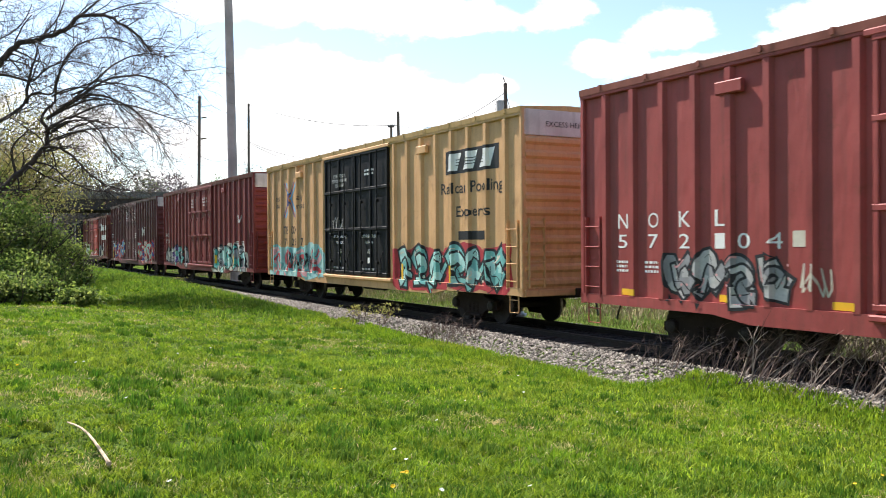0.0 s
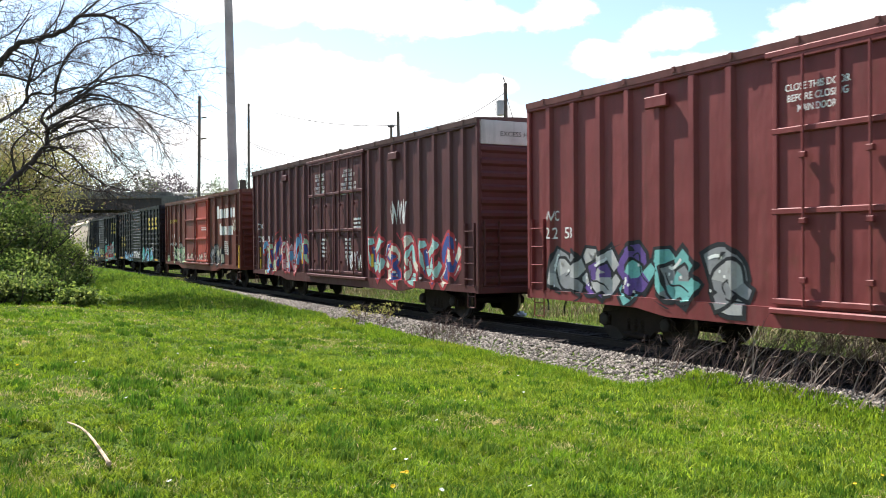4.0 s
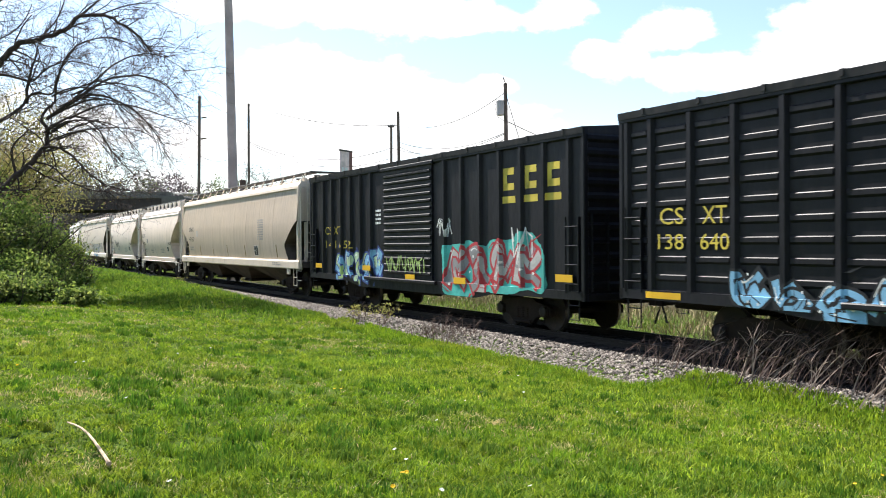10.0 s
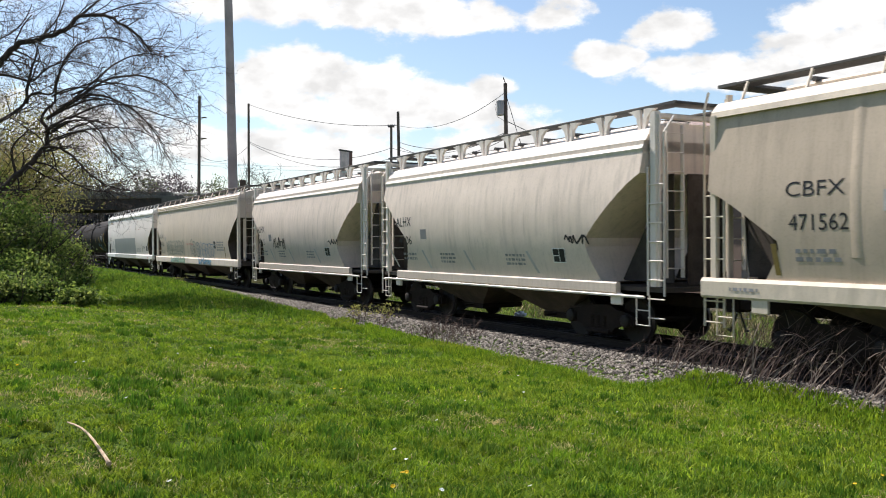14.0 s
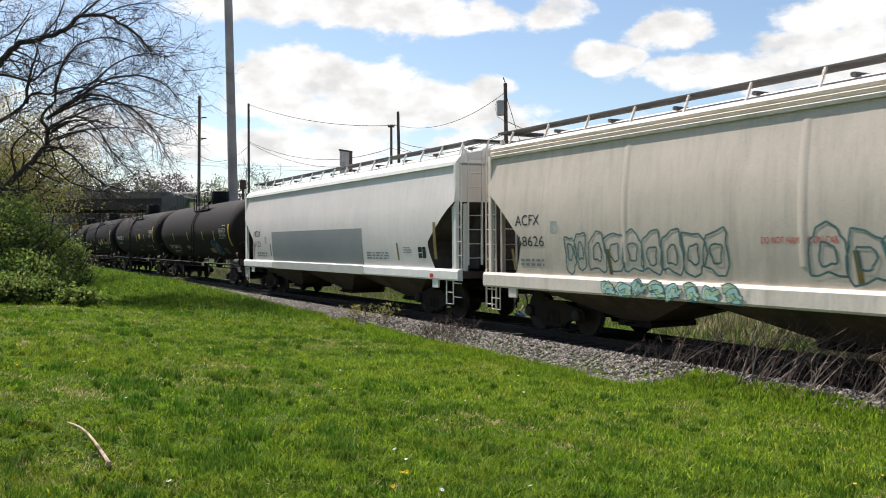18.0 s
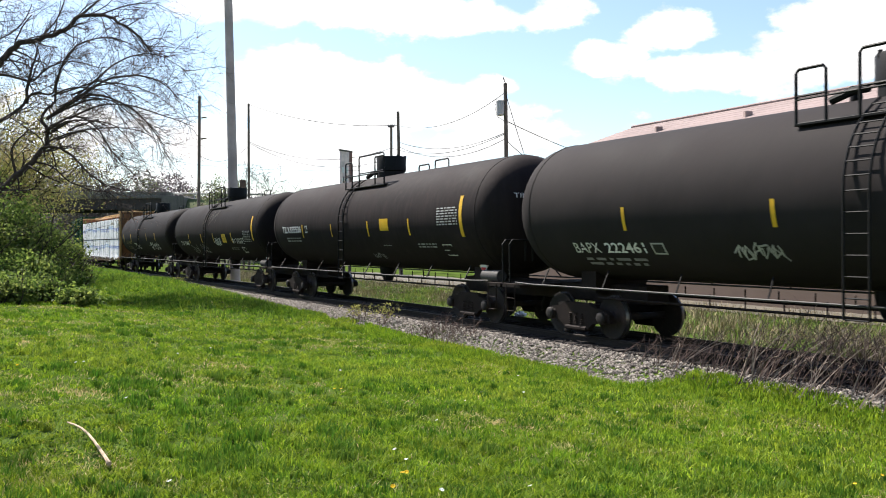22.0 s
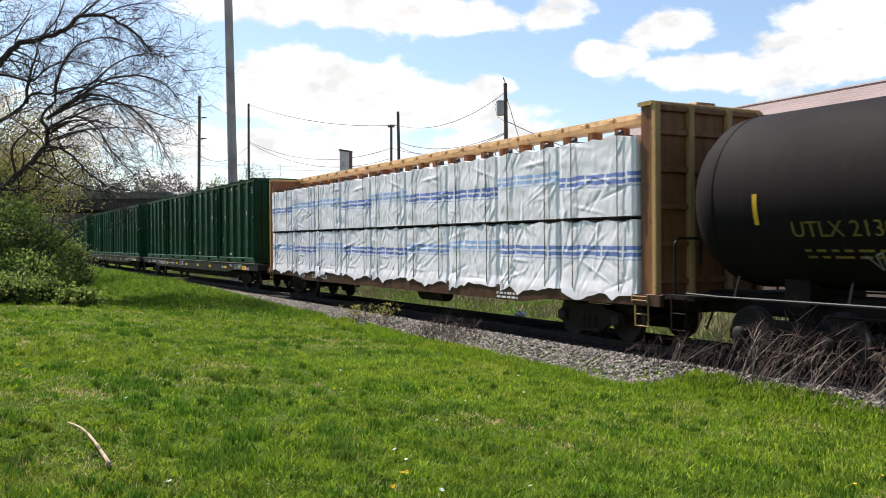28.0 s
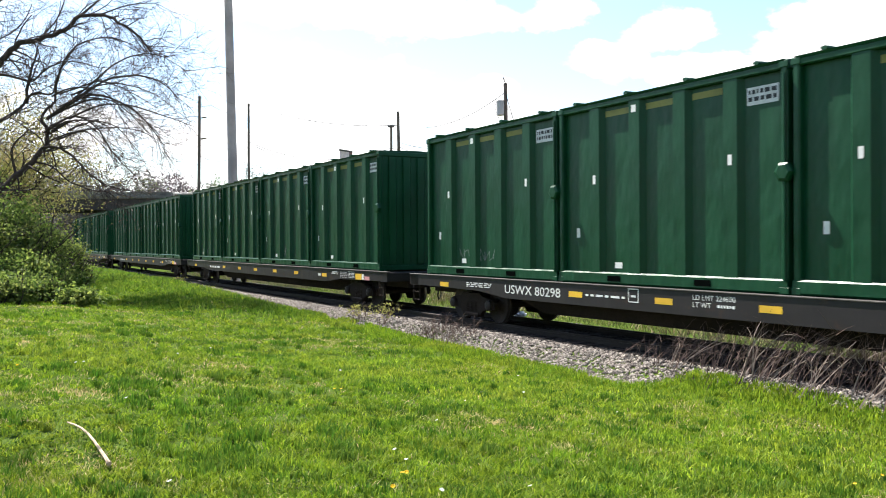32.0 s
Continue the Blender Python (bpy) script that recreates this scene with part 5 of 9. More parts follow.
    graffiti(car, 2.7, 8.6, 0.75, 1.95, 6, [M["pale_teal"], M["teal"]], M["ink"], M["cream"], side, 21, "teal and red bubble graffiti", M["crimson"])
    graffiti(car, -8.9, -3.3, 0.75, 2.0, 4, [M["pink"], M["crimson"]], M["teal"], M["cream"], side, 22, "pink, red and teal bubble graffiti", M["pale_teal"])
    scribble(car, -7.2, -4.2, 1.1, 1.7, side, 23, "ink", 0.045)
    for x in (-4.2, 3.0, 5.9):
        patch(car, "reflector", x, x + 0.12, 1.0, 1.45, side, "yellow", "yellow reflective tape", 0.016)

    # maroon hi-cube
    maroon = paint("maroon boxcar paint", (0.165, 0.034, 0.034), 0.2, 0.25)
    mroof = paint("maroon roof paint", (0.15, 0.05, 0.045), 0.2, 0.3)
    mid = 135.0
    posts = [-8.5, -7.65, -6.8, -5.95, -5.1, -4.25, -3.4, 2.9, 3.75, 4.6, 5.45, 6.3, 7.15, 8.0, 8.7]
    car, side, half = boxcar("maroon hi-cube boxcar with grey and teal graffiti", mid, 18.6, 5.11, 5.22, 0.80, maroon, mroof, posts, (-2.5, 2.3, 2), maroon, end_panel=panel, belly=0.12)
    for cx, lines in ((-1.68, ("CLOSE THIS DOOR", "BEFORE CLOSING", "MAIN DOOR")), (0.85, ("CLOSE AND LOCK", "BOTH DOORS BEFORE", "MOVING CAR"))):
        for i, line in enumerate(lines):
            write(car, line, cx - 0.038 * len(line), cx + 0.038 * len(line), 4.34 - 0.165 * i, 4.45 - 0.165 * i, flat_side(1.56), bold=0.012)
    write(car, "WC", -8.6, -8.2, 2.5, 2.72, side), write(car, "22", -8.6, -8.25, 2.12, 2.36, side), write(car, "53", -8.0, -7.65, 2.12, 2.36, side)
    graffiti(car, 2.3, 8.0, 0.75, 1.95, 5, [M["turquoise"], M["mid_grey"], M["pale_teal"]], M["ink"], M["white"], side, 31, "turquoise and grey block graffiti", M["cream"])
    graffiti(car, -8.5, -3.0, 0.8, 1.9, 5, [M["mid_grey"], M["silver"], M["violet"], M["teal"]], M["ink"], M["white"], side, 32, "pale grey graffiti")
    scribble(car, 6.6, 7.3, 3.0, 3.4, side, 33, "white", 0.028)
    bars(car, 6.4, 6.9, 1.55, 2.2, 7, side, seed=9), bars(car, 7.3, 7.9, 1.7, 2.2, 5, side, seed=10)
    consolidated(car, 7.6, 1.3, side, 0.45, 0.35)
    patch(car, "reflector", 7.5, 8.0, 0.98, 1.12, side, "yellow", "yellow reflective tape")
    for x in (2.9, 5.9):
        patch(car, "reflector", x, x + 0.12, 1.1, 1.5, side, "yellow", "", 0.016)

    # dark brown hi-cube
    brown = paint("dark brown boxcar paint", (0.088, 0.030, 0.031), 0.2, 0.25)
    broof = paint("brown roof paint", (0.10, 0.05, 0.045), 0.2, 0.3)
    mid = 114.2
    posts = [-8.6, -7.8, -7.0, -6.2, -5.4, -4.6, -3.8, -3.0, 2.8, 3.65, 4.5, 5.35, 6.2, 7.05, 7.9, 8.6]
    car, side, half = boxcar("dark brown hi-cube boxcar with colourful graffiti", mid, 18.7, 5.10, 5.2, 0.78, brown, broof, posts, (-2.5, 2.4, 2), brown, end_panel=panel, belly=0.12)
    write(car, "DWC", -8.6, -7.85, 2.65, 2.9, side), write(car, "793", -8.55, -7.75, 2.12, 2.36, side), write(car, "931", -7.45, -6.8, 2.12, 2.36, side)
    y = flat_side(1.56)
    for i, line in enumerate(("CLOSE THIS DOOR", "BEFORE CLOSING", "MAIN DOOR", "FERMER CETTE PORT", "AVANT DE FERMER", "LA PORTE PRINCIPALE")):
        w = 0.030 * len(line)
        write(car, line, -1.36 - w, -1.36 + w, 4.38 - i * 0.145, 4.48 - i * 0.145, y, bold=0.012)
    for i, line in enumerate(("CLOSE AND LOCK", "BOTH DOORS BEFORE", "MOVING CAR", "FERMER ET VERROUILLER", "LES DEUX PORTES AVANT", "DE DEPLACER LE WAGON")):
        w = 0.030 * len(line)
        write(car, line, 1.2 - w, 1.2 + w, 4.38 - i * 0.145, 4.48 - i * 0.145, y, bold=0.012)
    for x in (-1.3, 0.9):
        bars(car, x, x + 0.5, 1.55, 2.25, 5, y, seed=int(20 + x * 3))
    bars(car, 1.6, 2.2, 2.5, 2.9, 3, y, seed=24)
    graffiti(car, 2.7, 8.4, 0.7, 2.4, 5, [M["pale_teal"], M["deep_blue"], M["cream"]], M["crimson"], M["white"], side, 41, "large teal, blue and red graffiti")
    graffiti(car, -7.9, -2.4, 0.72, 2.45, 7, [M["sky_blue"], M["mint"], M["deep_blue"], M["cream"], M["pink"]], M["crimson"], M["white"], side, 42, "dense multicoloured graffiti")
    scribble(car, 4.4, 5.4, 2.6, 3.3, side, 43, "white", 0.035), scribble(car, 1.0, 2.2, 1.2, 1.8, y, 44, "white", 0.04)
    for x, z in ((-8.5, 1.5), (-8.5, 1.0), (-3.4, 1.3), (2.9, 1.3)):
        patch(car, "reflector", x, x + 0.14, z, z + 0.42, side, "yellow", "yellow reflective tape", 0.016)

    # brown boxcar with two door leaves and large white lettering blocks
    sp = paint("red brown boxcar paint", (0.115, 0.029, 0.022), 0.3, 0.35)
    spdoor1, spdoor2 = paint("dark red door paint", (0.17, 0.038, 0.032), 0.2, 0.3), paint("bright red door paint", (0.36, 0.062, 0.045), 0.2, 0.25)
    sproof = paint("rusty roof paint", (0.15, 0.062, 0.045), 0.3, 0.3, rust=0.5)
    mid = 94.85
    posts = [-7.25, -6.5, -5.3, -4.1, 3.6, 4.9, 6.1, 7.3]
    car, side, half = boxcar("red brown boxcar with brighter red doors and white lettering blocks", mid, 16.1, 4.50, 4.62, 0.88, sp, sproof, posts, (-2.75, 2.4, 2), [spdoor1, spdoor2], 0.09, end_mat=sp, belly=0.16, hatch=False, door_frames=True, roof_ribs=12, stiles=False)
    # plain white shapes in place of the railway's name, the first of each row taller
    for z, h, x, ws in ((3.28, 0.46, 3.85, (0.36, 0.3, 0.33, 0.3, 0.33, 0.26, 0.32, 0.36)), (2.48, 0.42, 4.32, (0.34, 0.31, 0.3, 0.16, 0.27, 0.16, 0.3))):
        for i, w in enumerate(ws):
            t = h * (1.35 if i == 0 else 1.0)
            sh, c = Shape(), 0.18 * w
            sh.add([(x + a, -1.504, z + b) for a, b in ((c, 0), (w - c, 0), (w, c), (w, t - c), (w - c, t), (c, t), (0, t - c), (0, c))], [tuple(range(8))])
            part("lettering_block", drape(car, sh, side), M["white"], car, "plain white lettering block")
            x += w + 0.085
    write(car, "CUSHION-CAR", -6.95, -4.95, 3.28, 3.5, side, "csx_yellow"), write(car, "S", -6.36, -6.16, 2.4, 2.63, side), write(car, "P", -5.82, -5.6, 2.4, 2.63, side)
    write(car, "248", -6.7, -6.1, 1.96, 2.17, side), write(car, "450", -5.8, -5.2, 1.96, 2.17, side), patch(car, "plate_mark", -4.36, -4.1, 2.2, 2.45, side, "white"), patch(car, "plate_inset", -4.33, -4.13, 2.23, 2.42, side, "bearing", off=0.006)
    bars(car, -6.2, -5.4, 1.35, 1.6, 2, side, seed=31), bars(car, 0.9, 1.9, 2.75, 2.95, 2, flat_side(1.56), seed=32), bars(car, 5.1, 6.0, 1.55, 2.2, 7, side, seed=33)
    graffiti(car, -5.95, -2.85, 0.92, 2.05, 4, [M["mint"], M["mint"], M["cream"]], M["ink"], M["cream"], side, 51, "pale green graffiti"), graffiti(car, -7.8, -6.9, 1.0, 1.6, 1, [M["mint"], M["cream"]], M["ink"], M["cream"], side, 56, "small pale green graffiti form")
    graffiti(car, 2.6, 5.2, 0.95, 2.0, 3, [M["ink"], M["mid_grey"], M["cream"]], M["ink"], M["silver"], side, 52, "black and silver round graffiti")
    graffiti(car, -2.5, 2.2, 0.95, 1.6, 5, [M["pink"], M["cream"]], M["ink"], M["silver"], flat_side(1.56), 53, "faded pink scrawled graffiti")
    scribble(car, 6.6, 7.4, 2.6, 3.2, side, 54, "cream", 0.03)
    e = text_shape("SP 248450", -0.1, 1.2, 4.12, 4.26, lambda z: 0.0, 0.0)
    e.v = [(half + 0.045, a, c) for a, b, c in e.v]
    part("lettering", e, M["white"], car, kind="stuff")
    consolidated(car, 5.6, 1.55, side)
    patch(car, "reflector", 7.75, 7.95, 0.95, 2.0, flat_side(1.575), "yellow", "yellow corner stripe")

    # dark blue ribbed boxcar
    navy = paint("blue black boxcar paint", (0.0062, 0.0060, 0.0092), 0.3, 0.15, (0.028, 0.026, 0.025), 0.5, 0.06)
    nroof = paint("dark roof paint", (0.016, 0.016, 0.018), 0.4, 0.3)
    mid = 77.3
    posts = [-7.55, -6.9, -5.9, -4.9, -3.9, -2.9, -1.75, 1.5, 2.6, 3.7, 4.8, 5.9, 7.0]
    car, side, half = boxcar("blue black ribbed boxcar with yellow emblem blocks and blue graffiti", mid, 15.5, 4.48, 4.62, 0.95, navy, nroof, posts, (-1.6, 1.4, 1), navy, 0.085, ribbed=True, door_ribs=True, door_frames=False, belly=0.1, hatch=False, roof_ribs=11)
    for x in (4.1, 5.2, 6.25):
        for a, b, c, d in ((0.0, 0.5, 3.62, 3.78), (0.0, 0.17, 3.3, 3.62), (0.0, 0.5, 3.28, 3.44), (-0.05, 0.55, 3.02, 3.16)):
            patch(car, "emblem_block", x + a, x + b, c, d, flat_side(1.54), "csx_yellow", "plain yellow emblem block")
    r = flat_side(1.54)
    write(car, "CS", -6.65, -6.05, 2.35, 2.65, r, "csx_yellow"), write(car, "XT", -5.6, -5.05, 2.35, 2.65, r, "csx_yellow")
    write(car, "138", -6.7, -6.05, 1.9, 2.18, r, "csx_yellow"), write(car, "640", -5.65, -5.0, 1.9, 2.18, r, "csx_yellow")
    graffiti(car, -5.0, -1.6, 0.78, 1.6, 4, [M["sky_blue"]], M["ink"], M["white"], r, 61, "light blue bubble graffiti")
    graffiti(car, 1.8, 5.6, 0.75, 1.85, 3, [M["turquoise"], M["sky_blue"]], M["ink"], M["white"], r, 62, "turquoise bubble graffiti")
    scribble(car, -1.2, 1.2, 1.1, 1.6, flat_side(1.59), 63, "white", 0.045)
    consolidated(car, 5.2, 1.65, r, 0.5, 0.45)
    for x in (-7.0, 6.2):
        patch(car, "reflector", x, x + 0.9, 1.0, 1.12, r, "yellow", "yellow reflective tape")

    # low dark boxcar with posts
    navy2 = paint("black blue boxcar paint", (0.0062, 0.0060, 0.0088), 0.3, 0.2, (0.028, 0.026, 0.025), 0.5, 0.06)
    mid = 60.5
    posts = [-7.7, -6.7, -5.9, -5.1, -4.3, -3.5, -2.7, 2.0, 2.9, 3.8, 4.7, 5.6, 6.5, 7.4]
    car, side, half = boxcar("black blue boxcar with yellow emblem blocks and red and green graffiti", mid, 15.9, 4.38, 4.52, 0.82, navy2, nroof, posts, (-1.75, 1.35, 1), navy2, 0.08, door_ribs=True, door_frames=False, belly=0.14, hatch=False, roof_ribs=12)
    for x in (4.83, 5.73, 6.6):
        for a, b, c, d in ((0.0, 0.45, 3.62, 3.78), (0.0, 0.16, 3.3, 3.62), (0.0, 0.45, 3.26, 3.42), (-0.04, 0.5, 2.96, 3.12)):
            patch(car, "emblem_block", x + a, x + b, c, d, side, "csx_yellow", "plain yellow emblem block")
    write(car, "CS XT", -6.6, -5.1, 2.35, 2.62, side, "csx_yellow"), write(car, "141652", -6.55, -4.2, 1.88, 2.14, side, "csx_yellow")
    graffiti(car, -5.6, -1.9, 0.7, 1.95, 5, [M["lime"], M["sky_blue"], M["mint"]], M["deep_blue"], M["white"], side, 71, "green and blue spiky graffiti")
    graffiti(car, 2.1, 6.3, 0.75, 2.1, 4, [M["silver"], M["mid_grey"]], M["crimson"], M["white"], side, 72, "silver and red bubble graffiti", M["turquoise"])
    scribble(car, 1.6, 2.3, 2.2, 2.7, side, 73, "white", 0.035), scribble(car, 5.2, 6.0, 1.7, 2.4, side, 74, "white", 0.04), scribble(car, -1.4, 1.0, 1.2, 1.7, flat_side(1.59), 75, "lime", 0.04)
    bars(car, -2.4, -2.0, 2.6, 3.1, 4, side, seed=36)
    for x, z in ((-7.3, 1.2), (7.0, 1.2), (-0.2, 1.0), (2.6, 1.0), (-3.2, 1.2)):
        patch(car, "reflector", x, x + 0.6, z, z + 0.16, flat_side(1.6), "yellow", "yellow reflective tape")


build_boxcars()


# ---- covered hoppers ----
def hopper(label, middle, length, spec, body, trim, grate, bays, style):
    """A covered hopper: swelling sides on a sill, sloped ends, discharge bays, roof walkway, end ladders.
    spec: heights of sill, eave, kink; half widths; setback of the lower ends."""
    half = length / 2
    car = new_car("covered_hopper", label, middle, half - 2.3)
    sb, st, eave, kink = spec["sill0"], spec["sill1"], spec["eave"], spec["kink"]
    low, top_in = spec["low"], spec["top"]

    def width(z):
        k = min(1.0, max(0.0, (z - st) / (eave - st)))
        return spec["w0"] + (spec["w1"] - spec["w0"]) * k + spec["bulge"] * math.sin(math.pi * min(1, k * 1.05))

    def x_end(z, sg):
        k = min(1.0, max(0.0, (kink - z) / (kink - st)))
        k = (k / 0.6) ** 0.85 if k < 0.6 else 1 - 0.22 * ((k - 0.6) / 0.4) ** 1.6
        return sg * (half - top_in - (low - top_in) * k)

    zs = [st - 0.02] + [st + (kink - st) * i / 12 for i in range(1, 12)] + [kink, (kink + eave) / 2, eave - 0.06, eave]
    zs = sorted(set(round(z, 3) for z in zs))
    sh = Shape()
    n = 14
    for sg in (-1, 1):
        rows = []
        for i in range(n + 1):
            rows.append([(x_end(z, -1) + (x_end(z, 1) - x_end(z, -1)) * i / n, sg * width(z), z) for z in zs])
        sh.rings(rows, close=False, cap=False)
    part("hopper_side", sh, body, car, smooth=35)
    for sg in (-1, 1):
        # except on round cars, shade below the kink is put into the sheet colour
        for name, heights, m in (("slope_sheet", [z for z in zs if z <= kink + 0.001], body if style == "round" else M["grime_shade"]), ("end_sheet", [z for z in zs if z >= kink - 0.001], body)):
            sh = Shape().rings([[(x_end(z, sg), y * width(z), z) for y in (-1, -0.5, 0, 0.5, 1)] for z in heights], close=False, cap=False)
            part(name, sh, m, car, "sloped end sheet" if name == "slope_sheet" else "")
    # seams on the sides
    for i in range(1, spec.get("seams", 1)):
        x = -half + low * 0.7 + (length - 1.4 * low) * i / spec.get("seams", 1)
        for sg in (-1, 1):
            rows = [[(x + e, sg * (width(z) + q), z) for e, q in ((-0.11, -0.002), (-0.05, 0.006), (0.0, 0.011), (0.05, 0.006), (0.11, -0.002))] for z in zs if z > st + 0.3]
            part("panel_ridge", Shape().rings(rows, close=False, cap=False), body, car, smooth=80)
    # eave fascia and roof
    e0 = half - top_in
    prof = [(-spec["w1"] - 0.03, eave - 0.04), (-spec["w1"] - 0.05, eave + 0.04)]
    if style == "round":
        prof = [(-spec["w1"] - 0.02, eave - 0.22), (-spec["w1"] - 0.05, eave - 0.16), (-1.18, eave + 0.22), (-0.7, eave + 0.36)]
    elif style == "ribbed":
        prof = [(-spec["w1"] - 0.06, eave - 0.10), (-spec["w1"] - 0.07, eave - 0.04), (-spec["w1"] - 0.01, eave - 0.01), (-spec["w1"] - 0.05, eave + 0.05), (-spec["w1"] + 0.02, eave + 0.08), (-spec["w1"] - 0.02, eave + 0.14), (-spec["w1"] + 0.06, eave + 0.2), (-0.55, eave + 0.42)]
    else:
        prof = [(-spec["w1"] - 0.07, eave - 0.06), (-spec["w1"] - 0.05, eave + 0.04), (-spec["w1"] + 0.10, eave + 0.20), (-0.6, eave + 0.36)]
    prof = prof + [(-y, z) for y, z in prof[::-1]]
    part("roof", Shape().prism(prof, -e0, e0), trim, car, "pale roof sheet")
    part("hatch_trough", Shape().cbox(-e0 + 0.6, e0 - 0.6, -0.32, 0.32, eave + 0.34, eave + 0.50, 0.05), trim, car)
    for i in range(9):
        x = -e0 + 1.2 + (2 * e0 - 2.4) * i / 8
        part("hatch_clamp", Shape().cbox(x - 0.05, x + 0.05, -0.38, 0.38, eave + 0.48, eave + 0.56, 0.02), grate, car)
    # walkway round the roof on stanchions
    zw = eave + spec.get("walk", 0.48) + 0.05
    for sg in (-1, 1):
        y0 = sg * 0.62
        wk = part("roof_walkway", Shape().cbox(-half + 0.25, half - 0.25, min(y0, y0 + sg * 0.42), max(y0, y0 + sg * 0.42), zw, zw + 0.05, 0.01), grate, car, "steel grating roof walkway")
        k = spec.get("stanchions", 14)
        for i in range(k):
            x = -e0 + 0.4 + (2 * e0 - 0.8) * i / (k - 1)
            s2 = Shape()
            if style == "round":
                for e in (-1, 1):
                    s2.prism([(x + e * 0.06, zw), (x + e * 0.20, zw), (x + e * 0.40, zw - 0.02), (x + e * 0.26, zw - 0.07), (x + e * 0.16, zw - 0.16), (x + e * 0.10, eave + 0.26), (x + e * 0.02, eave + 0.26)], min(y0 + sg * 0.36, y0 + sg * 0.43), max(y0 + sg * 0.36, y0 + sg * 0.43), "y")
            else:
                s2.tube([(x, y0 + sg * 0.40, zw + 0.02), (x, y0 + sg * 0.56, eave + 0.2)], 0.028, 5)
            part("stanchion", s2, trim, wk)
    for sg in (-1, 1):
        part("end_walkway", Shape().cbox(min(sg * (half - 0.45), sg * (half - 0.02)), max(sg * (half - 0.45), sg * (half - 0.02)), -1.05, 1.05, zw - 0.004, zw + 0.05, 0.01), grate, car)
    # side sills and end platforms
    for sg in (-1, 1):
        y = sg * (spec["w0"] + 0.02)
        if style == "round":
            part("side_sill", Shape().cbox(-half + low * 0.6, half - low * 0.6, min(y - 0.06, y + 0.06), max(y - 0.06, y + 0.06), sb, st, 0.03), body, car)
            part("side_rail", Shape().tube([(-half + 0.5, y + sg * 0.06, sb - 0.03), (half - 0.5, y + sg * 0.06, sb - 0.03)], 0.03, 6), trim, car)
        else:
            part("side_sill", Shape().prism([(y - sg * 0.10, sb), (y + sg * 0.03, sb), (y + sg * 0.06, sb + 0.04), (y + sg * 0.06, st - 0.06), (y + sg * 0.02, st), (y - sg * 0.10, st)], -half + 0.1, half - 0.1), trim, car, "pale channel side sill")
    for sg in (-1, 1):
        x0, x1 = sorted((sg * (half - 0.12), sg * (half - low)))
        part("end_platform", Shape().box(x0, x1, -spec["w0"] + 0.1, spec["w0"] - 0.1, sb + 0.06, st - 0.08), M["grime_shade"], car)
        xa, xb = sorted((sg * (half - 0.42), sg * (half - 0.34)))
        if style == "round":
            # open end frame: two broad channel posts joined by a head beam, a round brake cylinder behind
            for y in (-1.22, 1.22):
                part("end_post", Shape().cbox(xa - 0.04, xb + 0.04, y - 0.07, y + 0.07, st - 0.06, eave + 0.52, 0.02).box(xa - 0.09, xb + 0.09, y - 0.025, y + 0.025, st - 0.06, eave + 0.46), trim, car, "broad pale end post")
            part("head_beam", Shape().cbox(xa - 0.03, xb + 0.03, -1.15, 1.15, eave + 0.40, eave + 0.50, 0.02), trim, car)
            part("end_bulkhead", Shape().cbox(xa + 0.02, xb - 0.02, -0.42, 0.42, st - 0.06, kink, 0.02), M["grime_shade"], car, "dusty narrow end plate darkened for shade")
        else:
            part("end_bulkhead", Shape().cbox(xa, xb, -0.45, 0.45, st - 0.06, kink, 0.02), M["grime_shade"], car, "dusty narrow end plate darkened for shade")
            for y in (-1.15, 1.15):
                part("end_post", Shape().cbox(xa, xb, y - 0.06, y + 0.06, st - 0.06, eave + 0.35, 0.02), trim, car)
        for y in (-1, 1):
            gu = [(sg * (half - 0.42), st), (sg * (half - 0.42), kink), (x_end(kink, sg), kink), (x_end(st + 0.1, sg), st)]
            part("gusset", Shape().prism(gu, y * 0.72 - 0.012, y * 0.72 + 0.012, "y"), M["grime_shade"], car)
        if style != "round":
            for y in (-1, 1):
                xc = sg * (half - top_in - 0.05)
                part("corner_post", Shape().cbox(xc - 0.07, xc + 0.07, y * (spec["w0"] - 0.03) - 0.05, y * (spec["w0"] - 0.03) + 0.05, st - 0.02, eave - 0.02, 0.015), trim, car, "pale corner post")
        # long corner ladder, with the short one below the kink
        for ys in (-1, 1):
            yl = ys * (spec["w0"] - 0.02)
            lx = sg * (half - 0.30) - 0.2
            lad = Shape()
            for e in (lx, lx + 0.44):
                lad.tube([(e, yl, sb - 0.5 if sg * ys > 0 else sb), (e, yl, kink + 0.1 if abs(e) < half - 0.3 else eave + 0.1), (e, yl * (0.93 if style != "round" else 0.8), eave + 0.42 if abs(e) >= half - 0.3 else kink + 0.12)], 0.024, 5)
            z = sb - 0.42
            while z < eave + 0.3:
                if z < kink + 0.1:
                    lad.tube([(lx, yl, z), (lx + 0.44, yl, z)], 0.015, 5)
                z += 0.36
            part("corner_ladder", lad, trim, car, "pale tubular corner ladder")
        ladder(car, sg * (half - 0.34), -1.04 if style == "round" else -1.12, st + 0.1, eave + 0.3, trim, 0.42, axis="y")
        for ys in (-1, 1):
            stirrup(car, sg * (half - 0.6) - 0.18, ys * (spec["w0"] + 0.02), trim, 0.45, sb)
            part("jacking_pad", Shape().cbox(sg * (half - 1.35) - 0.16, sg * (half - 1.35) + 0.16, min(ys * spec["w0"], ys * (spec["w0"] + 0.05)), max(ys * spec["w0"], ys * (spec["w0"] + 0.05)), sb - 0.22, sb + 0.02, 0.02), trim, car)
    # discharge bays
    room = length - 2 * low - 0.6
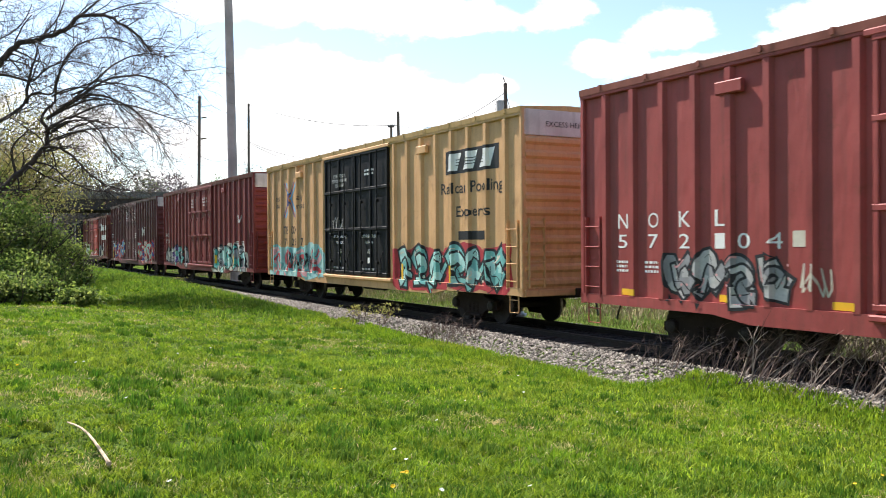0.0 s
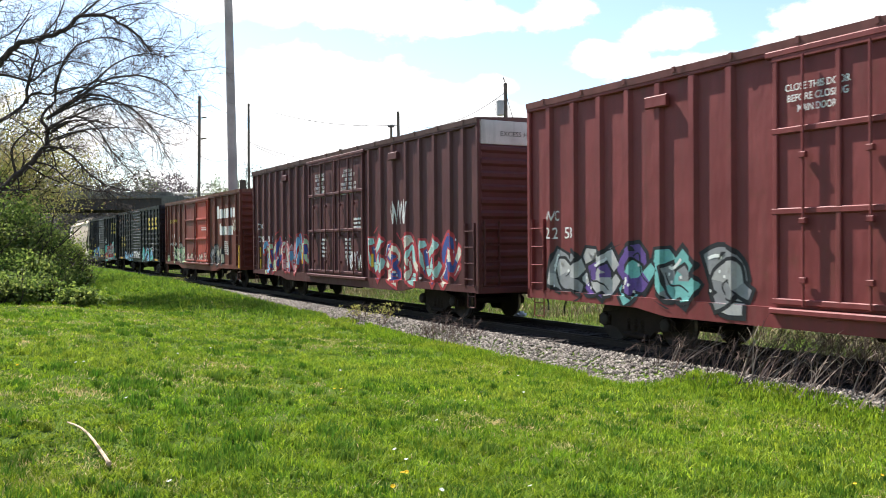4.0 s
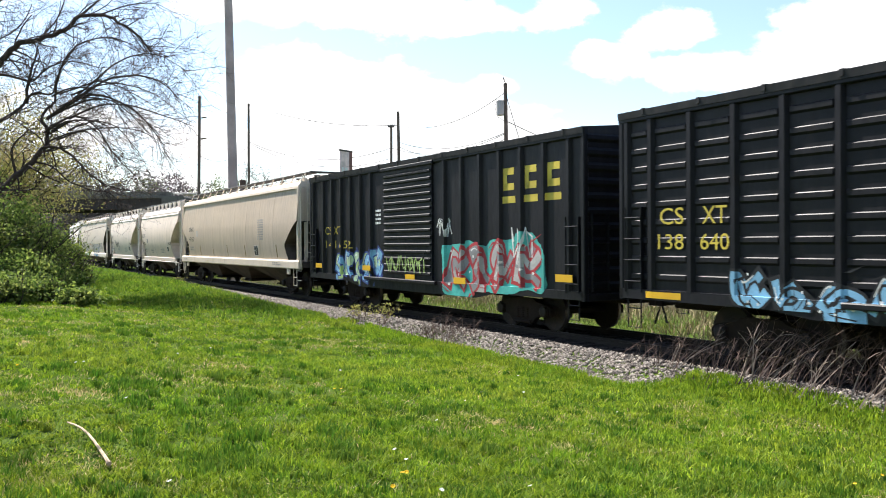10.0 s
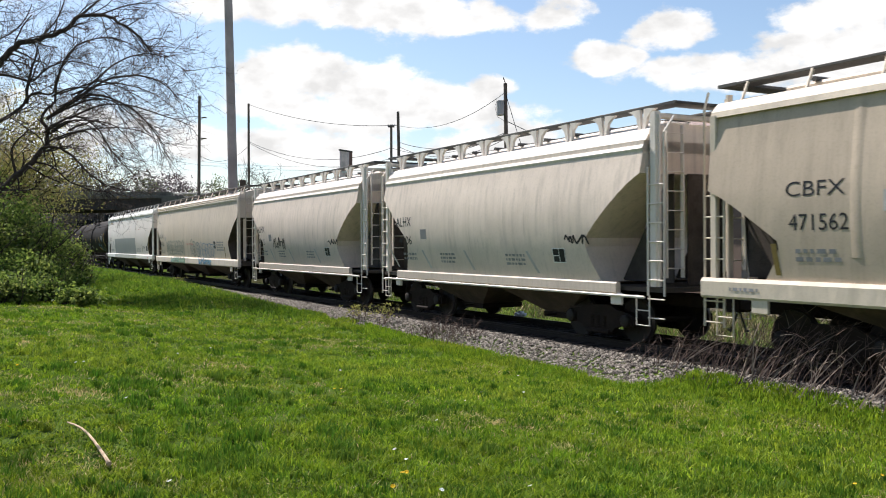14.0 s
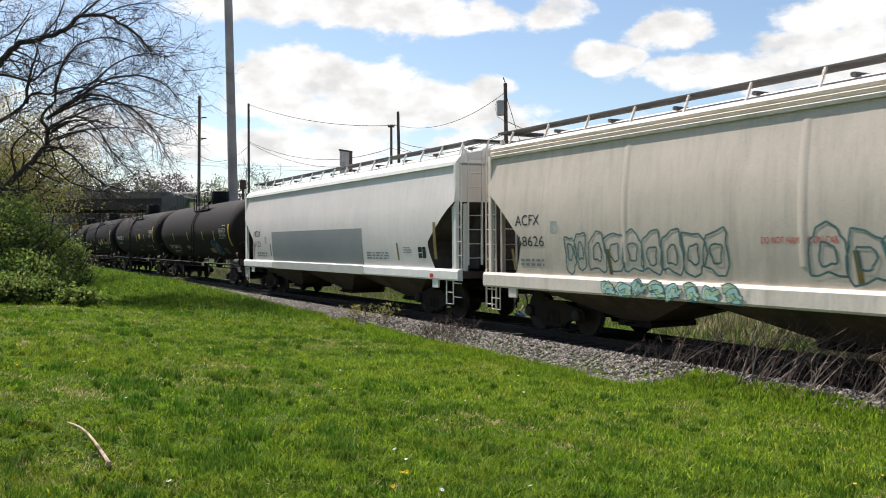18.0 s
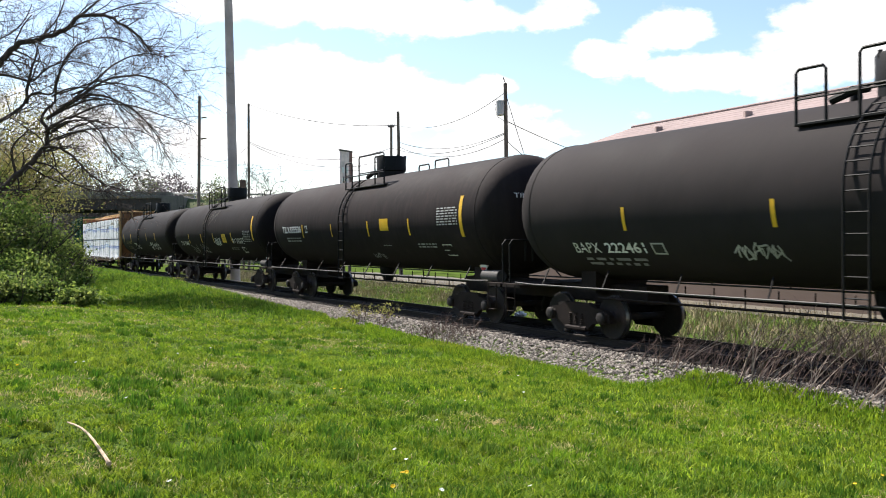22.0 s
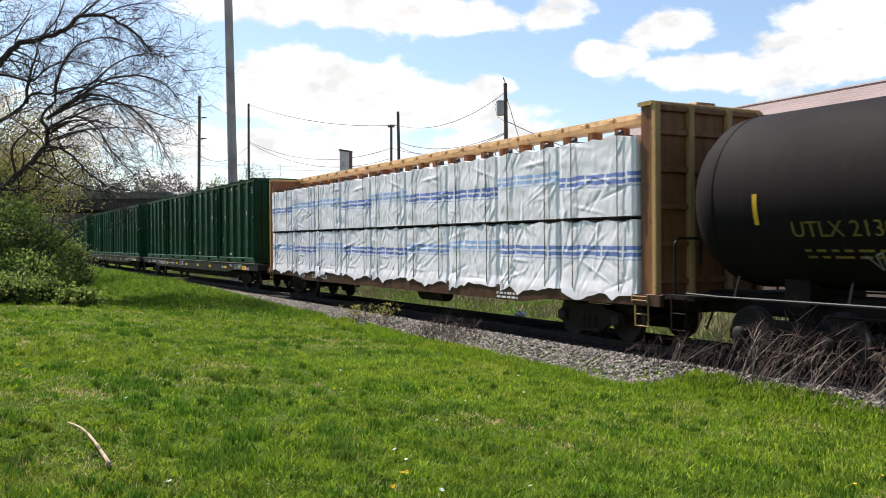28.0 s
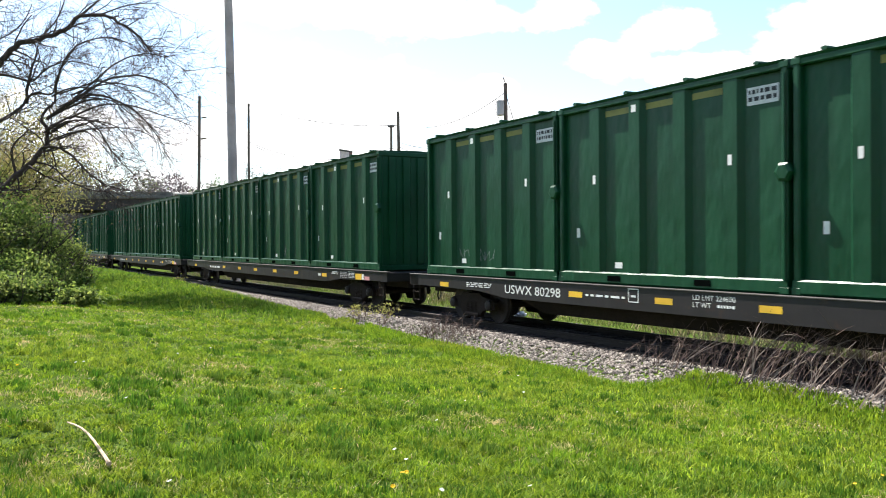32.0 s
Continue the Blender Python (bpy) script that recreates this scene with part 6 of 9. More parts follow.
    dark = M["bay"]
    for i in range(bays):
        x = -room / 2 + room * (i + 0.5) / bays
        w = room / bays * 0.5
        hw0, hw1, zb = spec["w0"] - 0.08, 0.38, 0.42
        sh = Shape()
        sh.rings([[(x - w, -hw0, sb + 0.03), (x + w, -hw0, sb + 0.03), (x + w, hw0, sb + 0.03), (x - w, hw0, sb + 0.03)], [(x - 0.42, -hw1 - 0.2, zb), (x + 0.42, -hw1 - 0.2, zb), (x + 0.42, hw1 + 0.2, zb), (x - 0.42, hw1 + 0.2, zb)]])
        by = part("discharge_bay", sh, dark, car, "dusty funnel shaped discharge bay")
        part("outlet_gate", Shape().cbox(x - 0.5, x + 0.5, -0.62, 0.62, 0.30, 0.43, 0.03), M["underframe"], by)
        part("gate_crank", Shape().tube([(x, -0.9, 0.38), (x, 0.9, 0.38)], 0.025, 6), M["underframe"], by)
    part("centre_sill", Shape().cbox(-half + 0.15, half - 0.15, -0.25, 0.25, 0.75, 1.0, 0.03), M["underframe"], car)
    part("brake_cylinder", Shape().tube([(half - 1.0, 0.35, st + 0.3), (half - 0.55, 0.35, st + 0.3)], 0.16, 10), M["underframe"], car, smooth=40)
    for x in (-half + 2.3, half - 2.3):
        add_truck(car, x)
    ends_gear(car, half, 0.3)
    pts = [(-half + 0.1, -0.2 + 0.24 * math.cos(a), st + 1.1 + 0.24 * math.sin(a)) for a in np.arange(0, 6.6, 0.4)]
    part("brake_wheel", Shape().tube(pts, 0.016, 5), M["underframe"], car)
    return car, (lambda z: -width(z)), half


def side_marks(car, side, xs, z, h=0.42, material="yellow_grime", shear=0.06):
    for x in xs:
        patch(car, "reflector", x, x + 0.10, z, z + h, side, material, "grimy yellow reflective strip", 0.004, 3, -shear)


def build_hoppers():
    M["bay"] = mat("dusty brown underbody", (0.075, 0.052, 0.040), 0.9, var=0.4, second=(0.15, 0.11, 0.085))
    M["yellow_grime"] = mat("grimy yellow tape", (0.20, 0.14, 0.035), 0.6, var=0.3)
    grate = M["grating"]
    cream = paint("dull cream grey hopper paint", (0.51, 0.415, 0.325), 0.12, 0.2, (0.14, 0.11, 0.085), rust=0.05, dent=0.012)
    cream_t = paint("pale cream trim paint", (0.64, 0.55, 0.45), 0.1, 0.15, (0.18, 0.15, 0.12), rust=0.05)
    base = dict(sill0=1.08, sill1=1.42, eave=4.2, kink=2.9, w0=1.48, w1=1.42, bulge=0.12, low=1.75, top=0.28)
    car, side, half = hopper("long dull cream covered hopper with a roof walkway", 41.6, 19.5, dict(base, seams=9, stanchions=15), cream, cream_t, grate, 3, "plain")
    write(car, "CBFX", -7.85, -6.8, 2.72, 2.95, side, "ink"), write(car, "471562", -7.8, -6.75, 2.2, 2.45, side, "ink")
    patch(car, "plate_mark", -6.2, -5.9, 2.45, 2.75, side, "silver")
    bars(car, -7.7, -6.9, 1.7, 1.95, 2, side, "mid_grey", 41), bars(car, 4.6, 5.4, 2.2, 3.1, 9, side, "mid_grey", 42), bars(car, -9.0, -8.4, 1.2, 1.3, 1, lambda z: -1.565, "mid_grey", 43), bars(car, 6.6, 7.6, 1.2, 1.32, 2, lambda z: -1.565, "mid_grey", 44)
    consolidated(car, 4.0, 1.55, side, 0.55, 0.42)
    side_marks(car, side, (-8.1, -5.5, -2.9, -0.3, 2.6, 7.0), 1.5, 0.5, "yellow_grime")

    pale = paint("soft white hopper paint", (0.68, 0.58, 0.50), 0.1, 0.30, (0.17, 0.155, 0.14), rust=0.06, dent=0.012, low_tone=0.35)
    pale_t = paint("soft white roof paint", (0.75, 0.68, 0.62), 0.08, 0.2, (0.2, 0.18, 0.16), rust=0.04)
    rb = dict(sill0=1.02, sill1=1.25, eave=3.98, kink=3.35, w0=1.33, w1=1.36, bulge=0.20, low=2.2, top=0.55, walk=0.60, stanchions=10)
    for mid, num, seed in ((24.6, "4006", 1), (11.1, "4015", 2)):
        car, side, half = hopper("short rounded white covered hopper with tubular ladders", mid, 12.5, rb, pale, pale_t, grate, 2, "round")
        write(car, "ALHX", -4.7, -3.75, 2.52, 2.78, side, "ink"), write(car, num, -4.55, -3.75, 2.0, 2.24, side, "ink")
        patch(car, "plate_mark", -3.2, -2.85, 2.15, 2.42, side, "mid_grey")
        bars(car, -4.4, -3.6, 1.55, 1.8, 2, side, "mid_grey", 45 + seed), bars(car, -2.2, -1.4, 1.5, 1.8, 3, side, "mid_grey", 47 + seed), bars(car, 1.0, 1.8, 1.5, 1.8, 3, side, "mid_grey", 49 + seed)
        consolidated(car, 2.9, 1.6, side, 0.45, 0.32)
        side_marks(car, side, (-4.9, -2.9, -0.6, 2.2), 1.35, 0.5, "silver", 0.35)
        scribble(car, 3.4, 4.2, 2.0, 2.2, side, 80 + seed, "ink", 0.05, "black scuff mark")
        if seed == 2:
            scribble(car, -2.6, -1.2, 1.8, 2.3, side, 90, "ink", 0.05, "black sprayed letters")

    warm = paint("warm white hopper paint", (0.60, 0.515, 0.435), 0.1, 0.22, (0.19, 0.165, 0.14), rust=0.05, dent=0.012)
    warm_t = paint("warm white trim paint", (0.73, 0.64, 0.56), 0.08, 0.2, (0.2, 0.18, 0.15), rust=0.04)
    car, side, half = hopper("long warm white covered hopper with blue line graffiti", -5.85, 18.8, dict(base, sill0=0.98, sill1=1.33, kink=3.25, eave=4.15, seams=4, walk=0.50, stanchions=13), warm, warm_t, grate, 3, "ribbed")
    write(car, "ACFX", -7.85, -6.9, 2.42, 2.66, side, "ink"), write(car, "68626", -7.8, -6.75, 1.95, 2.18, side, "ink")
    patch(car, "plate_mark", -6.5, -6.25, 2.25, 2.5, side, "silver")
    write(car, "DO NOT HAMMER ON CAR", -0.8, 0.62, 2.0, 2.11, side, "red_mark"), bars(car, -7.7, -6.8, 1.5, 1.7, 2, side, "mid_grey", 53), bars(car, 5.6, 6.8, 1.7, 2.2, 4, side, "mid_grey", 54)
    for a, b, seed in ((-6.0, -5.3, 91), (-5.2, -1.5, 92), (0.1, 2.0, 93)):
        graffiti_lines(car, a, b, 1.45, 2.2, side, seed, "teal_line")
    graffiti_lines(car, 1.6, 5.0, 1.15, 2.1, side, 94, "blue_line")
    graffiti(car, -4.8, -1.2, 1.0, 1.3, 8, [M["pale_teal"], M["mint"]], M["teal_line"], M["white"], lambda z: -1.565, 95, "pale teal sprayed band")
    graffiti(car, 1.9, 4.6, 1.0, 1.3, 6, [M["sky_blue"], M["silver"]], M["blue_line"], M["white"], lambda z: -1.565, 96, "pale blue sprayed band")
    consolidated(car, 5.0, 1.8, side, 0.4, 0.4)
    side_marks(car, side, (-8.0, -4.6, 0.9, 7.0), 1.4, 0.5)

    white = paint("clean white hopper paint", (0.71, 0.655, 0.62), 0.08, 0.10, (0.25, 0.24, 0.22), rust=0.03, dent=0.01)
    white_t = paint("clean white trim paint", (0.80, 0.78, 0.74), 0.06, 0.1, (0.3, 0.28, 0.25), rust=0.03)
    nspec = dict(base, sill0=1.06, sill1=1.36, kink=3.1, eave=4.12, walk=0.50, stanchions=17)
    car, side, half = hopper("clean white covered hopper with a grey painted-out block", -25.95, 19.3, nspec, white, white_t, grate, 3, "plain")
    grey = mat("grey block paint", (0.27, 0.28, 0.28), 0.55, var=0.06, scale=0.4)
    patch(car, "grey_block", -5.55, 3.5, 1.37, 2.52, side, grey, "grey painted-out block", 0.005, 8)
    patch(car, "grey_sill_block", -5.55, 3.6, 1.07, 1.33, lambda z: -1.562, mat("grey sill paint", (0.50, 0.49, 0.45), 0.6, var=0.1), "slightly greyer length of sill")
    write(car, "NCIX", -7.95, -7.05, 2.35, 2.6, side, "ink"), write(car, "1133", -7.85, -7.1, 1.92, 2.15, side, "ink")
    patch(car, "plate_mark", -6.5, -6.25, 2.05, 2.35, side, "silver")
    bars(car, -7.6, -6.2, 1.5, 1.72, 2, side, "mid_grey", 61), bars(car, 3.8, 5.4, 1.55, 1.8, 3, side, "mid_grey", 62), bars(car, 6.4, 6.9, 1.75, 1.95, 3, side, "mid_grey", 63)
    consolidated(car, 7.3, 1.6, side, 0.5, 0.36)
    side_marks(car, side, (-5.8, 0.6, 6.0), 1.55, 0.5, "yellow_grime")
    patch(car, "reflector", 8.25, 8.4, 1.6, 2.6, side, "yellow_grime", "", 0.006, 4)
    patch(car, "reflector", 8.05, 8.25, 1.12, 1.22, lambda z: -1.565, "red_mark", "red reflector")


def graffiti_lines(car, x0, x1, z0, z1, side, seed, material):
    """Outline lettering forms only: closed bubbles drawn as thin lines."""
    rng = random.Random(seed)
    sh = Shape()
    n = max(2, int((x1 - x0) / 0.5))
    w = (x1 - x0) / n
    for i in range(n):
        for k in (1.0, 0.45):
            pts = blob(rng, x0 + w * (i + 0.5), (z0 + z1) / 2 + rng.uniform(-0.05, 0.05), w * 1.05 * k, (z1 - z0) * k, 16, 0.14)
            m = len(pts)
            for j in range(m):
                (xa, za), (xb, zb) = pts[j], pts[(j + 1) % m]
                d = Vector((xb - xa, zb - za))
                if d.length < 1e-4:
                    continue
                q = Vector((-d.y, d.x)).normalized() * 0.018
                sh.add([(a, side(b) - 0.006, b) for a, b in ((xa - q.x, za - q.y), (xb - q.x, zb - q.y), (xb + q.x, zb + q.y), (xa + q.x, za + q.y))], [(0, 1, 2, 3)])
    part("graffiti_tag", sh, M[material], car, "thin outline graffiti", kind="stuff")


M["teal_line"] = mat("dark teal spray line", (0.08, 0.17, 0.17), 0.6, var=0.2)
M["blue_line"] = mat("blue spray line", (0.10, 0.22, 0.36), 0.6, var=0.2)
build_hoppers()


# ---- tank cars ----
def tank_car(label, middle, length, colour, spec):
    half = length / 2
    car = new_car("tank_car", label, middle, half - 2.0)
    R, zc = 1.53, 2.76
    n = 44

    def side(z):
        return -math.sqrt(max(0.02, R * R - (z - zc) ** 2))

    xs = [(-half, 0.02), (-half + 0.02, 0.45), (-half + 0.09, 0.85), (-half + 0.2, 1.13), (-half + 0.38, 1.36), (-half + 0.6, 1.49), (-half + 0.85, R)]
    prof = xs + [(x, R) for x in np.linspace(-half + 2.5, half - 2.5, 8)] + [(-x, r) for x, r in xs[::-1]]
    sh = Shape().rings([[(x, r * math.cos(6.2832 * k / n), zc + r * math.sin(6.2832 * k / n)) for k in range(n)] for x, r in prof])
    part("tank_shell", sh, colour, car, "dark cylindrical tank with dished ends", smooth=50)
    for x in spec.get("bands", (-half + 0.9, half - 0.9)):
        part("tank_band", Shape().rings([[(x + e, (R + q) * math.cos(6.2832 * k / n), zc + (R + q) * math.sin(6.2832 * k / n)) for k in range(n)] for e, q in ((-0.03, 0.0), (-0.025, 0.010), (0.025, 0.010), (0.03, 0.0))], cap=False), colour, car, smooth=40)
    cx = spec.get("dome", 0.4)
    blk = M["tank_black"]
    # manway housing and valve fittings
    dm = part("manway_housing", Shape().rings([[(cx + 0.52 * r * math.cos(6.2832 * k / 20), 0.49 * r * math.sin(6.2832 * k / 20), z) for k in range(20)] for z, r in ((zc + R - 0.15, 0.92), (zc + R + 0.14, 0.92), (zc + R + 0.16, 1.0), (zc + R + 0.60, 1.0), (zc + R + 0.63, 0.97), (zc + R + 0.65, 0.6))]), blk, car, "dark round manway housing", smooth=40)
    for a in range(6):
        q = 6.2832 * a / 6
        part("housing_bolt", Shape().cbox(cx + 0.49 * math.cos(q) - 0.03, cx + 0.49 * math.cos(q) + 0.03, 0.46 * math.sin(q) - 0.03, 0.46 * math.sin(q) + 0.03, zc + R + 0.55, zc + R + 0.67, 0.01), blk, dm)
    part("relief_valve", Shape().tube([(cx - 0.95, 0, zc + R - 0.05), (cx - 0.95, 0, zc + R + 0.25)], 0.1, 10), blk, car, smooth=40)
    part("fitting_pipe", Shape().tube([(cx - 1.15, -0.35, zc + R + 0.02), (cx - 0.75, -0.35, zc + R + 0.12), (cx - 0.5, -0.3, zc + R + 0.14)], 0.07, 8), blk, car, smooth=40)
    # crash platform with railings on each side
    rc = cx + 0.35
    for sg in (-1, 1):
        y0 = sg * 0.75
        part("platform", Shape().cbox(rc - 1.55, rc + 1.55, min(y0, y0 + sg * 0.42), max(y0, y0 + sg * 0.42), zc + R - 0.44, zc + R - 0.39, 0.01), blk, car, "grating beside the manway")
        zt, zb, yo = zc + R + 0.48, zc + R - 0.42, y0 + sg * 0.4
        for e0, e1, top in ((-1.53, -0.98, -0.03), (-0.40, 1.53, 0.10), (0.85, 1.53, 0.0)) if sg < 0 else ((0.62, 1.53, 0.0), (-0.55, 0.2, -0.08)):
            x0, x1 = rc + e0, rc + e1
            rl = Shape().tube([(x0, yo, zb), (x0, yo, zt + top - 0.06), (x0 + 0.05, yo, zt + top), (x1 - 0.05, yo, zt + top), (x1, yo, zt + top - 0.06), (x1, yo, zb)], 0.026, 6)
            rl.tube([(x0, yo, zt - 0.45), (x1, yo, zt - 0.45)], 0.02, 5)
            part("railing", rl, blk, car, "black tubular railing")
        part("railing", Shape().tube([(rc - 1.53, yo, zt - 0.5), (rc + 1.53, yo, zt - 0.5)], 0.02, 5), blk, car)
        for x in (rc - 1.3, rc + 1.3):
            part("platform_bracket", Shape().tube([(x, y0 + sg * 0.38, zc + R - 0.44), (x, y0 + sg * 0.3, zc + math.sqrt(R * R - (abs(y0) + 0.3) ** 2))], 0.03, 5), blk, car)
        # ladder bowed over the shell
        lx = spec.get("ladder", cx - 0.5)
        pts = []
        for i in range(12):
            a = radians(62 - 62 * i / 8.0) if i <= 8 else 0.0
            if i <= 8:
                pts.append((sg * (R + 0.07) * math.cos(a), zc + (R + 0.07) * math.sin(a)))
            else:
                pts.append((sg * (R + 0.07), zc - (i - 8) * 0.62))
        ld = Shape()
        for e in (lx, lx + 0.42):
            ld.tube([(e, y, z) for y, z in pts], 0.022, 5)
        for i in range(1, 12):
            y, z = pts[i]
            ld.tube([(lx, y, z), (lx + 0.42, y, z)], 0.013, 5)
            if i > 8:
                ld.tube([(lx, y, z + 0.31), (lx + 0.42, y, z + 0.31)], 0.013, 5)
        part("side_ladder", ld, blk, car, "ladder curving up the tank side")
        # handrail pipe along the car, on stanchions
        zp = 1.1
        part("side_handrail", Shape().tube([(-half + 0.3, sg * 1.5, zp + 0.02), (-half + 1.0, sg * 1.52, zp), (half - 1.0, sg * 1.52, zp), (half - 0.3, sg * 1.5, zp + 0.02)], 0.021, 6), M["rail_grey"], car, "grey pipe handrail")
        for i in range(8):
            x = -half + 1.4 + (length - 2.8) * i / 7
            part("handrail_bracket", Shape().tube([(x, sg * 1.52, zp), (x - 0.12, sg * 1.25, zp + 0.35)], 0.018, 5), blk, car)
        for i in range(14):
            x = -half * 0.62 + 1.24 * half * i / 13
            part("hanger", Shape().tube([(x, sg * 0.9, zp - 0.02), (x, sg * 0.9, zp - 0.22)], 0.015, 4), M["underframe"], car)
        part("brake_pipe", Shape().tube([(-half * 0.7, sg * 0.9, 0.86), (half * 0.7, sg * 0.9, 0.86)], 0.025, 5), M["underframe"], car)
    part("bottom_outlet", Shape().rings([[(cx - 0.3 + r * math.cos(6.2832 * k / 12), r * math.sin(6.2832 * k / 12), z) for k in range(12)] for z, r in ((zc - R + 0.1, 0.3), (zc - R - 0.2, 0.26), (zc - R - 0.45, 0.14))]), blk, car, smooth=40)
    # stub sills, bolsters and end platforms
    for sg in (-1, 1):
        x0, x1 = sorted((sg * (half - 3.4), sg * (half + 0.35)))
        part("stub_sill", Shape().cbox(x0, x1, -0.3, 0.3, 0.72, 1.12, 0.03), M["underframe"], car)
        x0, x1 = sorted((sg * (half - 0.5), sg * (half + 0.25)))
        part("end_platform", Shape().cbox(x0, x1, -1.5, 1.5, 1.0, 1.08, 0.02), M["underframe"], car)
        part("saddle", Shape().prism([(-0.72, 0.95), (0.72, 0.95), (0.7, 1.45), (0.4, 1.3), (0, 1.24), (-0.4, 1.3), (-0.7, 1.45)], sg * (half - 2.0) - 0.25, sg * (half - 2.0) + 0.25), M["underframe"], car)
        for ys in (-1, 1):
            x = sg * (half + 0.15)
            part("end_grab", Shape().tube([(x, ys * 1.35, 1.05), (x, ys * 1.35, 2.0), (x, ys * 1.28, 2.1), (x, ys * 0.75, 2.1), (x, ys * 0.7, 2.0), (x, ys * 0.7, 1.6)], 0.024, 6), blk, car)
            stirrup(car, sg * (half - 0.1) - 0.18, ys * 1.5, M["underframe"], 0.45, 1.05)
        add_truck(car, sg * (half - 2.0))
    part("air_reservoir", Shape().tube([(half - 0.9, -1.2, 1.22), (half - 0.15, -1.2, 1.22)], 0.15, 12), M["rail_grey"], car, smooth=40)
    ends_gear(car, half, 0.35)
    BUILT[car] = set(car.children)
    return car, side, half


BUILT = {}


def slide_marks():
    """The painted marks sit a little forward of the tanks' middles."""
    for car, done in BUILT.items():
        for ob in car.children:
            if ob not in done and not ob.get("on_end"):
                ob.location.x += 1.15


def end_text(car, half, body, y0, y1, z0, z1, material="white"):
    """Writing on the dished front end of a tank."""
    flat = text_shape(body, y0, y1, z0, z1, lambda z: 0.0)
    depth, radius = (0.0, 0.02, 0.09, 0.2, 0.38, 0.6, 0.85), (0.02, 0.45, 0.85, 1.13, 1.36, 1.49, 1.53)
    flat.v = [(half - float(np.interp(math.hypot(x, z - 2.76), radius, depth)) + 0.012, x, z) for x, y, z in flat.v]
    part("lettering", flat, M[material], car, kind="stuff")["on_end"] = 1


def yellow_stripes(car, side, xs, z, h, w=0.09):
    for x in xs:
        patch(car, "reflector", x, x + w, z, z + h, side, "yellow", "yellow reflective strip", 0.006, 4)


def hazard(car, x, z, side):
    """A diamond placard in its holder."""
    sh = Shape()
    for m_, r, off in ((0, 0.22, 0.02), (1, 0.19, 0.026)):
        sh.mi = m_
        sh.add([(x - r, side(z) - off, z), (x, side(z) - off, z - r), (x + r, side(z) - off, z), (x, side(z) - off, z + r)], [(0, 1, 2, 3)])
    sh.mi = 0
    sh.add([(x - 0.15, side(z) - 0.03, z - 0.05), (x + 0.15, side(z) - 0.03, z - 0.05), (x + 0.15, side(z) - 0.03, z + 0.05), (x - 0.15, side(z) - 0.03, z + 0.05)], [(0, 1, 2, 3)])
    part("placard", sh, [M["white"], M["red_mark"]], car, "red and white diamond placard")


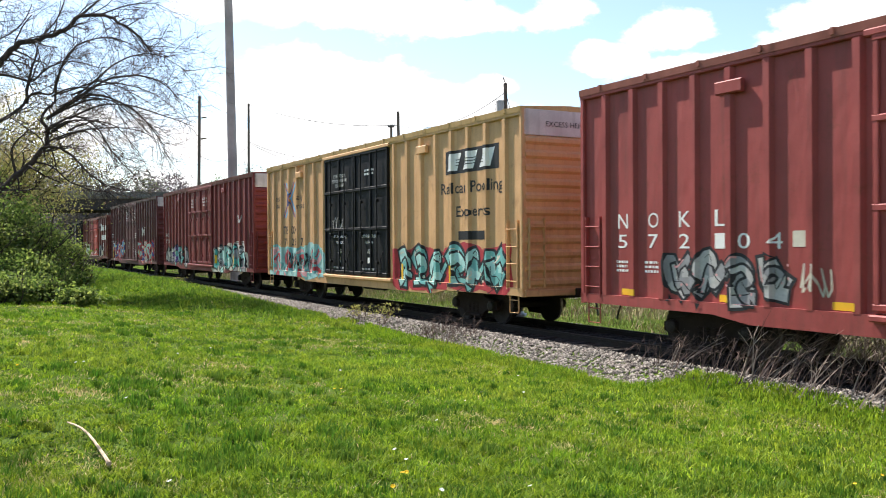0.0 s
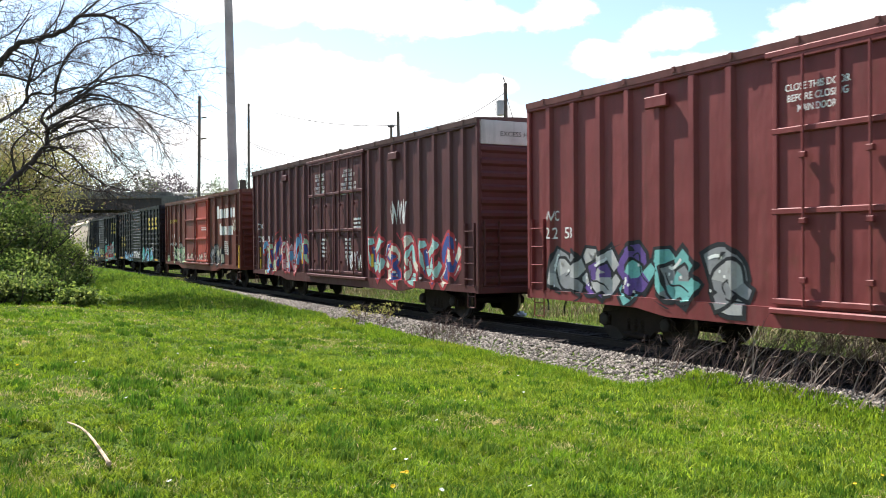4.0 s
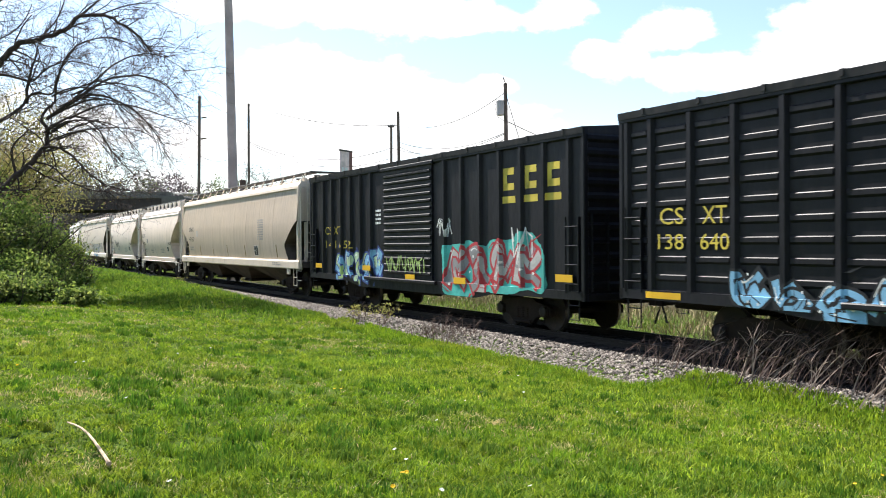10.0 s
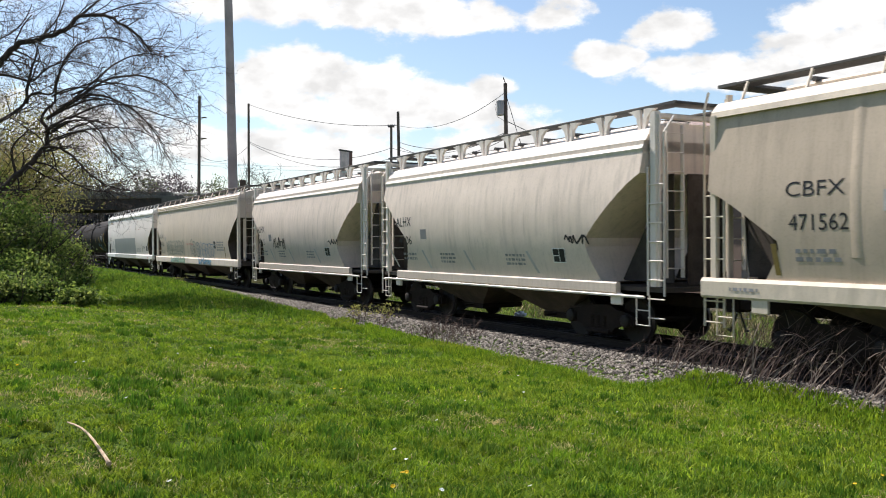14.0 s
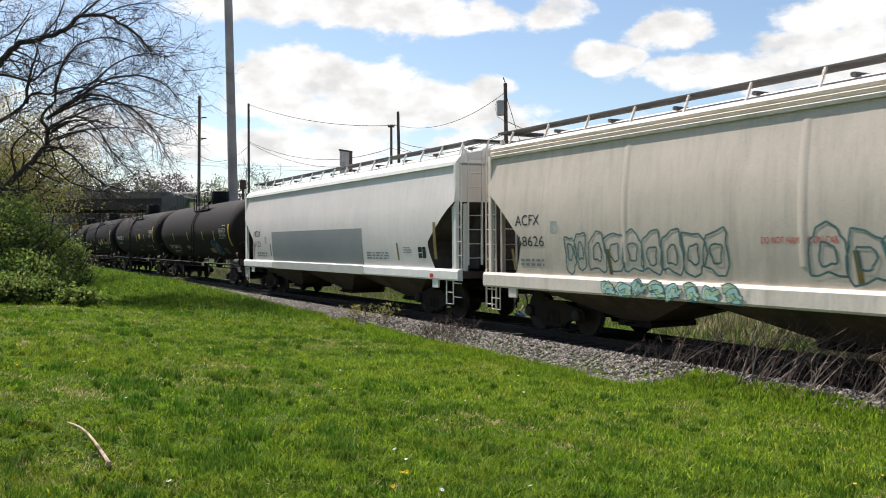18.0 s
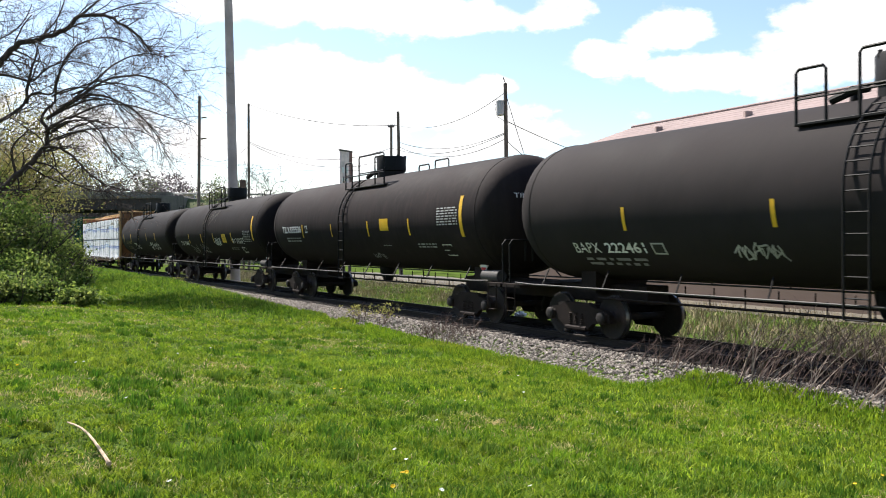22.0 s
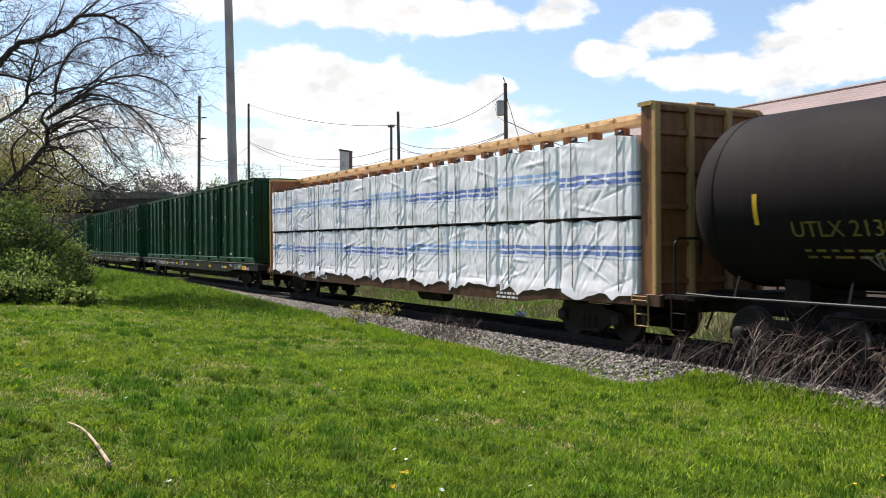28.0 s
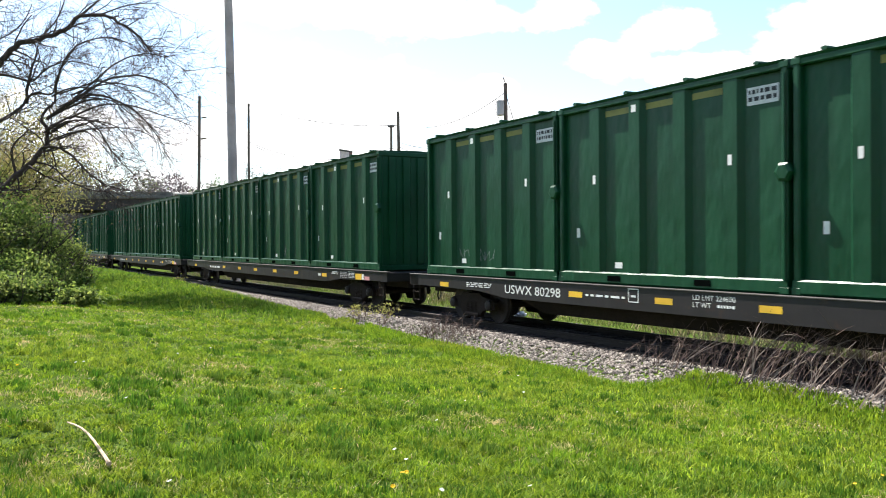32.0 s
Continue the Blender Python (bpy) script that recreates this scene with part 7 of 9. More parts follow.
def build_tanks():
    M["tank_black"] = mat("black tank fitting paint", (0.006, 0.0055, 0.0055), 0.6, var=0.4, spec=0.2)
    M["rail_grey"] = mat("dusty grey handrail", (0.055, 0.050, 0.047), 0.7, 0.0, var=0.3)
    black = paint("satin black tank paint", (0.0072, 0.0051, 0.0056), 0.6, 0.4, (0.020, 0.0145, 0.0135), 0.78, 0.05, 0.006)
    brownish = paint("dusty black tank paint", (0.0135, 0.0098, 0.0100), 0.6, 0.5, (0.033, 0.024, 0.022), 0.78, 0.06, 0.006)
    charcoal = paint("dull charcoal tank paint", (0.021, 0.0175, 0.0175), 0.4, 0.25, (0.030, 0.024, 0.022), 0.8, 0.04, 0.006)
    for m in (black, brownish, charcoal):
        m.node_tree.nodes["Principled BSDF"].inputs["Specular IOR Level"].default_value = 0.11
    car, side, half = tank_car("dull charcoal tank car with white stencil block", -45.65, 17.2, charcoal, dict(dome=0.4, ladder=0.4))
    yellow_stripes(car, side, (-5.71, -2.13, 1.24, 3.54), 2.26, 0.45), patch(car, "reflector", -8.42, -8.28, 2.0, 3.0, lambda z: side(z) + 0.1, "yellow", "yellow reflective strip", 0.006, 8), patch(car, "reflector", 6.25, 6.42, 1.95, 3.0, side, "yellow", "yellow reflective strip", 0.006, 8)
    write(car, "BAPX", -7.48, -6.65, 1.82, 2.03, side), write(car, "222461", -6.47, -5.29, 1.82, 2.03, side, bold=0.02), patch(car, "plate_mark", -5.1, -4.75, 1.80, 2.02, side, "silver", off=0.004, nz=3), patch(car, "plate_inset", -5.06, -4.79, 1.83, 1.99, side, "black", off=0.007, nz=3)
    bars(car, -7.3, -5.4, 1.55, 1.74, 2, side, "mid_grey", 71), bars(car, 4.6, 5.8, 2.3, 2.82, 8, side, "silver", 72, 0.45), bars(car, 5.2, 5.8, 2.9, 2.98, 1, side, "silver", 73)
    scribble(car, -3.14, -2.0, 1.76, 2.02, side, 101, "silver", 0.03), scribble(car, -3.0, -2.1, 1.72, 1.95, side, 104, "silver", 0.025), graffiti_lines(car, 2.46, 3.9, 1.54, 2.2, side, 102, "blue_line"), scribble(car, 2.5, 3.9, 1.6, 2.2, side, 105, "sky_blue", 0.03)
    patch(car, "reflector", 1.74, 2.53, 1.60, 1.83, side, mat("dull orange panel", (0.35, 0.16, 0.02), 0.6), "dull orange panel", 0.006, 3)
    patch(car, "date_stencil", 4.4, 5.1, 1.55, 1.85, side, "ink", "", 0.004, 3)
    hazard(car, 6.1, 1.62, side)
    car, side, half = tank_car("dusty black tank car with yellow square", -63.50, 17.3, brownish, dict(dome=-0.15, ladder=-0.95))
    yellow_stripes(car, side, (-5.85, 0.05, 2.9), 2.26, 0.48), yellow_stripes(car, side, (-3.0,), 2.28, 0.42, 0.06), patch(car, "reflector", 5.85, 6.0, 2.2, 3.25, side, "yellow", "", 0.006, 8), patch(car, "reflector", -8.4, -8.25, 2.2, 3.25, lambda z: side(z) + 0.1, "yellow", "", 0.006, 8)
    patch(car, "yellow_square", 1.0, 1.6, 2.42, 2.78, side, "yellow", "faded yellow stencil square", 0.006, 4)
    write(car, "TILX355536", -8.05, -5.96, 2.45, 2.7, side, bold=0.02), patch(car, "plate_mark", -5.55, -5.3, 2.45, 2.7, side, "white"), patch(car, "plate_inset", -5.52, -5.33, 2.48, 2.67, side, "black", off=0.005)
    bars(car, -7.7, -6.2, 2.1, 2.3, 2, side, "mid_grey", 74), bars(car, 4.65, 5.75, 2.5, 3.0, 7, side, "silver", 75, 0.5), bars(car, 3.2, 4.3, 1.9, 2.05, 2, side, "mid_grey", 76), bars(car, 0.9, 1.5, 1.95, 2.0, 1, side, "mid_grey", 77)
    scribble(car, -0.4, 0.5, 1.55, 1.75, side, 103, "mid_grey", 0.03), consolidated(car, 4.6, 1.7, side, 0.5, 0.3)
    hazard(car, 5.9, 1.45, side)
    end_text(car, half, "TILX 355536", -0.85, 0.45, 3.14, 3.26)
    car, side, half = tank_car("black tank car with white scrawled tags", -81.80, 17.5, black, dict(dome=-0.25, ladder=-0.95))
    yellow_stripes(car, side, (-5.85, -3.09, -0.65, 2.63), 2.12, 0.46), patch(car, "reflector", 6.0, 6.17, 2.2, 3.25, side, "yellow", "", 0.006, 8), patch(car, "reflector", -8.92, -8.77, 2.05, 2.9, lambda z: side(z) + 0.22, "yellow", "", 0.006, 8)
    patch(car, "yellow_square", 1.01, 1.72, 2.12, 2.53, side, "yellow", "faded yellow stencil square", 0.006, 4)
    bars(car, 1.07, 1.66, 2.18, 2.48, 4, lambda z: side(z) - 0.004, "yellow_grime", 781, 0.3)
    write(car, "TILX 253465", -7.99, -6.13, 2.0, 2.22, side), bars(car, 4.66, 5.74, 2.13, 2.65, 7, side, "mid_grey", 78, 0.5), bars(car, 1.98, 3.19, 1.78, 1.9, 2, side, "mid_grey", 782, 0.45)
    write(car, "I", 2.78, 2.88, 2.08, 2.3, side), write(car, "DRUGS", 3.38, 4.36, 2.07, 2.31, side), write(car, "!", 4.46, 4.54, 2.04, 2.34, side)
    hs = Shape()
    line = [(3.12 + 0.014 * 16 * math.sin(a) ** 3 * 0.5, 2.20 + 0.0068 * (13 * math.cos(a) - 5 * math.cos(2 * a) - 2 * math.cos(3 * a) - math.cos(4 * a))) for a in np.linspace(0, 6.2832, 29)]
    for (xa, za), (xb, zb) in zip(line, line[1:]):
        hs.add([(xa, side(za) - 0.006, za), (xb, side(zb) - 0.006, zb), (3.12 + 0.82 * (xb - 3.12), side(zb) - 0.006, 2.2 + 0.82 * (zb - 2.2)), (3.12 + 0.82 * (xa - 3.12), side(za) - 0.006, 2.2 + 0.82 * (za - 2.2))], [(0, 1, 2, 3)])
    part("graffiti_tag", hs, M["white"], car, "sprayed white heart outline", kind="stuff")
    consolidated(car, 3.7, 1.64, lambda z: side(z) - 0.002, 0.5, 0.26)
    for k, (a, b, z0, z1) in enumerate(((-5.93, -4.6, 1.55, 2.02), (-3.95, -2.6, 1.58, 2.04), (-0.45, 0.62, 2.0, 2.4), (-0.5, 0.6, 1.95, 2.2))):
        scribble(car, a, b, z0, z1, side, 110 + k, "silver" if k < 2 else "white", 0.026)
    for k in range(9):
        scribble(car, -2.5 + 0.28 * k, -2.35 + 0.28 * k, 3.0 + 0.1 * (k % 4), 3.5 + 0.12 * (k % 3), side, 700 + k, "grime_shade", 0.018, "pale dusty scrape")
    hazard(car, 6.1, 1.45, side)
    end_text(car, half, "TILX 253465", -0.85, 0.45, 3.14, 3.26)
    car, side, half = tank_car("black tank car with yellow reporting marks", -100.50, 17.9, black, dict(dome=0.0, ladder=-0.9))
    yellow_stripes(car, side, (-8.3, -5.3, -2.4, 0.6, 3.4), 2.3, 0.5)
    write(car, "UTLX 213001", -7.6, -5.55, 2.1, 2.34, side, "yellow_grime"), bars(car, -7.5, -6.0, 1.75, 1.95, 2, side, "yellow_grime", 79, 0.4)
    scribble(car, -4.4, -2.6, 1.75, 2.2, side, 120, "white", 0.035), scribble(car, 1.2, 4.0, 1.7, 2.2, side, 121, "white", 0.035), scribble(car, -6.5, -5.4, 1.6, 1.9, side, 122, "mid_grey", 0.03)
    hazard(car, 6.2, 1.45, side)
    slide_marks()


build_tanks()


# ---- centre-beam flat with wrapped lumber ----
def wrap_material():
    m = bpy.data.materials.new("white lumber wrap with blue bands")
    m.use_nodes = True
    nt = m.node_tree
    p = nt.nodes["Principled BSDF"]
    tc = nt.nodes.new("ShaderNodeTexCoord")
    vec = tc.outputs["Object"]
    sep = nt.nodes.new("ShaderNodeSeparateXYZ")
    nt.links.new(vec, sep.inputs[0])
    X, Z = sep.outputs[0], sep.outputs[2]
    zz = maths(nt, "MULTIPLY_ADD", noise_of(nt, vec, 1.1, 2), 0.16, maths(nt, "ADD", Z, -0.08))
    own = nt.nodes.new("ShaderNodeObjectInfo").outputs["Random"]
    zz = maths(nt, "MULTIPLY_ADD", own, -0.22, maths(nt, "ADD", zz, 0.10))
    xx = maths(nt, "ADD", own, maths(nt, "MULTIPLY_ADD", noise_of(nt, vec, 1.7, 2), 0.2, X))
    col = blend(nt, ramp01(nt, noise_of(nt, vec, 2.0, 4), 0.35, 0.7), (0.88, 0.84, 0.87), (0.94, 0.90, 0.93))
    ink = blend(nt, ramp01(nt, own, 0.35, 0.75), (0.13, 0.20, 0.55), (0.34, 0.50, 0.80))
    block = maths(nt, "GREATER_THAN", maths(nt, "FRACT", maths(nt, "MULTIPLY", xx, 1.55)), 0.09)
    for z0, z1, strength in ((0.82, 0.895, 0.92), (0.70, 0.775, 0.92), (0.63, 0.655, 0.5)):
        band = maths(nt, "MULTIPLY", maths(nt, "GREATER_THAN", zz, z0), maths(nt, "LESS_THAN", zz, z1))
        col = blend(nt, maths(nt, "MULTIPLY", maths(nt, "MULTIPLY", band, block), strength), col, ink)
    haze = maths(nt, "MULTIPLY", maths(nt, "GREATER_THAN", zz, 0.62), maths(nt, "LESS_THAN", zz, 0.92))
    col = blend(nt, maths(nt, "MULTIPLY", haze, 0.08), col, ink)
    nt.links.new(col, p.inputs["Base Color"])
    p.inputs["Roughness"].default_value, p.inputs["Specular IOR Level"].default_value = 0.5, 0.4
    bn = nt.nodes.new("ShaderNodeBump")
    bn.inputs["Strength"].default_value, bn.inputs["Distance"].default_value = 0.2, 0.012
    nt.links.new(noise_of(nt, vec, 4.5, 5, 0.6), bn.inputs["Height"])
    nt.links.new(bn.outputs[0], p.inputs["Normal"])
    return m


def lumber_bundle(w, h, d, seed, skirt):
    """A pack wrapped in sheeting: creased, sagging cover with a loose lower edge."""
    rng = random.Random(seed)
    nx, nz = 84, 54
    creases = [(rng.uniform(-w / 2, w / 2), rng.uniform(0, h), rng.choice((0.15, 0.5, 0.9, 1.3, 1.55, 1.9, 2.4, 2.9)) + rng.uniform(-0.2, 0.2), rng.uniform(0.3, 0.9), rng.uniform(0.006, 0.018) * rng.choice((1, 1, -0.8)), rng.uniform(0.03, 0.07)) for i in range(18)]
    hang = [(rng.uniform(-w / 2, w / 2), rng.uniform(0.15, 0.5), rng.uniform(0.3, 1.6)) for i in range(4)]
    off = Vector((rng.uniform(0, 50), rng.uniform(0, 50), 0))
    grid = []
    for j in range(nz + 1):
        row = []
        for i in range(nx + 1):
            u, v = i / nx, j / nz
            x = -w / 2 + w * u
            low = skirt * (0.9 + 1.6 * noise.noise(Vector((x * 0.9, 3, 0)) + off) + 0.4 * noise.noise(Vector((x * 4.0, 7, 0)) + off)) if skirt else 0
            for cx, wd, deep in hang:
                low += skirt * deep * max(0.0, 1 - abs(x - cx) / wd)
            sag = 0.05 * math.sin(math.pi * ((u * 3.3 + off.x) % 1.0)) + 0.03 * noise.noise(Vector((x * 3, 9, 0)) + off)
            z = -low + (h - max(0.0, sag) + low) * v
            e = min(u, 1 - u) * w
            fold = 0.05 * noise.noise(Vector((x * 2.2 + z * 1.4, z * 2.6, 1)) + off) + 0.03 * abs(noise.noise(Vector((x * 5 - z * 3, z * 1.2, 2)) + off)) + 0.02 * noise.noise(Vector((x * 9, z * 7, 5)) + off)
            fold *= 0.25
            for cx, cz, ang, run, amp, wd in creases:
                du, dv = (x - cx) * math.cos(ang) + (z - cz) * math.sin(ang), -(x - cx) * math.sin(ang) + (z - cz) * math.cos(ang)
                if abs(du) < run and abs(dv) < wd:
                    fold += amp * (1 - abs(dv) / wd) ** 1.3 * (1 - (du / run) ** 2)
            bag = -0.05 if e > 0.06 else 0.0
            lift = (0.015 * (1 - v) ** 4 + 0.02 * (1 - min(1.0, max(0.0, (z + 0.02) / 0.2)))) * (1 if skirt > 0.05 else 0)
            row.append((x, -d / 2 + bag * 0.5 - fold - lift - 0.02, z))
        grid.append(row)
    sh = Shape().rings(grid, close=False, cap=False)
    top = [(x, y, z) for x, y, z in grid[-1]]
    back = [(x, d / 2, z) for x, y, z in grid[-1]]
    sh.rings([top, back], close=False, cap=False)
    b0 = [(x, d / 2, 0.0) for x, y, z in grid[-1]]
    sh.rings([back, b0], close=False, cap=False)
    for i in (0, -1):
        edge = [r[i] for r in grid]
        sh.rings([edge, [(x, d / 2, z) for x, y, z in edge]], close=False, cap=False)
    return sh


def build_centrebeam():
    wood = paint("worn yellow brown steel paint", (0.42, 0.255, 0.105), 0.25, 0.45, (0.10, 0.05, 0.025), rust=0.6)
    dark = paint("rusty brown end paint", (0.20, 0.082, 0.032), 0.4, 0.6, (0.05, 0.03, 0.018), rust=0.6)
    grimy = paint("grimy rust brown sill paint", (0.075, 0.034, 0.018), 0.4, 0.7, (0.022, 0.014, 0.010), rust=0.6)
    mid, length = -121.5, 23.3
    half = length / 2
    car = new_car("centre_beam_flat_car", "worn yellow brown centre-beam flat car loaded with wrapped lumber", mid, half - 2.6)
    part("deck", Shape().cbox(-half, half, -1.42, 1.42, 0.98, 1.06, 0.02), grimy, car)
    for sg in (-1, 1):
        prof = [(-half, 1.05), (-half, 0.84), (-half + 3.5, 0.82), (-half + 4.5, 0.70), (half - 4.5, 0.70), (half - 3.5, 0.82), (half, 0.84), (half, 1.05)]
        part("side_sill", Shape().prism(prof, min(sg * 1.38, sg * 1.48), max(sg * 1.38, sg * 1.48), "y"), grimy, car, "grimy rust brown side sill")
        x0, x1 = sorted((sg * (half - 0.58), sg * (half - 0.28)))
        e = part("end_bulkhead", Shape().box(x0, x1, -1.40, 1.40, 1.06, 4.62), dark, car, "tall ribbed end bulkhead")
        xo = sg * (half - 0.28)
        for z in (1.3, 2.0, 2.7, 3.4, 4.1, 4.55):
            part("bulkhead_rib", Shape().cbox(min(xo, xo + sg * 0.09), max(xo, xo + sg * 0.09), -1.36, 1.36, z - 0.05, z + 0.05, 0.015), dark, e)
        for y in (-1.36, -0.5, 0.5, 1.36):
            part("bulkhead_post", Shape().cbox(min(xo, xo + sg * 0.13), max(xo, xo + sg * 0.13), y - 0.07, y + 0.07, 0.9, 4.62, 0.02), wood, e)
        part("bulkhead_cap", Shape().cbox(x0 - 0.05, x1 + 0.05, -1.45, 1.45, 4.60, 4.68, 0.02), wood, e)
    part("top_beam", Shape().prism([(-0.22, 4.52), (-0.28, 4.62), (-0.24, 4.74), (0.24, 4.74), (0.28, 4.62), (0.22, 4.52)], -half + 0.3, half - 0.3), wood, car, "long yellow brown top chord")
    for i in range(24):
        x = -half + 0.9 + (length - 1.8) * i / 23
        part("centre_post", Shape().cbox(x - 0.10, x + 0.10, -0.16, 0.16, 1.06, 4.54, 0.03), dark, car)
        part("strap_winch", Shape().cbox(x - 0.09, x + 0.09, -0.34, -0.2, 4.60, 4.70, 0.02), wood, car)
    for x0, x1 in zip(np.linspace(-half + 0.9, half - 0.9, 13), np.linspace(-half + 0.9, half - 0.9, 13)[1:]):
        part("brace_wire", Shape().tube([(x0, -0.05, 1.2), (x1, -0.05, 4.5)], 0.012, 4).tube([(x0, 0.05, 4.5), (x1, 0.05, 1.2)], 0.012, 4), dark, car)
    part("centre_sill", Shape().cbox(-half + 0.1, half - 0.1, -0.32, 0.32, 0.68, 0.99, 0.03), M["underframe"], car)
    s1 = flat_side(1.48)
    write(car, "TTZX", -7.9, -7.14, 0.80, 0.94, s1), write(car, "856", -6.45, -5.94, 0.80, 0.94, s1), write(car, "423", -5.57, -4.99, 0.80, 0.94, s1)
    bars(car, half - 5.6, half - 4.7, 0.72, 0.9, 2, s1, seed=85)
    for sg in (-1, 1):
        add_truck(car, sg * (half - 2.6))
        ladder(car, sg * (half - 0.55) - 0.2, -1.42, 0.9, 1.05, wood, 0.42, 2)
        stirrup(car, sg * (half - 0.5) - 0.2, -1.46, wood, 0.45, 0.9)
    ends_gear(car, half, 0.35)
    part("air_reservoir", Shape().tube([(1.0, -0.8, 0.6), (2.4, -0.8, 0.6)], 0.2, 12), M["underframe"], car, smooth=40)
    # lumber packs: nine along, two high, on both sides of the beam
    wrap = wrap_material()
    n = 9
    w = (length - 1.3) / n
    strap = M["ink"]
    kinds = {}
    for tier, (z, h, skirt) in enumerate(((1.075, 1.42, 0.0), (2.545, 1.58, 0.0))):
        for v in range(5):
            kinds[tier, v] = lumber_bundle(w - 0.02, h, 1.12, 7 * v + tier, 0.085 if tier == 0 else 0.0).mesh("wrap", wrap, 60)
    strap_mesh = {}
    for tier, h in ((0, 1.42), (1, 1.58)):
        one = Shape().box(-0.008, 0.008, -0.65, -0.635, 0.0, h + 0.01).box(-0.008, 0.008, -0.65, 0.5, h + 0.005, h + 0.02)
        if tier:
            one.cbox(-0.05, 0.05, -0.58, -0.5, h + 0.01, h + 0.09, 0.02)
        strap_mesh[tier] = one.mesh("strap", strap)
    rng = random.Random(3)
    for tier, z in ((0, 1.075), (1, 2.545)):
        for i in range(n):
            x = -half + 0.65 + w * (i + 0.5)
            for sg in (-1, 1):
                b = thing("lumber_bundle", "lumber pack in white wrap with blue printed bands", "lumber pack", "wrapped lumber on the flat car")
                part("wrap", kinds[tier, rng.randrange(5)], None, b)
                for e in (-0.3, 0.3):
                    part("strap", strap_mesh[tier], None, b, at=pose(w * e, 0, 0))
                LOADS.append((b, mid, half - 2.6, pose(x, sg * (0.86 + 0.05 * ((3 * i + tier) % 3) / 2), z, 0, 0, (0 if sg < 0 else 180) + rng.uniform(-0.6, 0.6))))


LOADS = []
build_centrebeam()


# ---- flat cars with green waste containers ----
def container_mesh_set():
    M["pocket"] = mat("near black shade of a fork pocket", (0.003, 0.004, 0.0035), 0.95, var=0.2, spec=0.0)
    green = paint("dark green container paint", (0.0025, 0.042, 0.0165), 0.35, 0.2, (0.004, 0.022, 0.010), 0.40, 0.03, 0.035)
    green.node_tree.nodes["Principled BSDF"].inputs["Specular IOR Level"].default_value = 0.2
    out = {"green": green}
    L, H, W = 6.06, 3.72, 1.24
    hl = L / 2
    out["shell"] = Shape().box(-hl + 0.06, hl - 0.06, -W + 0.11, W - 0.11, 0.14, H - 0.08).mesh("container_shell", green)
    sh = Shape()
    for sg in (-1, 1):
        sh.cbox(-hl, hl, min(sg * (W - 0.1), sg * W), max(sg * (W - 0.1), sg * W), H - 0.12, H, 0.02)
        sh.cbox(-hl, hl, min(sg * (W - 0.1), sg * (W + 0.012)), max(sg * (W - 0.1), sg * (W + 0.012)), 0.0, 0.24, 0.03)
        sh.cbox(min(sg * (hl - 0.08), sg * hl), max(sg * (hl - 0.08), sg * hl), -W, W, 0.0, 0.16, 0.02).cbox(min(sg * (hl - 0.08), sg * hl), max(sg * (hl - 0.08), sg * hl), -W, W, H - 0.14, H, 0.02)
        for e in (-hl, hl - 0.13):
            sh.cbox(e, e + 0.13, min(sg * (W - 0.13), sg * (W + 0.005)), max(sg * (W - 0.13), sg * (W + 0.005)), 0.0, H, 0.025)
    out["frame"] = sh.mesh("container_frame", green)
    out["corner_casting"] = Shape().cbox(-0.085, 0.085, -0.085, 0.085, 0, 0.13, 0.02).mesh("corner_casting", green)
    out["post"] = Shape().prism([(-0.24, 0.0), (-0.15, -0.10), (0.15, -0.10), (0.24, 0.0)], 0.22, H - 0.11, "z").mesh("side_post", green)
    # flat near-black plates on the bottom rail stand for the pockets' shaded hollows
    sh = Shape()
    for x in (-1.2, 1.2):
        sh.cbox(x - 0.2, x + 0.2, -W - 0.02, -W - 0.014, 0.06, 0.17, 0.01)
    out["fork_pocket"] = sh.mesh("fork_pocket", M["pocket"])
    sh = Shape()
    sh.rings([[(hl - 0.03 + e * math.cos(6.28 * k / 6), -W - q, 1.95 + e * math.sin(6.28 * k / 6)) for k in range(6)] for q, e in ((0.0, 0.17), (0.07, 0.17), (0.10, 0.12))])
    sh.tube([(hl - 0.03, -W - 0.035, 0.2), (hl - 0.03, -W - 0.035, H - 0.2)], 0.03, 6)
    out["latch"] = sh.mesh("door_latch", green)
    lid = Shape().prism([(-W, H - 0.01), (-W - 0.02, H + 0.03), (0, H + 0.07), (W + 0.02, H + 0.03), (W, H - 0.01)], -hl + 0.05, hl - 0.05)
    for x in np.linspace(-hl + 0.6, hl - 0.6, 4):
        lid.cbox(x - 0.06, x + 0.06, -W - 0.03, W + 0.03, H + 0.03, H + 0.09, 0.02)
    out["lid"] = lid.mesh("lid", green)
    end = Shape()
    for y in (-0.75, -0.25, 0.25, 0.75):
        end.prism([(y - 0.14, hl), (y - 0.09, hl + 0.0), (y + 0.09, hl), (y + 0.14, hl - 0.05), (y - 0.14, hl - 0.05)], 0.2, H - 0.16, "z")
    end.v = [(b, a, c) for a, b, c in end.v]
    out["end_rib"] = end.mesh("end_rib", green)
    return out


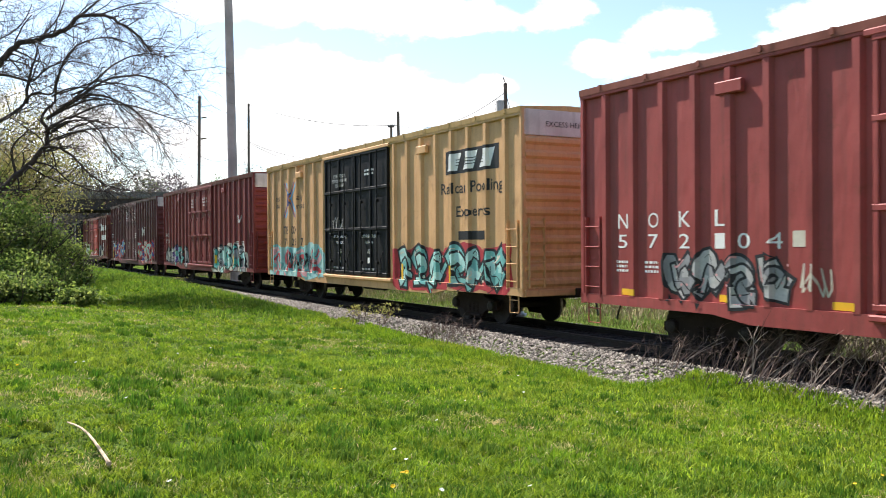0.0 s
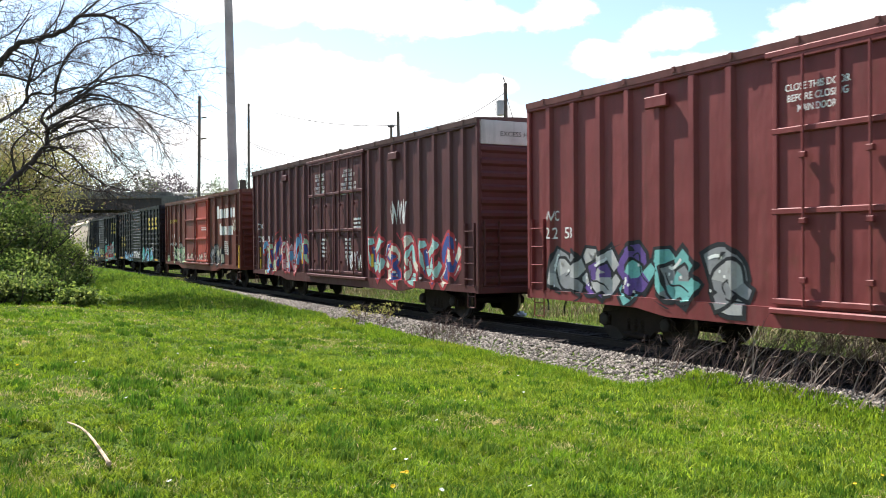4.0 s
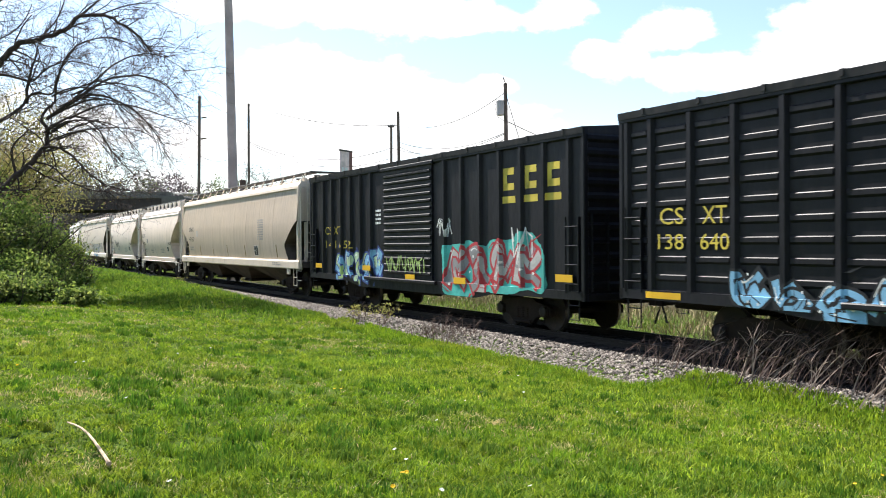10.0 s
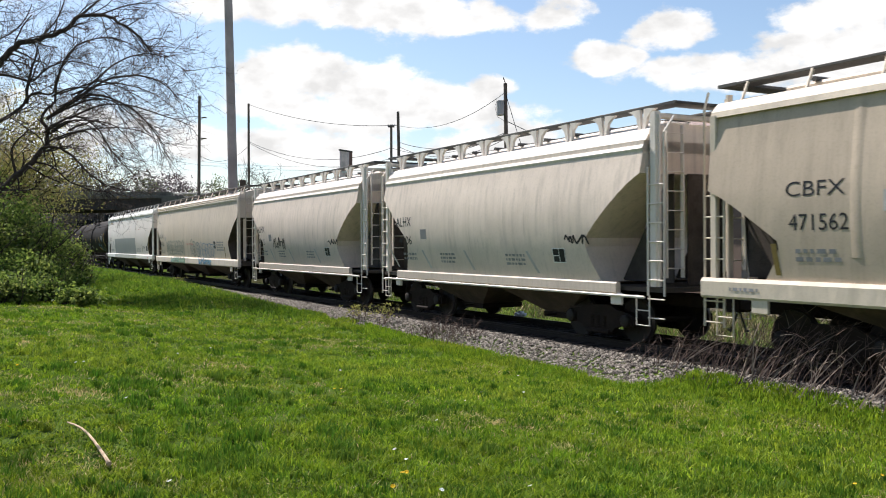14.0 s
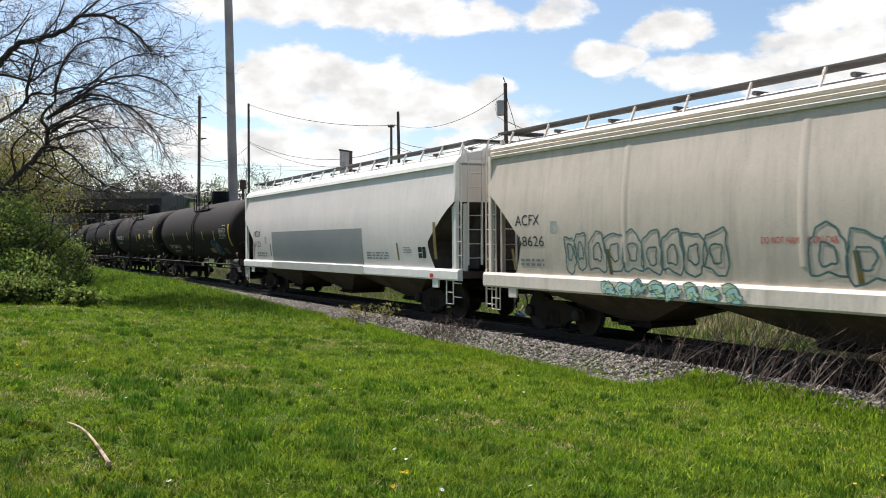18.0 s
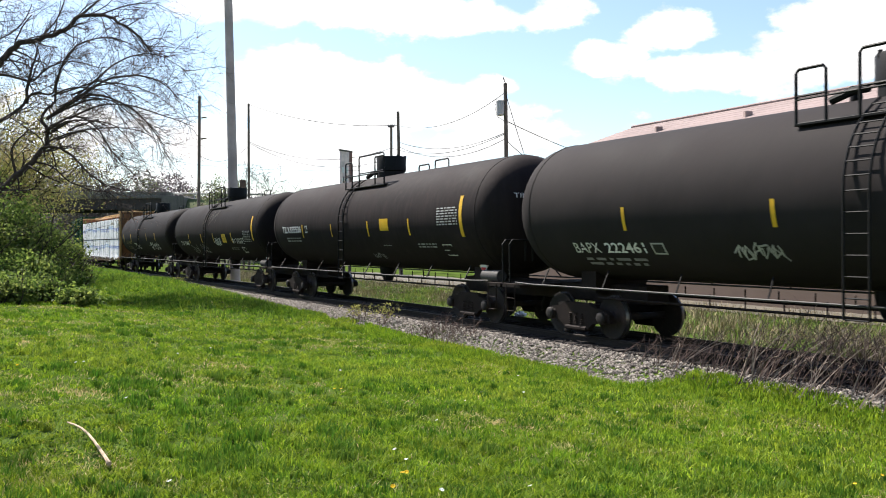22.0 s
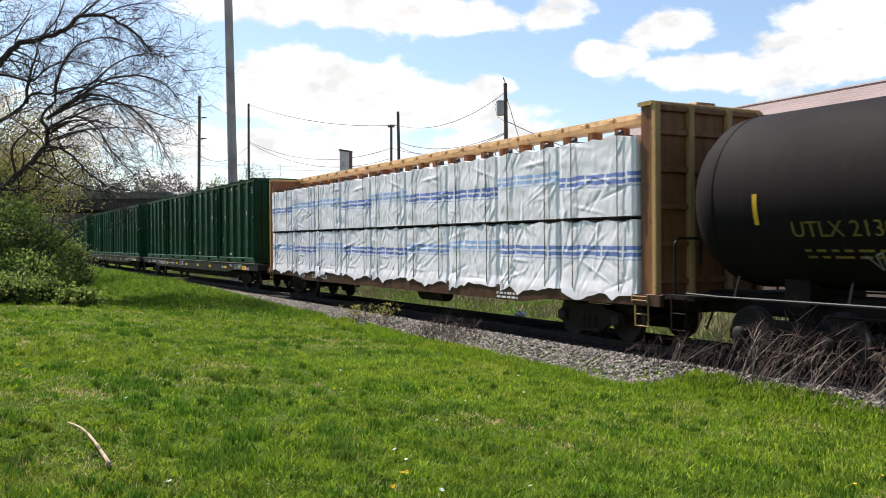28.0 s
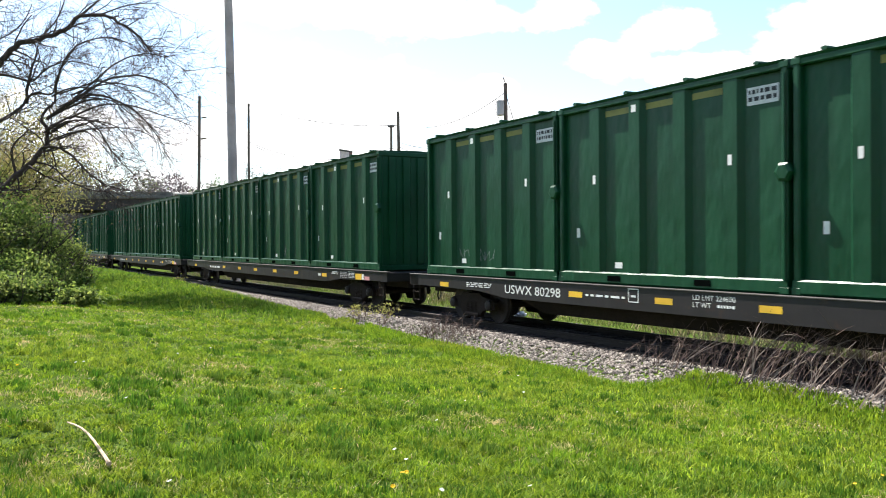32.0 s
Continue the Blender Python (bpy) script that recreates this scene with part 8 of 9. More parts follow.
def build_container_cars():
    kit = container_mesh_set()
    blackp = paint("black flat car paint", (0.016, 0.014, 0.015), 0.4, 0.25, (0.04, 0.032, 0.028), 0.5, 0.25, 0.01)
    tagm = mat("scuffed white number panel", (0.62, 0.62, 0.62), 0.5, var=0.15, scale=6)
    yel = mat("faded yellow reflective panel", (0.70, 0.42, 0.03), 0.5, var=0.15)
    dull = mat("dull yellow top strip", (0.22, 0.21, 0.05), 0.6, var=0.25)
    rng = random.Random(12)
    firsts = -147.95
    for f in range(6):
        mid = firsts - 27.75 * f
        length = 26.2
        half = length / 2
        car = new_car("container_flat_car", "black flat car with yellow panels carrying green containers", mid, half - 2.9)
        part("deck", Shape().cbox(-half + 0.4, half - 0.4, -1.25, 1.25, 1.06, 1.14, 0.02), blackp, car)
        for sg in (-1, 1):
            prof = [(-half, 1.16), (-half, 0.88), (-half + 3.8, 0.84), (-half + 5.0, 0.72), (half - 5.0, 0.72), (half - 3.8, 0.84), (half, 0.88), (half, 1.16)]
            part("side_sill", Shape().prism(prof, min(sg * 1.28, sg * 1.38), max(sg * 1.28, sg * 1.38), "y"), blackp, car, "black side sill with a paler grey top edge")
            part("sill_edge", Shape().cbox(-half, half, min(sg * 1.27, sg * 1.40), max(sg * 1.27, sg * 1.40), 1.155, 1.18, 0.005), M["rail_grey"], car)
        part("centre_sill", Shape().prism([(-half + 0.1, 1.06), (-half + 0.1, 0.66), (-half + 4.4, 0.66), (-half + 5.6, 0.36), (half - 5.6, 0.36), (half - 4.4, 0.66), (half - 0.1, 0.66), (half - 0.1, 1.06)], -0.62, 0.62, "y"), M["underframe"], car, "deep fishbelly centre sill")
        for x in np.linspace(-half + 5.5, half - 5.5, 6):
            part("cross_bearer", Shape().cbox(x - 0.1, x + 0.1, -1.3, 1.3, 0.72, 1.05, 0.03), M["underframe"], car)
        for sg in (-1, 1):
            add_truck(car, sg * (half - 2.9))
            stirrup(car, sg * (half - 0.4) - 0.2, -1.36, M["underframe"], 0.45, 0.9)
            x0, x1 = sorted((sg * (half - 0.02), sg * (half - 0.5)))
            part("end_sill", Shape().cbox(x0, x1, -1.38, 1.38, 0.86, 1.16, 0.03), blackp, car)
        ends_gear(car, half, 0.35)
        s1 = flat_side(1.38)
        if f == 0:
            write(car, "USWX 80298", -half + 5.0, -half + 7.2, 0.84, 1.04, s1)
            bars(car, -half + 3.2, -half + 4.4, 0.92, 1.05, 3, s1, seed=90), bars(car, -5.03, -3.8, 0.91, 0.99, 1, s1, seed=91)
            write(car, "LD LMT 224600", -1.98, -1.0, 1.01, 1.10, s1), write(car, "LT WT", -1.98, -1.55, 0.88, 0.97, s1), bars(car, -1.4, -1.0, 0.88, 0.97, 1, s1, seed=94)
            sh = Shape()
            for a0, a1, b0, b1 in ((0, 0.3, 0, 0.02), (0, 0.3, 0.25, 0.27), (0, 0.02, 0, 0.27), (0.28, 0.3, 0, 0.27), (0.08, 0.22, 0.1, 0.14)):
                sh.add([(-3.7 + a, -1.384, 0.87 + b) for a, b in ((a0, b0), (a1, b0), (a1, b1), (a0, b1))], [(0, 1, 2, 3)])
            part("stencil_frame", sh, M["white"], car)
        else:
            bars(car, -half + 5.0, -half + 7.0, 0.84, 1.0, 1, s1, seed=93 + f)
        for x in (-11.3, -5.6, -2.95, -0.5, 2.16, 4.73, 7.67):
            patch(car, "reflector", x, x + 0.46, 0.88, 1.0, s1, yel, "faded yellow reflective panel")
        patch(car, "reflector", 10.69, 11.19, 0.87, 1.06, s1, yel, "large faded yellow reflective panel"), patch(car, "notice", 7.32, 7.56, 0.90, 0.98, s1, "white", "small white notice")
        patch(car, "notice", 11.21, 11.37, 0.88, 1.05, s1, "white", "small white notice"), patch(car, "notice", 11.42, 11.8, 0.87, 0.99, s1, "pink", "pale pinkish notice")
        bars(car, 8.64, 9.2, 0.99, 1.09, 3, s1, seed=400 + f), bars(car, 9.4, 10.0, 0.88, 1.11, 4, s1, "silver", 410 + f), bars(car, 10.06, 10.62, 0.90, 1.13, 5, s1, seed=420 + f, fill=0.45)
        for c in range(4):
            box = thing("waste_container", "dark green ribbed steel waste container", "container", "green containers on the flat cars")
            part("container_shell", kit["shell"], None, box), part("container_frame", kit["frame"], None, box)
            for ex in (-2.965, 2.965):
                for ey in (-1.17, 1.17):
                    for ez in (-0.01, 3.61):
                        part("corner_casting", kit["corner_casting"], None, box, at=pose(ex, ey, ez))
            lid = part("lid", kit["lid"], None, box, "lid with cross ribs")
            for k in range(4):
                x = -1.83 + 1.22 * k
                part("side_post", kit["post"], None, box, at=pose(x, -1.13, 0)), part("side_post", kit["post"], None, box, at=pose(x, 1.13, 0, 0, 0, 180))
            part("fork_pocket", kit["fork_pocket"], None, box, "flat near-black plates for the shaded fork pockets"), part("door_latch", kit["latch"], None, box)
            part("end_rib", kit["end_rib"], None, box), part("end_rib", kit["end_rib"], None, box, at=pose(0, 0, 0, 0, 0, 180))
            sd, rb = flat_side(1.13), flat_side(1.23)
            patch(box, "number_panel", 2.12, 2.78, 3.12, 3.42, flat_side(1.135), tagm, "scuffed white number panel", 0.002)
            bars(box, 2.16, 2.74, 3.16, 3.40, 2, flat_side(1.139), "ink", 200 + 4 * f + c, 0.6)
            for x, z, a, b in ((-1.88, 2.05, 0.09, 0.18), (1.78, 2.15, 0.09, 0.18), (-2.55, 0.95, 0.11, 0.2), (-1.3, 0.32, 0.22, 0.12), (-0.68, 3.38, 0.13, 0.14)):
                patch(box, "sticker", x, x + a, z, z + b, rb if x in (-1.88, 1.78, -0.68) else sd, "white", "small white sticker", 0.004)
            for x in (-1.22, 0.0, 1.22):
                if rng.random() < 0.85:
                    patch(box, "top_strip", x - 0.36, x + 0.36, 3.40, 3.52, sd, dull, "dull yellow strip under the top rail", 0.003)
            if rng.random() < 0.6:
                scribble(box, -0.4 + rng.uniform(-1, 1), 0.2 + rng.uniform(-0.5, 1), 0.4, 0.7, sd, 300 + 4 * f + c, "mid_grey", 0.012, "pale scuff marks")
            LOADS.append((box, mid, half - 2.9, pose(-9.24 + 6.16 * c, 0, 1.19)))


build_container_cars()


# ---- trees, bush, bridge, poles, building ----
def grow(limbs, twigs, start, direction, length, radius, depth, rng, droop=0.0, tips=None, spread=0.75, kids=(4, 6), wiggle=0.18, thin=0.012, pull=(0, 0, 0), least=0.0042):
    """A branch that bends and forks; thick wood goes to limbs, thin wood to twigs."""
    n = 5 if depth > 1 else 4
    p, d = Vector(start), Vector(direction).normalized()
    pts = [p.copy()]
    for i in range(n):
        d = (d + Vector((rng.uniform(-1, 1), rng.uniform(-1, 1), rng.uniform(-1, 1))) * wiggle + Vector(pull) * 0.12 + Vector((0, 0, -droop)) * (i / n)).normalized()
        p = p + d * length / n
        pts.append(p.copy())
    end_r = radius * (0.55 if depth else 0.3)
    (limbs if radius > thin else twigs).tube(pts, radius, 6 if radius > 0.03 else 4 if radius > thin else 3, end_r, cap=False)
    if tips is not None and depth <= 1:
        tips.extend(pts[2:])
    if depth <= 0:
        return
    for i in range(rng.randint(*kids)):
        k = rng.uniform(0.25, 1.0)
        j = min(n - 1, int(k * n))
        q = pts[j].lerp(pts[j + 1], k * n - j)
        base = (pts[j + 1] - pts[j]).normalized()
        side = base.orthogonal().normalized()
        side.rotate(Matrix.Rotation(rng.uniform(0, 6.283), 3, base))
        nd = (base * (1 - 0.4 * spread) + side * spread).normalized()
        grow(limbs, twigs, q, nd, length * rng.uniform(0.45, 0.72), max(least, radius * (0.52 - 0.1 * rng.random()) * (1 - 0.25 * k)), depth - 1, rng, droop, tips, spread, kids, wiggle, thin, pull, least)


def build_bare_tree():
    """The large bare tree on the left: arching limbs that reach over the bank."""
    D = 36.0

    def at(px, py, dy=0.0):
        return Vector(((px - 784) / 1567.5 * (D + dy), D + dy, 2.05 + (430 - py) / 1567.5 * (D + dy)))

    base = at(-70, 470)
    g = at_ground(base)
    t = thing("bare_tree", "large bare spreading tree with reddish buds behind the shrub", "tree", at=pose(*g))
    rng = random.Random(77)
    limbs, twigs, tips = Shape(), Shape(), []
    o = Vector(g)
    trunk = [Vector((g[0], g[1], g[2] - 0.2)), at(-66, 400), at(-55, 330), at(-62, 250), at(-70, 150)]
    limbs.tube([p - o for p in trunk], 0.27, 10, 0.14)
    arms = [([at(-66, 190), at(-30, 140), at(0, 110), at(30, 78), at(75, 67), at(115, 47), at(146, 27), at(185, 22), at(218, 40), at(248, 64), at(275, 92)], 0.125, 7),
            ([at(-60, 370), at(-20, 345), at(10, 325), at(50, 290), at(75, 262), at(80, 235), at(86, 205), at(100, 180)], 0.15, 5),
            ([at(86, 205), at(112, 190), at(150, 163), at(190, 136), at(235, 129), at(270, 136), at(300, 152), at(322, 176)], 0.055, 10),
            ([at(86, 208), at(130, 176), at(165, 165), at(205, 173), at(242, 196), at(272, 226), at(292, 256)], 0.055, 10),
            ([at(80, 232), at(118, 206), at(150, 206), at(182, 230), at(203, 264), at(217, 292)], 0.05, 10),
            ([at(76, 258), at(102, 257), at(132, 275), at(158, 300), at(192, 324), at(238, 336)], 0.05, 10),
            ([at(60, 282), at(90, 290), at(125, 318), at(160, 332), at(200, 338)], 0.035, 8),
            ([at(-62, 250), at(-20, 225), at(15, 205), at(40, 188), at(62, 165), at(88, 158), at(110, 132), at(122, 100)], 0.075, 8),
            ([at(50, 180), at(56, 135), at(66, 95), at(76, 70)], 0.06, 7),
            ([at(-66, 150), at(-30, 132), at(0, 128), at(38, 134), at(62, 141), at(92, 122), at(132, 108), at(170, 112)], 0.06, 8),
            ([at(100, 180), at(104, 140), at(128, 96), at(160, 72), at(200, 64), at(240, 78)], 0.045, 9),
            ([at(146, 27), at(172, 2), at(205, -22)], 0.05, 7), ([at(185, 22), at(235, 8), at(285, 2)], 0.03, 8),
            ([at(-70, 150), at(-60, 60), at(-20, 30), at(20, -10), at(60, -40)], 0.08, 7), ([at(-66, 110), at(-30, 85), at(0, 70), at(40, 40), at(70, 10)], 0.05, 8),
            ([at(128, 176), at(170, 140), at(215, 108), at(262, 96), at(300, 104), at(330, 122)], 0.035, 9),
            ([at(30, 305), at(20, 260), at(45, 230), at(70, 225)], 0.05, 7), ([at(5, 322), at(-10, 270), at(10, 240)], 0.05, 7)]
    for k in range(13):
        u = (k + rng.random()) / 13
        x0, z0 = 86 + 50 * rng.random(), 255 - 105 * u + rng.uniform(-8, 8)
        w, fall = rng.uniform(110, 225), rng.uniform(20, 95) * (0.5 + 0.6 * u)
        arms.append(([at(x0 + w * q, z0 + fall * q ** 2.2 - 26 * math.sin(math.pi * q) + rng.uniform(-4, 4)) for q in (0, 0.22, 0.45, 0.7, 1.0)], rng.uniform(0.026, 0.04), 3))
    for pts, r, many in arms:
        pts = [p - o + Vector((0, rng.uniform(-0.7, 0.7), 0)) * (i / len(pts)) for i, p in enumerate(pts)]
        line = [pts[0]]
        for i in range(len(pts) - 1):
            p0, p1, p2, p3 = pts[max(0, i - 1)], pts[i], pts[i + 1], pts[min(len(pts) - 1, i + 2)]
            for q in (0.25, 0.5, 0.75, 1.0):
                c = 0.5 * (2 * p1 + (p2 - p0) * q + (2 * p0 - 5 * p1 + 4 * p2 - p3) * q * q + (3 * p1 - p0 - 3 * p2 + p3) * q ** 3)
                line.append(c + Vector((rng.uniform(-1, 1), rng.uniform(-1, 1), rng.uniform(-1, 1))) * r * 0.35)
        limbs.tube(line, r * 1.2, 8, r * 0.28)
        n = len(line) - 1
        for k in range(int(0.62 * many * (len(pts) - 1))):
            u = rng.uniform(0.15, 1.0)
            j = min(n - 1, int(u * n))
            q = line[j].lerp(line[j + 1], u * n - j)
            base_d = (line[j + 1] - line[j]).normalized()
            d = base_d * 0.5 + Vector((rng.uniform(-0.35, 0.85), rng.uniform(-0.8, 0.8), rng.uniform(-0.9, 0.75)))
            grow(limbs, twigs, q, d, rng.uniform(0.7, 1.9), max(0.014, r * 0.36 * (1 - 0.6 * u)), 2 if many > 3 else 1, rng, 0.07, tips, 0.85, (3, 5), 0.30, 0.012, (0.10, 0, -0.03), 0.0056)
    part("trunk", limbs, M["bark"], t, "grey brown trunk and arching limbs", smooth=60)
    part("brushwood", twigs, M["twig"], t, kind="stuff")
    pick = [tips[rng.randrange(len(tips))] for i in range(6500)]
    leaves("bud_mass", np.array([p + Vector((rng.gauss(0, 0.03), rng.gauss(0, 0.03), rng.gauss(0, 0.03))) for p in pick]), 0.028, M["bud"], "tiny reddish buds", parent=t)


build_bare_tree()


def crown_points(rng, n, clumps, centre, size, squash=1.0):
    """Leaf places in many uneven clumps round a centre."""
    cs = []
    for i in range(clumps):
        v = rng.normal(size=3)
        v /= np.linalg.norm(v)
        cs.append(np.array(centre) + v * np.array(size) * rng.uniform(0.25, 1.0) * np.array([1, 1, squash]))
    cs = np.array(cs)
    k = rng.randint(0, clumps, n)
    r = (0.22 * np.mean(size)) * (0.5 + rng.rand(clumps))[k][:, None]
    return cs[k] + rng.normal(size=(n, 3)) * r * np.array([1, 1, 0.75])


def shrub(name, label, x, y, w, h, n, seed, material, size=0.075):
    rng = np.random.RandomState(seed)
    r2 = random.Random(seed)
    g = at_ground((x, y))
    t = thing(name, label, "shrub", at=pose(*g))
    limbs, twigs = Shape(), Shape()
    for i in range(16):
        a = r2.uniform(0, 6.283)
        grow(limbs, twigs, (0.25 * w * math.cos(a) * r2.random(), 0.25 * w * math.sin(a) * r2.random(), -0.1), (math.cos(a) * 0.6, math.sin(a) * 0.6, 1), h * r2.uniform(0.6, 0.95), 0.03, 2, r2, 0.02, None, 0.7, (3, 4))
    part("stem", limbs, M["bark"], t, smooth=60), part("brushwood", twigs, M["twig"], t, kind="stuff")
    p = crown_points(rng, n, 90, (0, 0, h * 0.52), (w * 0.5, w * 0.42, h * 0.46))
    p = p[p[:, 2] > 0.05]
    leaves("foliage", p, size, material, "dense young green leaves", parent=t)
    return t


def sight_ground(px, depth):
    return ((px - 784) / 1567.5 * depth, depth)


for k, (px, dep, w, h, n) in enumerate([(5, 33.0, 3.4, 3.7, 8500), (70, 35.0, 2.6, 2.9, 6500), (-60, 31.0, 4.0, 4.2, 8000), (40, 30.0, 2.2, 1.5, 4500), (110, 38.0, 1.9, 2.3, 4200), (130, 40.0, 1.5, 1.3, 2400), (60, 28.5, 1.5, 0.8, 2200), (135, 27.5, 1.3, 0.6, 1500), (15, 27.0, 2.2, 0.9, 2400), (100, 31.0, 2.0, 1.1, 2600)]):
    shrub("shrub", "leafy green shrub on the bank beneath the bare tree", *sight_ground(px, dep), w, h, int(n * 1.5), 200 + k, M["bush_leaf"])


def leafy_tree(name, label, x, y, height, crown, n, seed, material, size, bare=False, trunk_r=0.16, clumps=70, squash=1.0):
    rng = np.random.RandomState(seed)
    r2 = random.Random(seed)
    g = at_ground((x, y))
    t = thing(name, label, "tree", at=pose(*g))
    limbs, twigs, tips = Shape(), Shape(), []
    limbs.tube([(0, 0, -0.3), (r2.uniform(-.1, .1), 0.05, height * 0.25), (r2.uniform(-.2, .2), 0, height * 0.55)], trunk_r, 8, trunk_r * 0.6)
    for i in range(9):
        a, z = 6.283 * i / 9 + r2.uniform(-0.3, 0.3), height * r2.uniform(0.25, 0.55)
        grow(limbs, twigs, (0, 0, z), (math.cos(a), math.sin(a), r2.uniform(0.5, 1.4)), height * r2.uniform(0.3, 0.45), trunk_r * 0.42, 3 if bare else 2, r2, -0.03, tips, 0.7, (3, 4), 0.15, 0.02, (0, 0, 0), 0.022 if bare else 0.006)
    part("trunk", limbs, M["bark"], t, smooth=60), part("brushwood", twigs, M["twig"], t, kind="stuff")
    if n:
        p = crown_points(rng, n, clumps, (0, 0, height * 0.62), (crown, crown, height * 0.38), squash)
        leaves("foliage", p, size, material, "light spring foliage", parent=t)
    return t


leafy_tree("spring_tree", "tree with yellow green spring leaves behind the bare tree", -23.0, 48.0, 9.8, 4.2, 20000, 301, M["spring_leaf"], 0.075)
leafy_tree("spring_tree", "tree with yellow green spring leaves behind the bare tree", -27.5, 56.0, 8.4, 3.6, 10000, 302, M["spring_leaf"], 0.08)
leafy_tree("pale_tree", "far pale green spring tree behind the railway", -26.5, 108.0, 10.5, 2.6, 5200, 303, M["far_leaf"], 0.15)
leafy_tree("bare_far_tree", "thin bare far tree against the sky", -20.3, 100.0, 11.2, 2.0, 0, 304, None, 0.1, True, 0.12)
leafy_tree("bare_far_tree", "thin bare far tree against the sky", -24.6, 100.0, 9.6, 2.0, 0, 305, None, 0.1, True, 0.10)
leafy_tree("shade_tree", "leafy tree standing on the lawn beside the camera", -9.6, 9.6, 9.0, 2.5, 16000, 306, M["bush_leaf"], 0.10)


def far_woods():
    """Tree line behind the bridge and round the horizon: many small clumps with gaps."""
    rng = np.random.RandomState(31)

    def belt(name, label, n, x0, x1, y0, y1, h0, h1, material, size, clumps):
        cx, cy = x0 + (x1 - x0) * rng.rand(clumps), y0 + (y1 - y0) * rng.rand(clumps)
        ch = h0 + (h1 - h0) * rng.rand(clumps) ** 1.3
        k = rng.randint(0, clumps, n)
        v = rng.normal(size=(n, 3)) * np.array([1.7, 1.5, 1.0])
        v[:, 2] = ch[k] * (0.15 + 0.85 * rng.rand(n) ** 0.7)
        p = np.stack([cx[k] + v[:, 0] * (1.1 - 0.6 * v[:, 2] / ch[k]), cy[k] + v[:, 1], v[:, 2]], 1)
        leaves(name, p, size, material, label, aspect=3.0)
    belt("far_woods", "hazy brown bare far woods", 42000, -75, -44, 150, 190, 9, 15.5, M["far_twig"], 0.2, 90)
    belt("far_woods", "hazy green far woods", 16000, -68, -40, 150, 185, 6, 13.5, M["far_leaf"], 0.22, 40)
    belt("far_hedge", "green far hedge beyond the bridge", 9000, -95, -45, 195, 230, 3, 7, M["far_leaf"], 0.45, 60)
    belt("horizon_woods", "far woods on the horizon", 16000, -420, 520, 380, 460, 6, 14, M["far_leaf"], 1.6, 220)
    belt("horizon_woods", "far bare woods on the horizon", 12000, -420, 520, 360, 440, 6, 15, M["far_twig"], 1.6, 200)
    belt("rear_woods", "woods behind the lawn", 14000, -130, 130, -110, -60, 6, 14, M["bush_leaf"], 0.7, 120)
    belt("side_woods", "woods beside the line", 9000, -120, -80, 60, 150, 6, 14, M["far_leaf"], 0.5, 60)


far_woods()


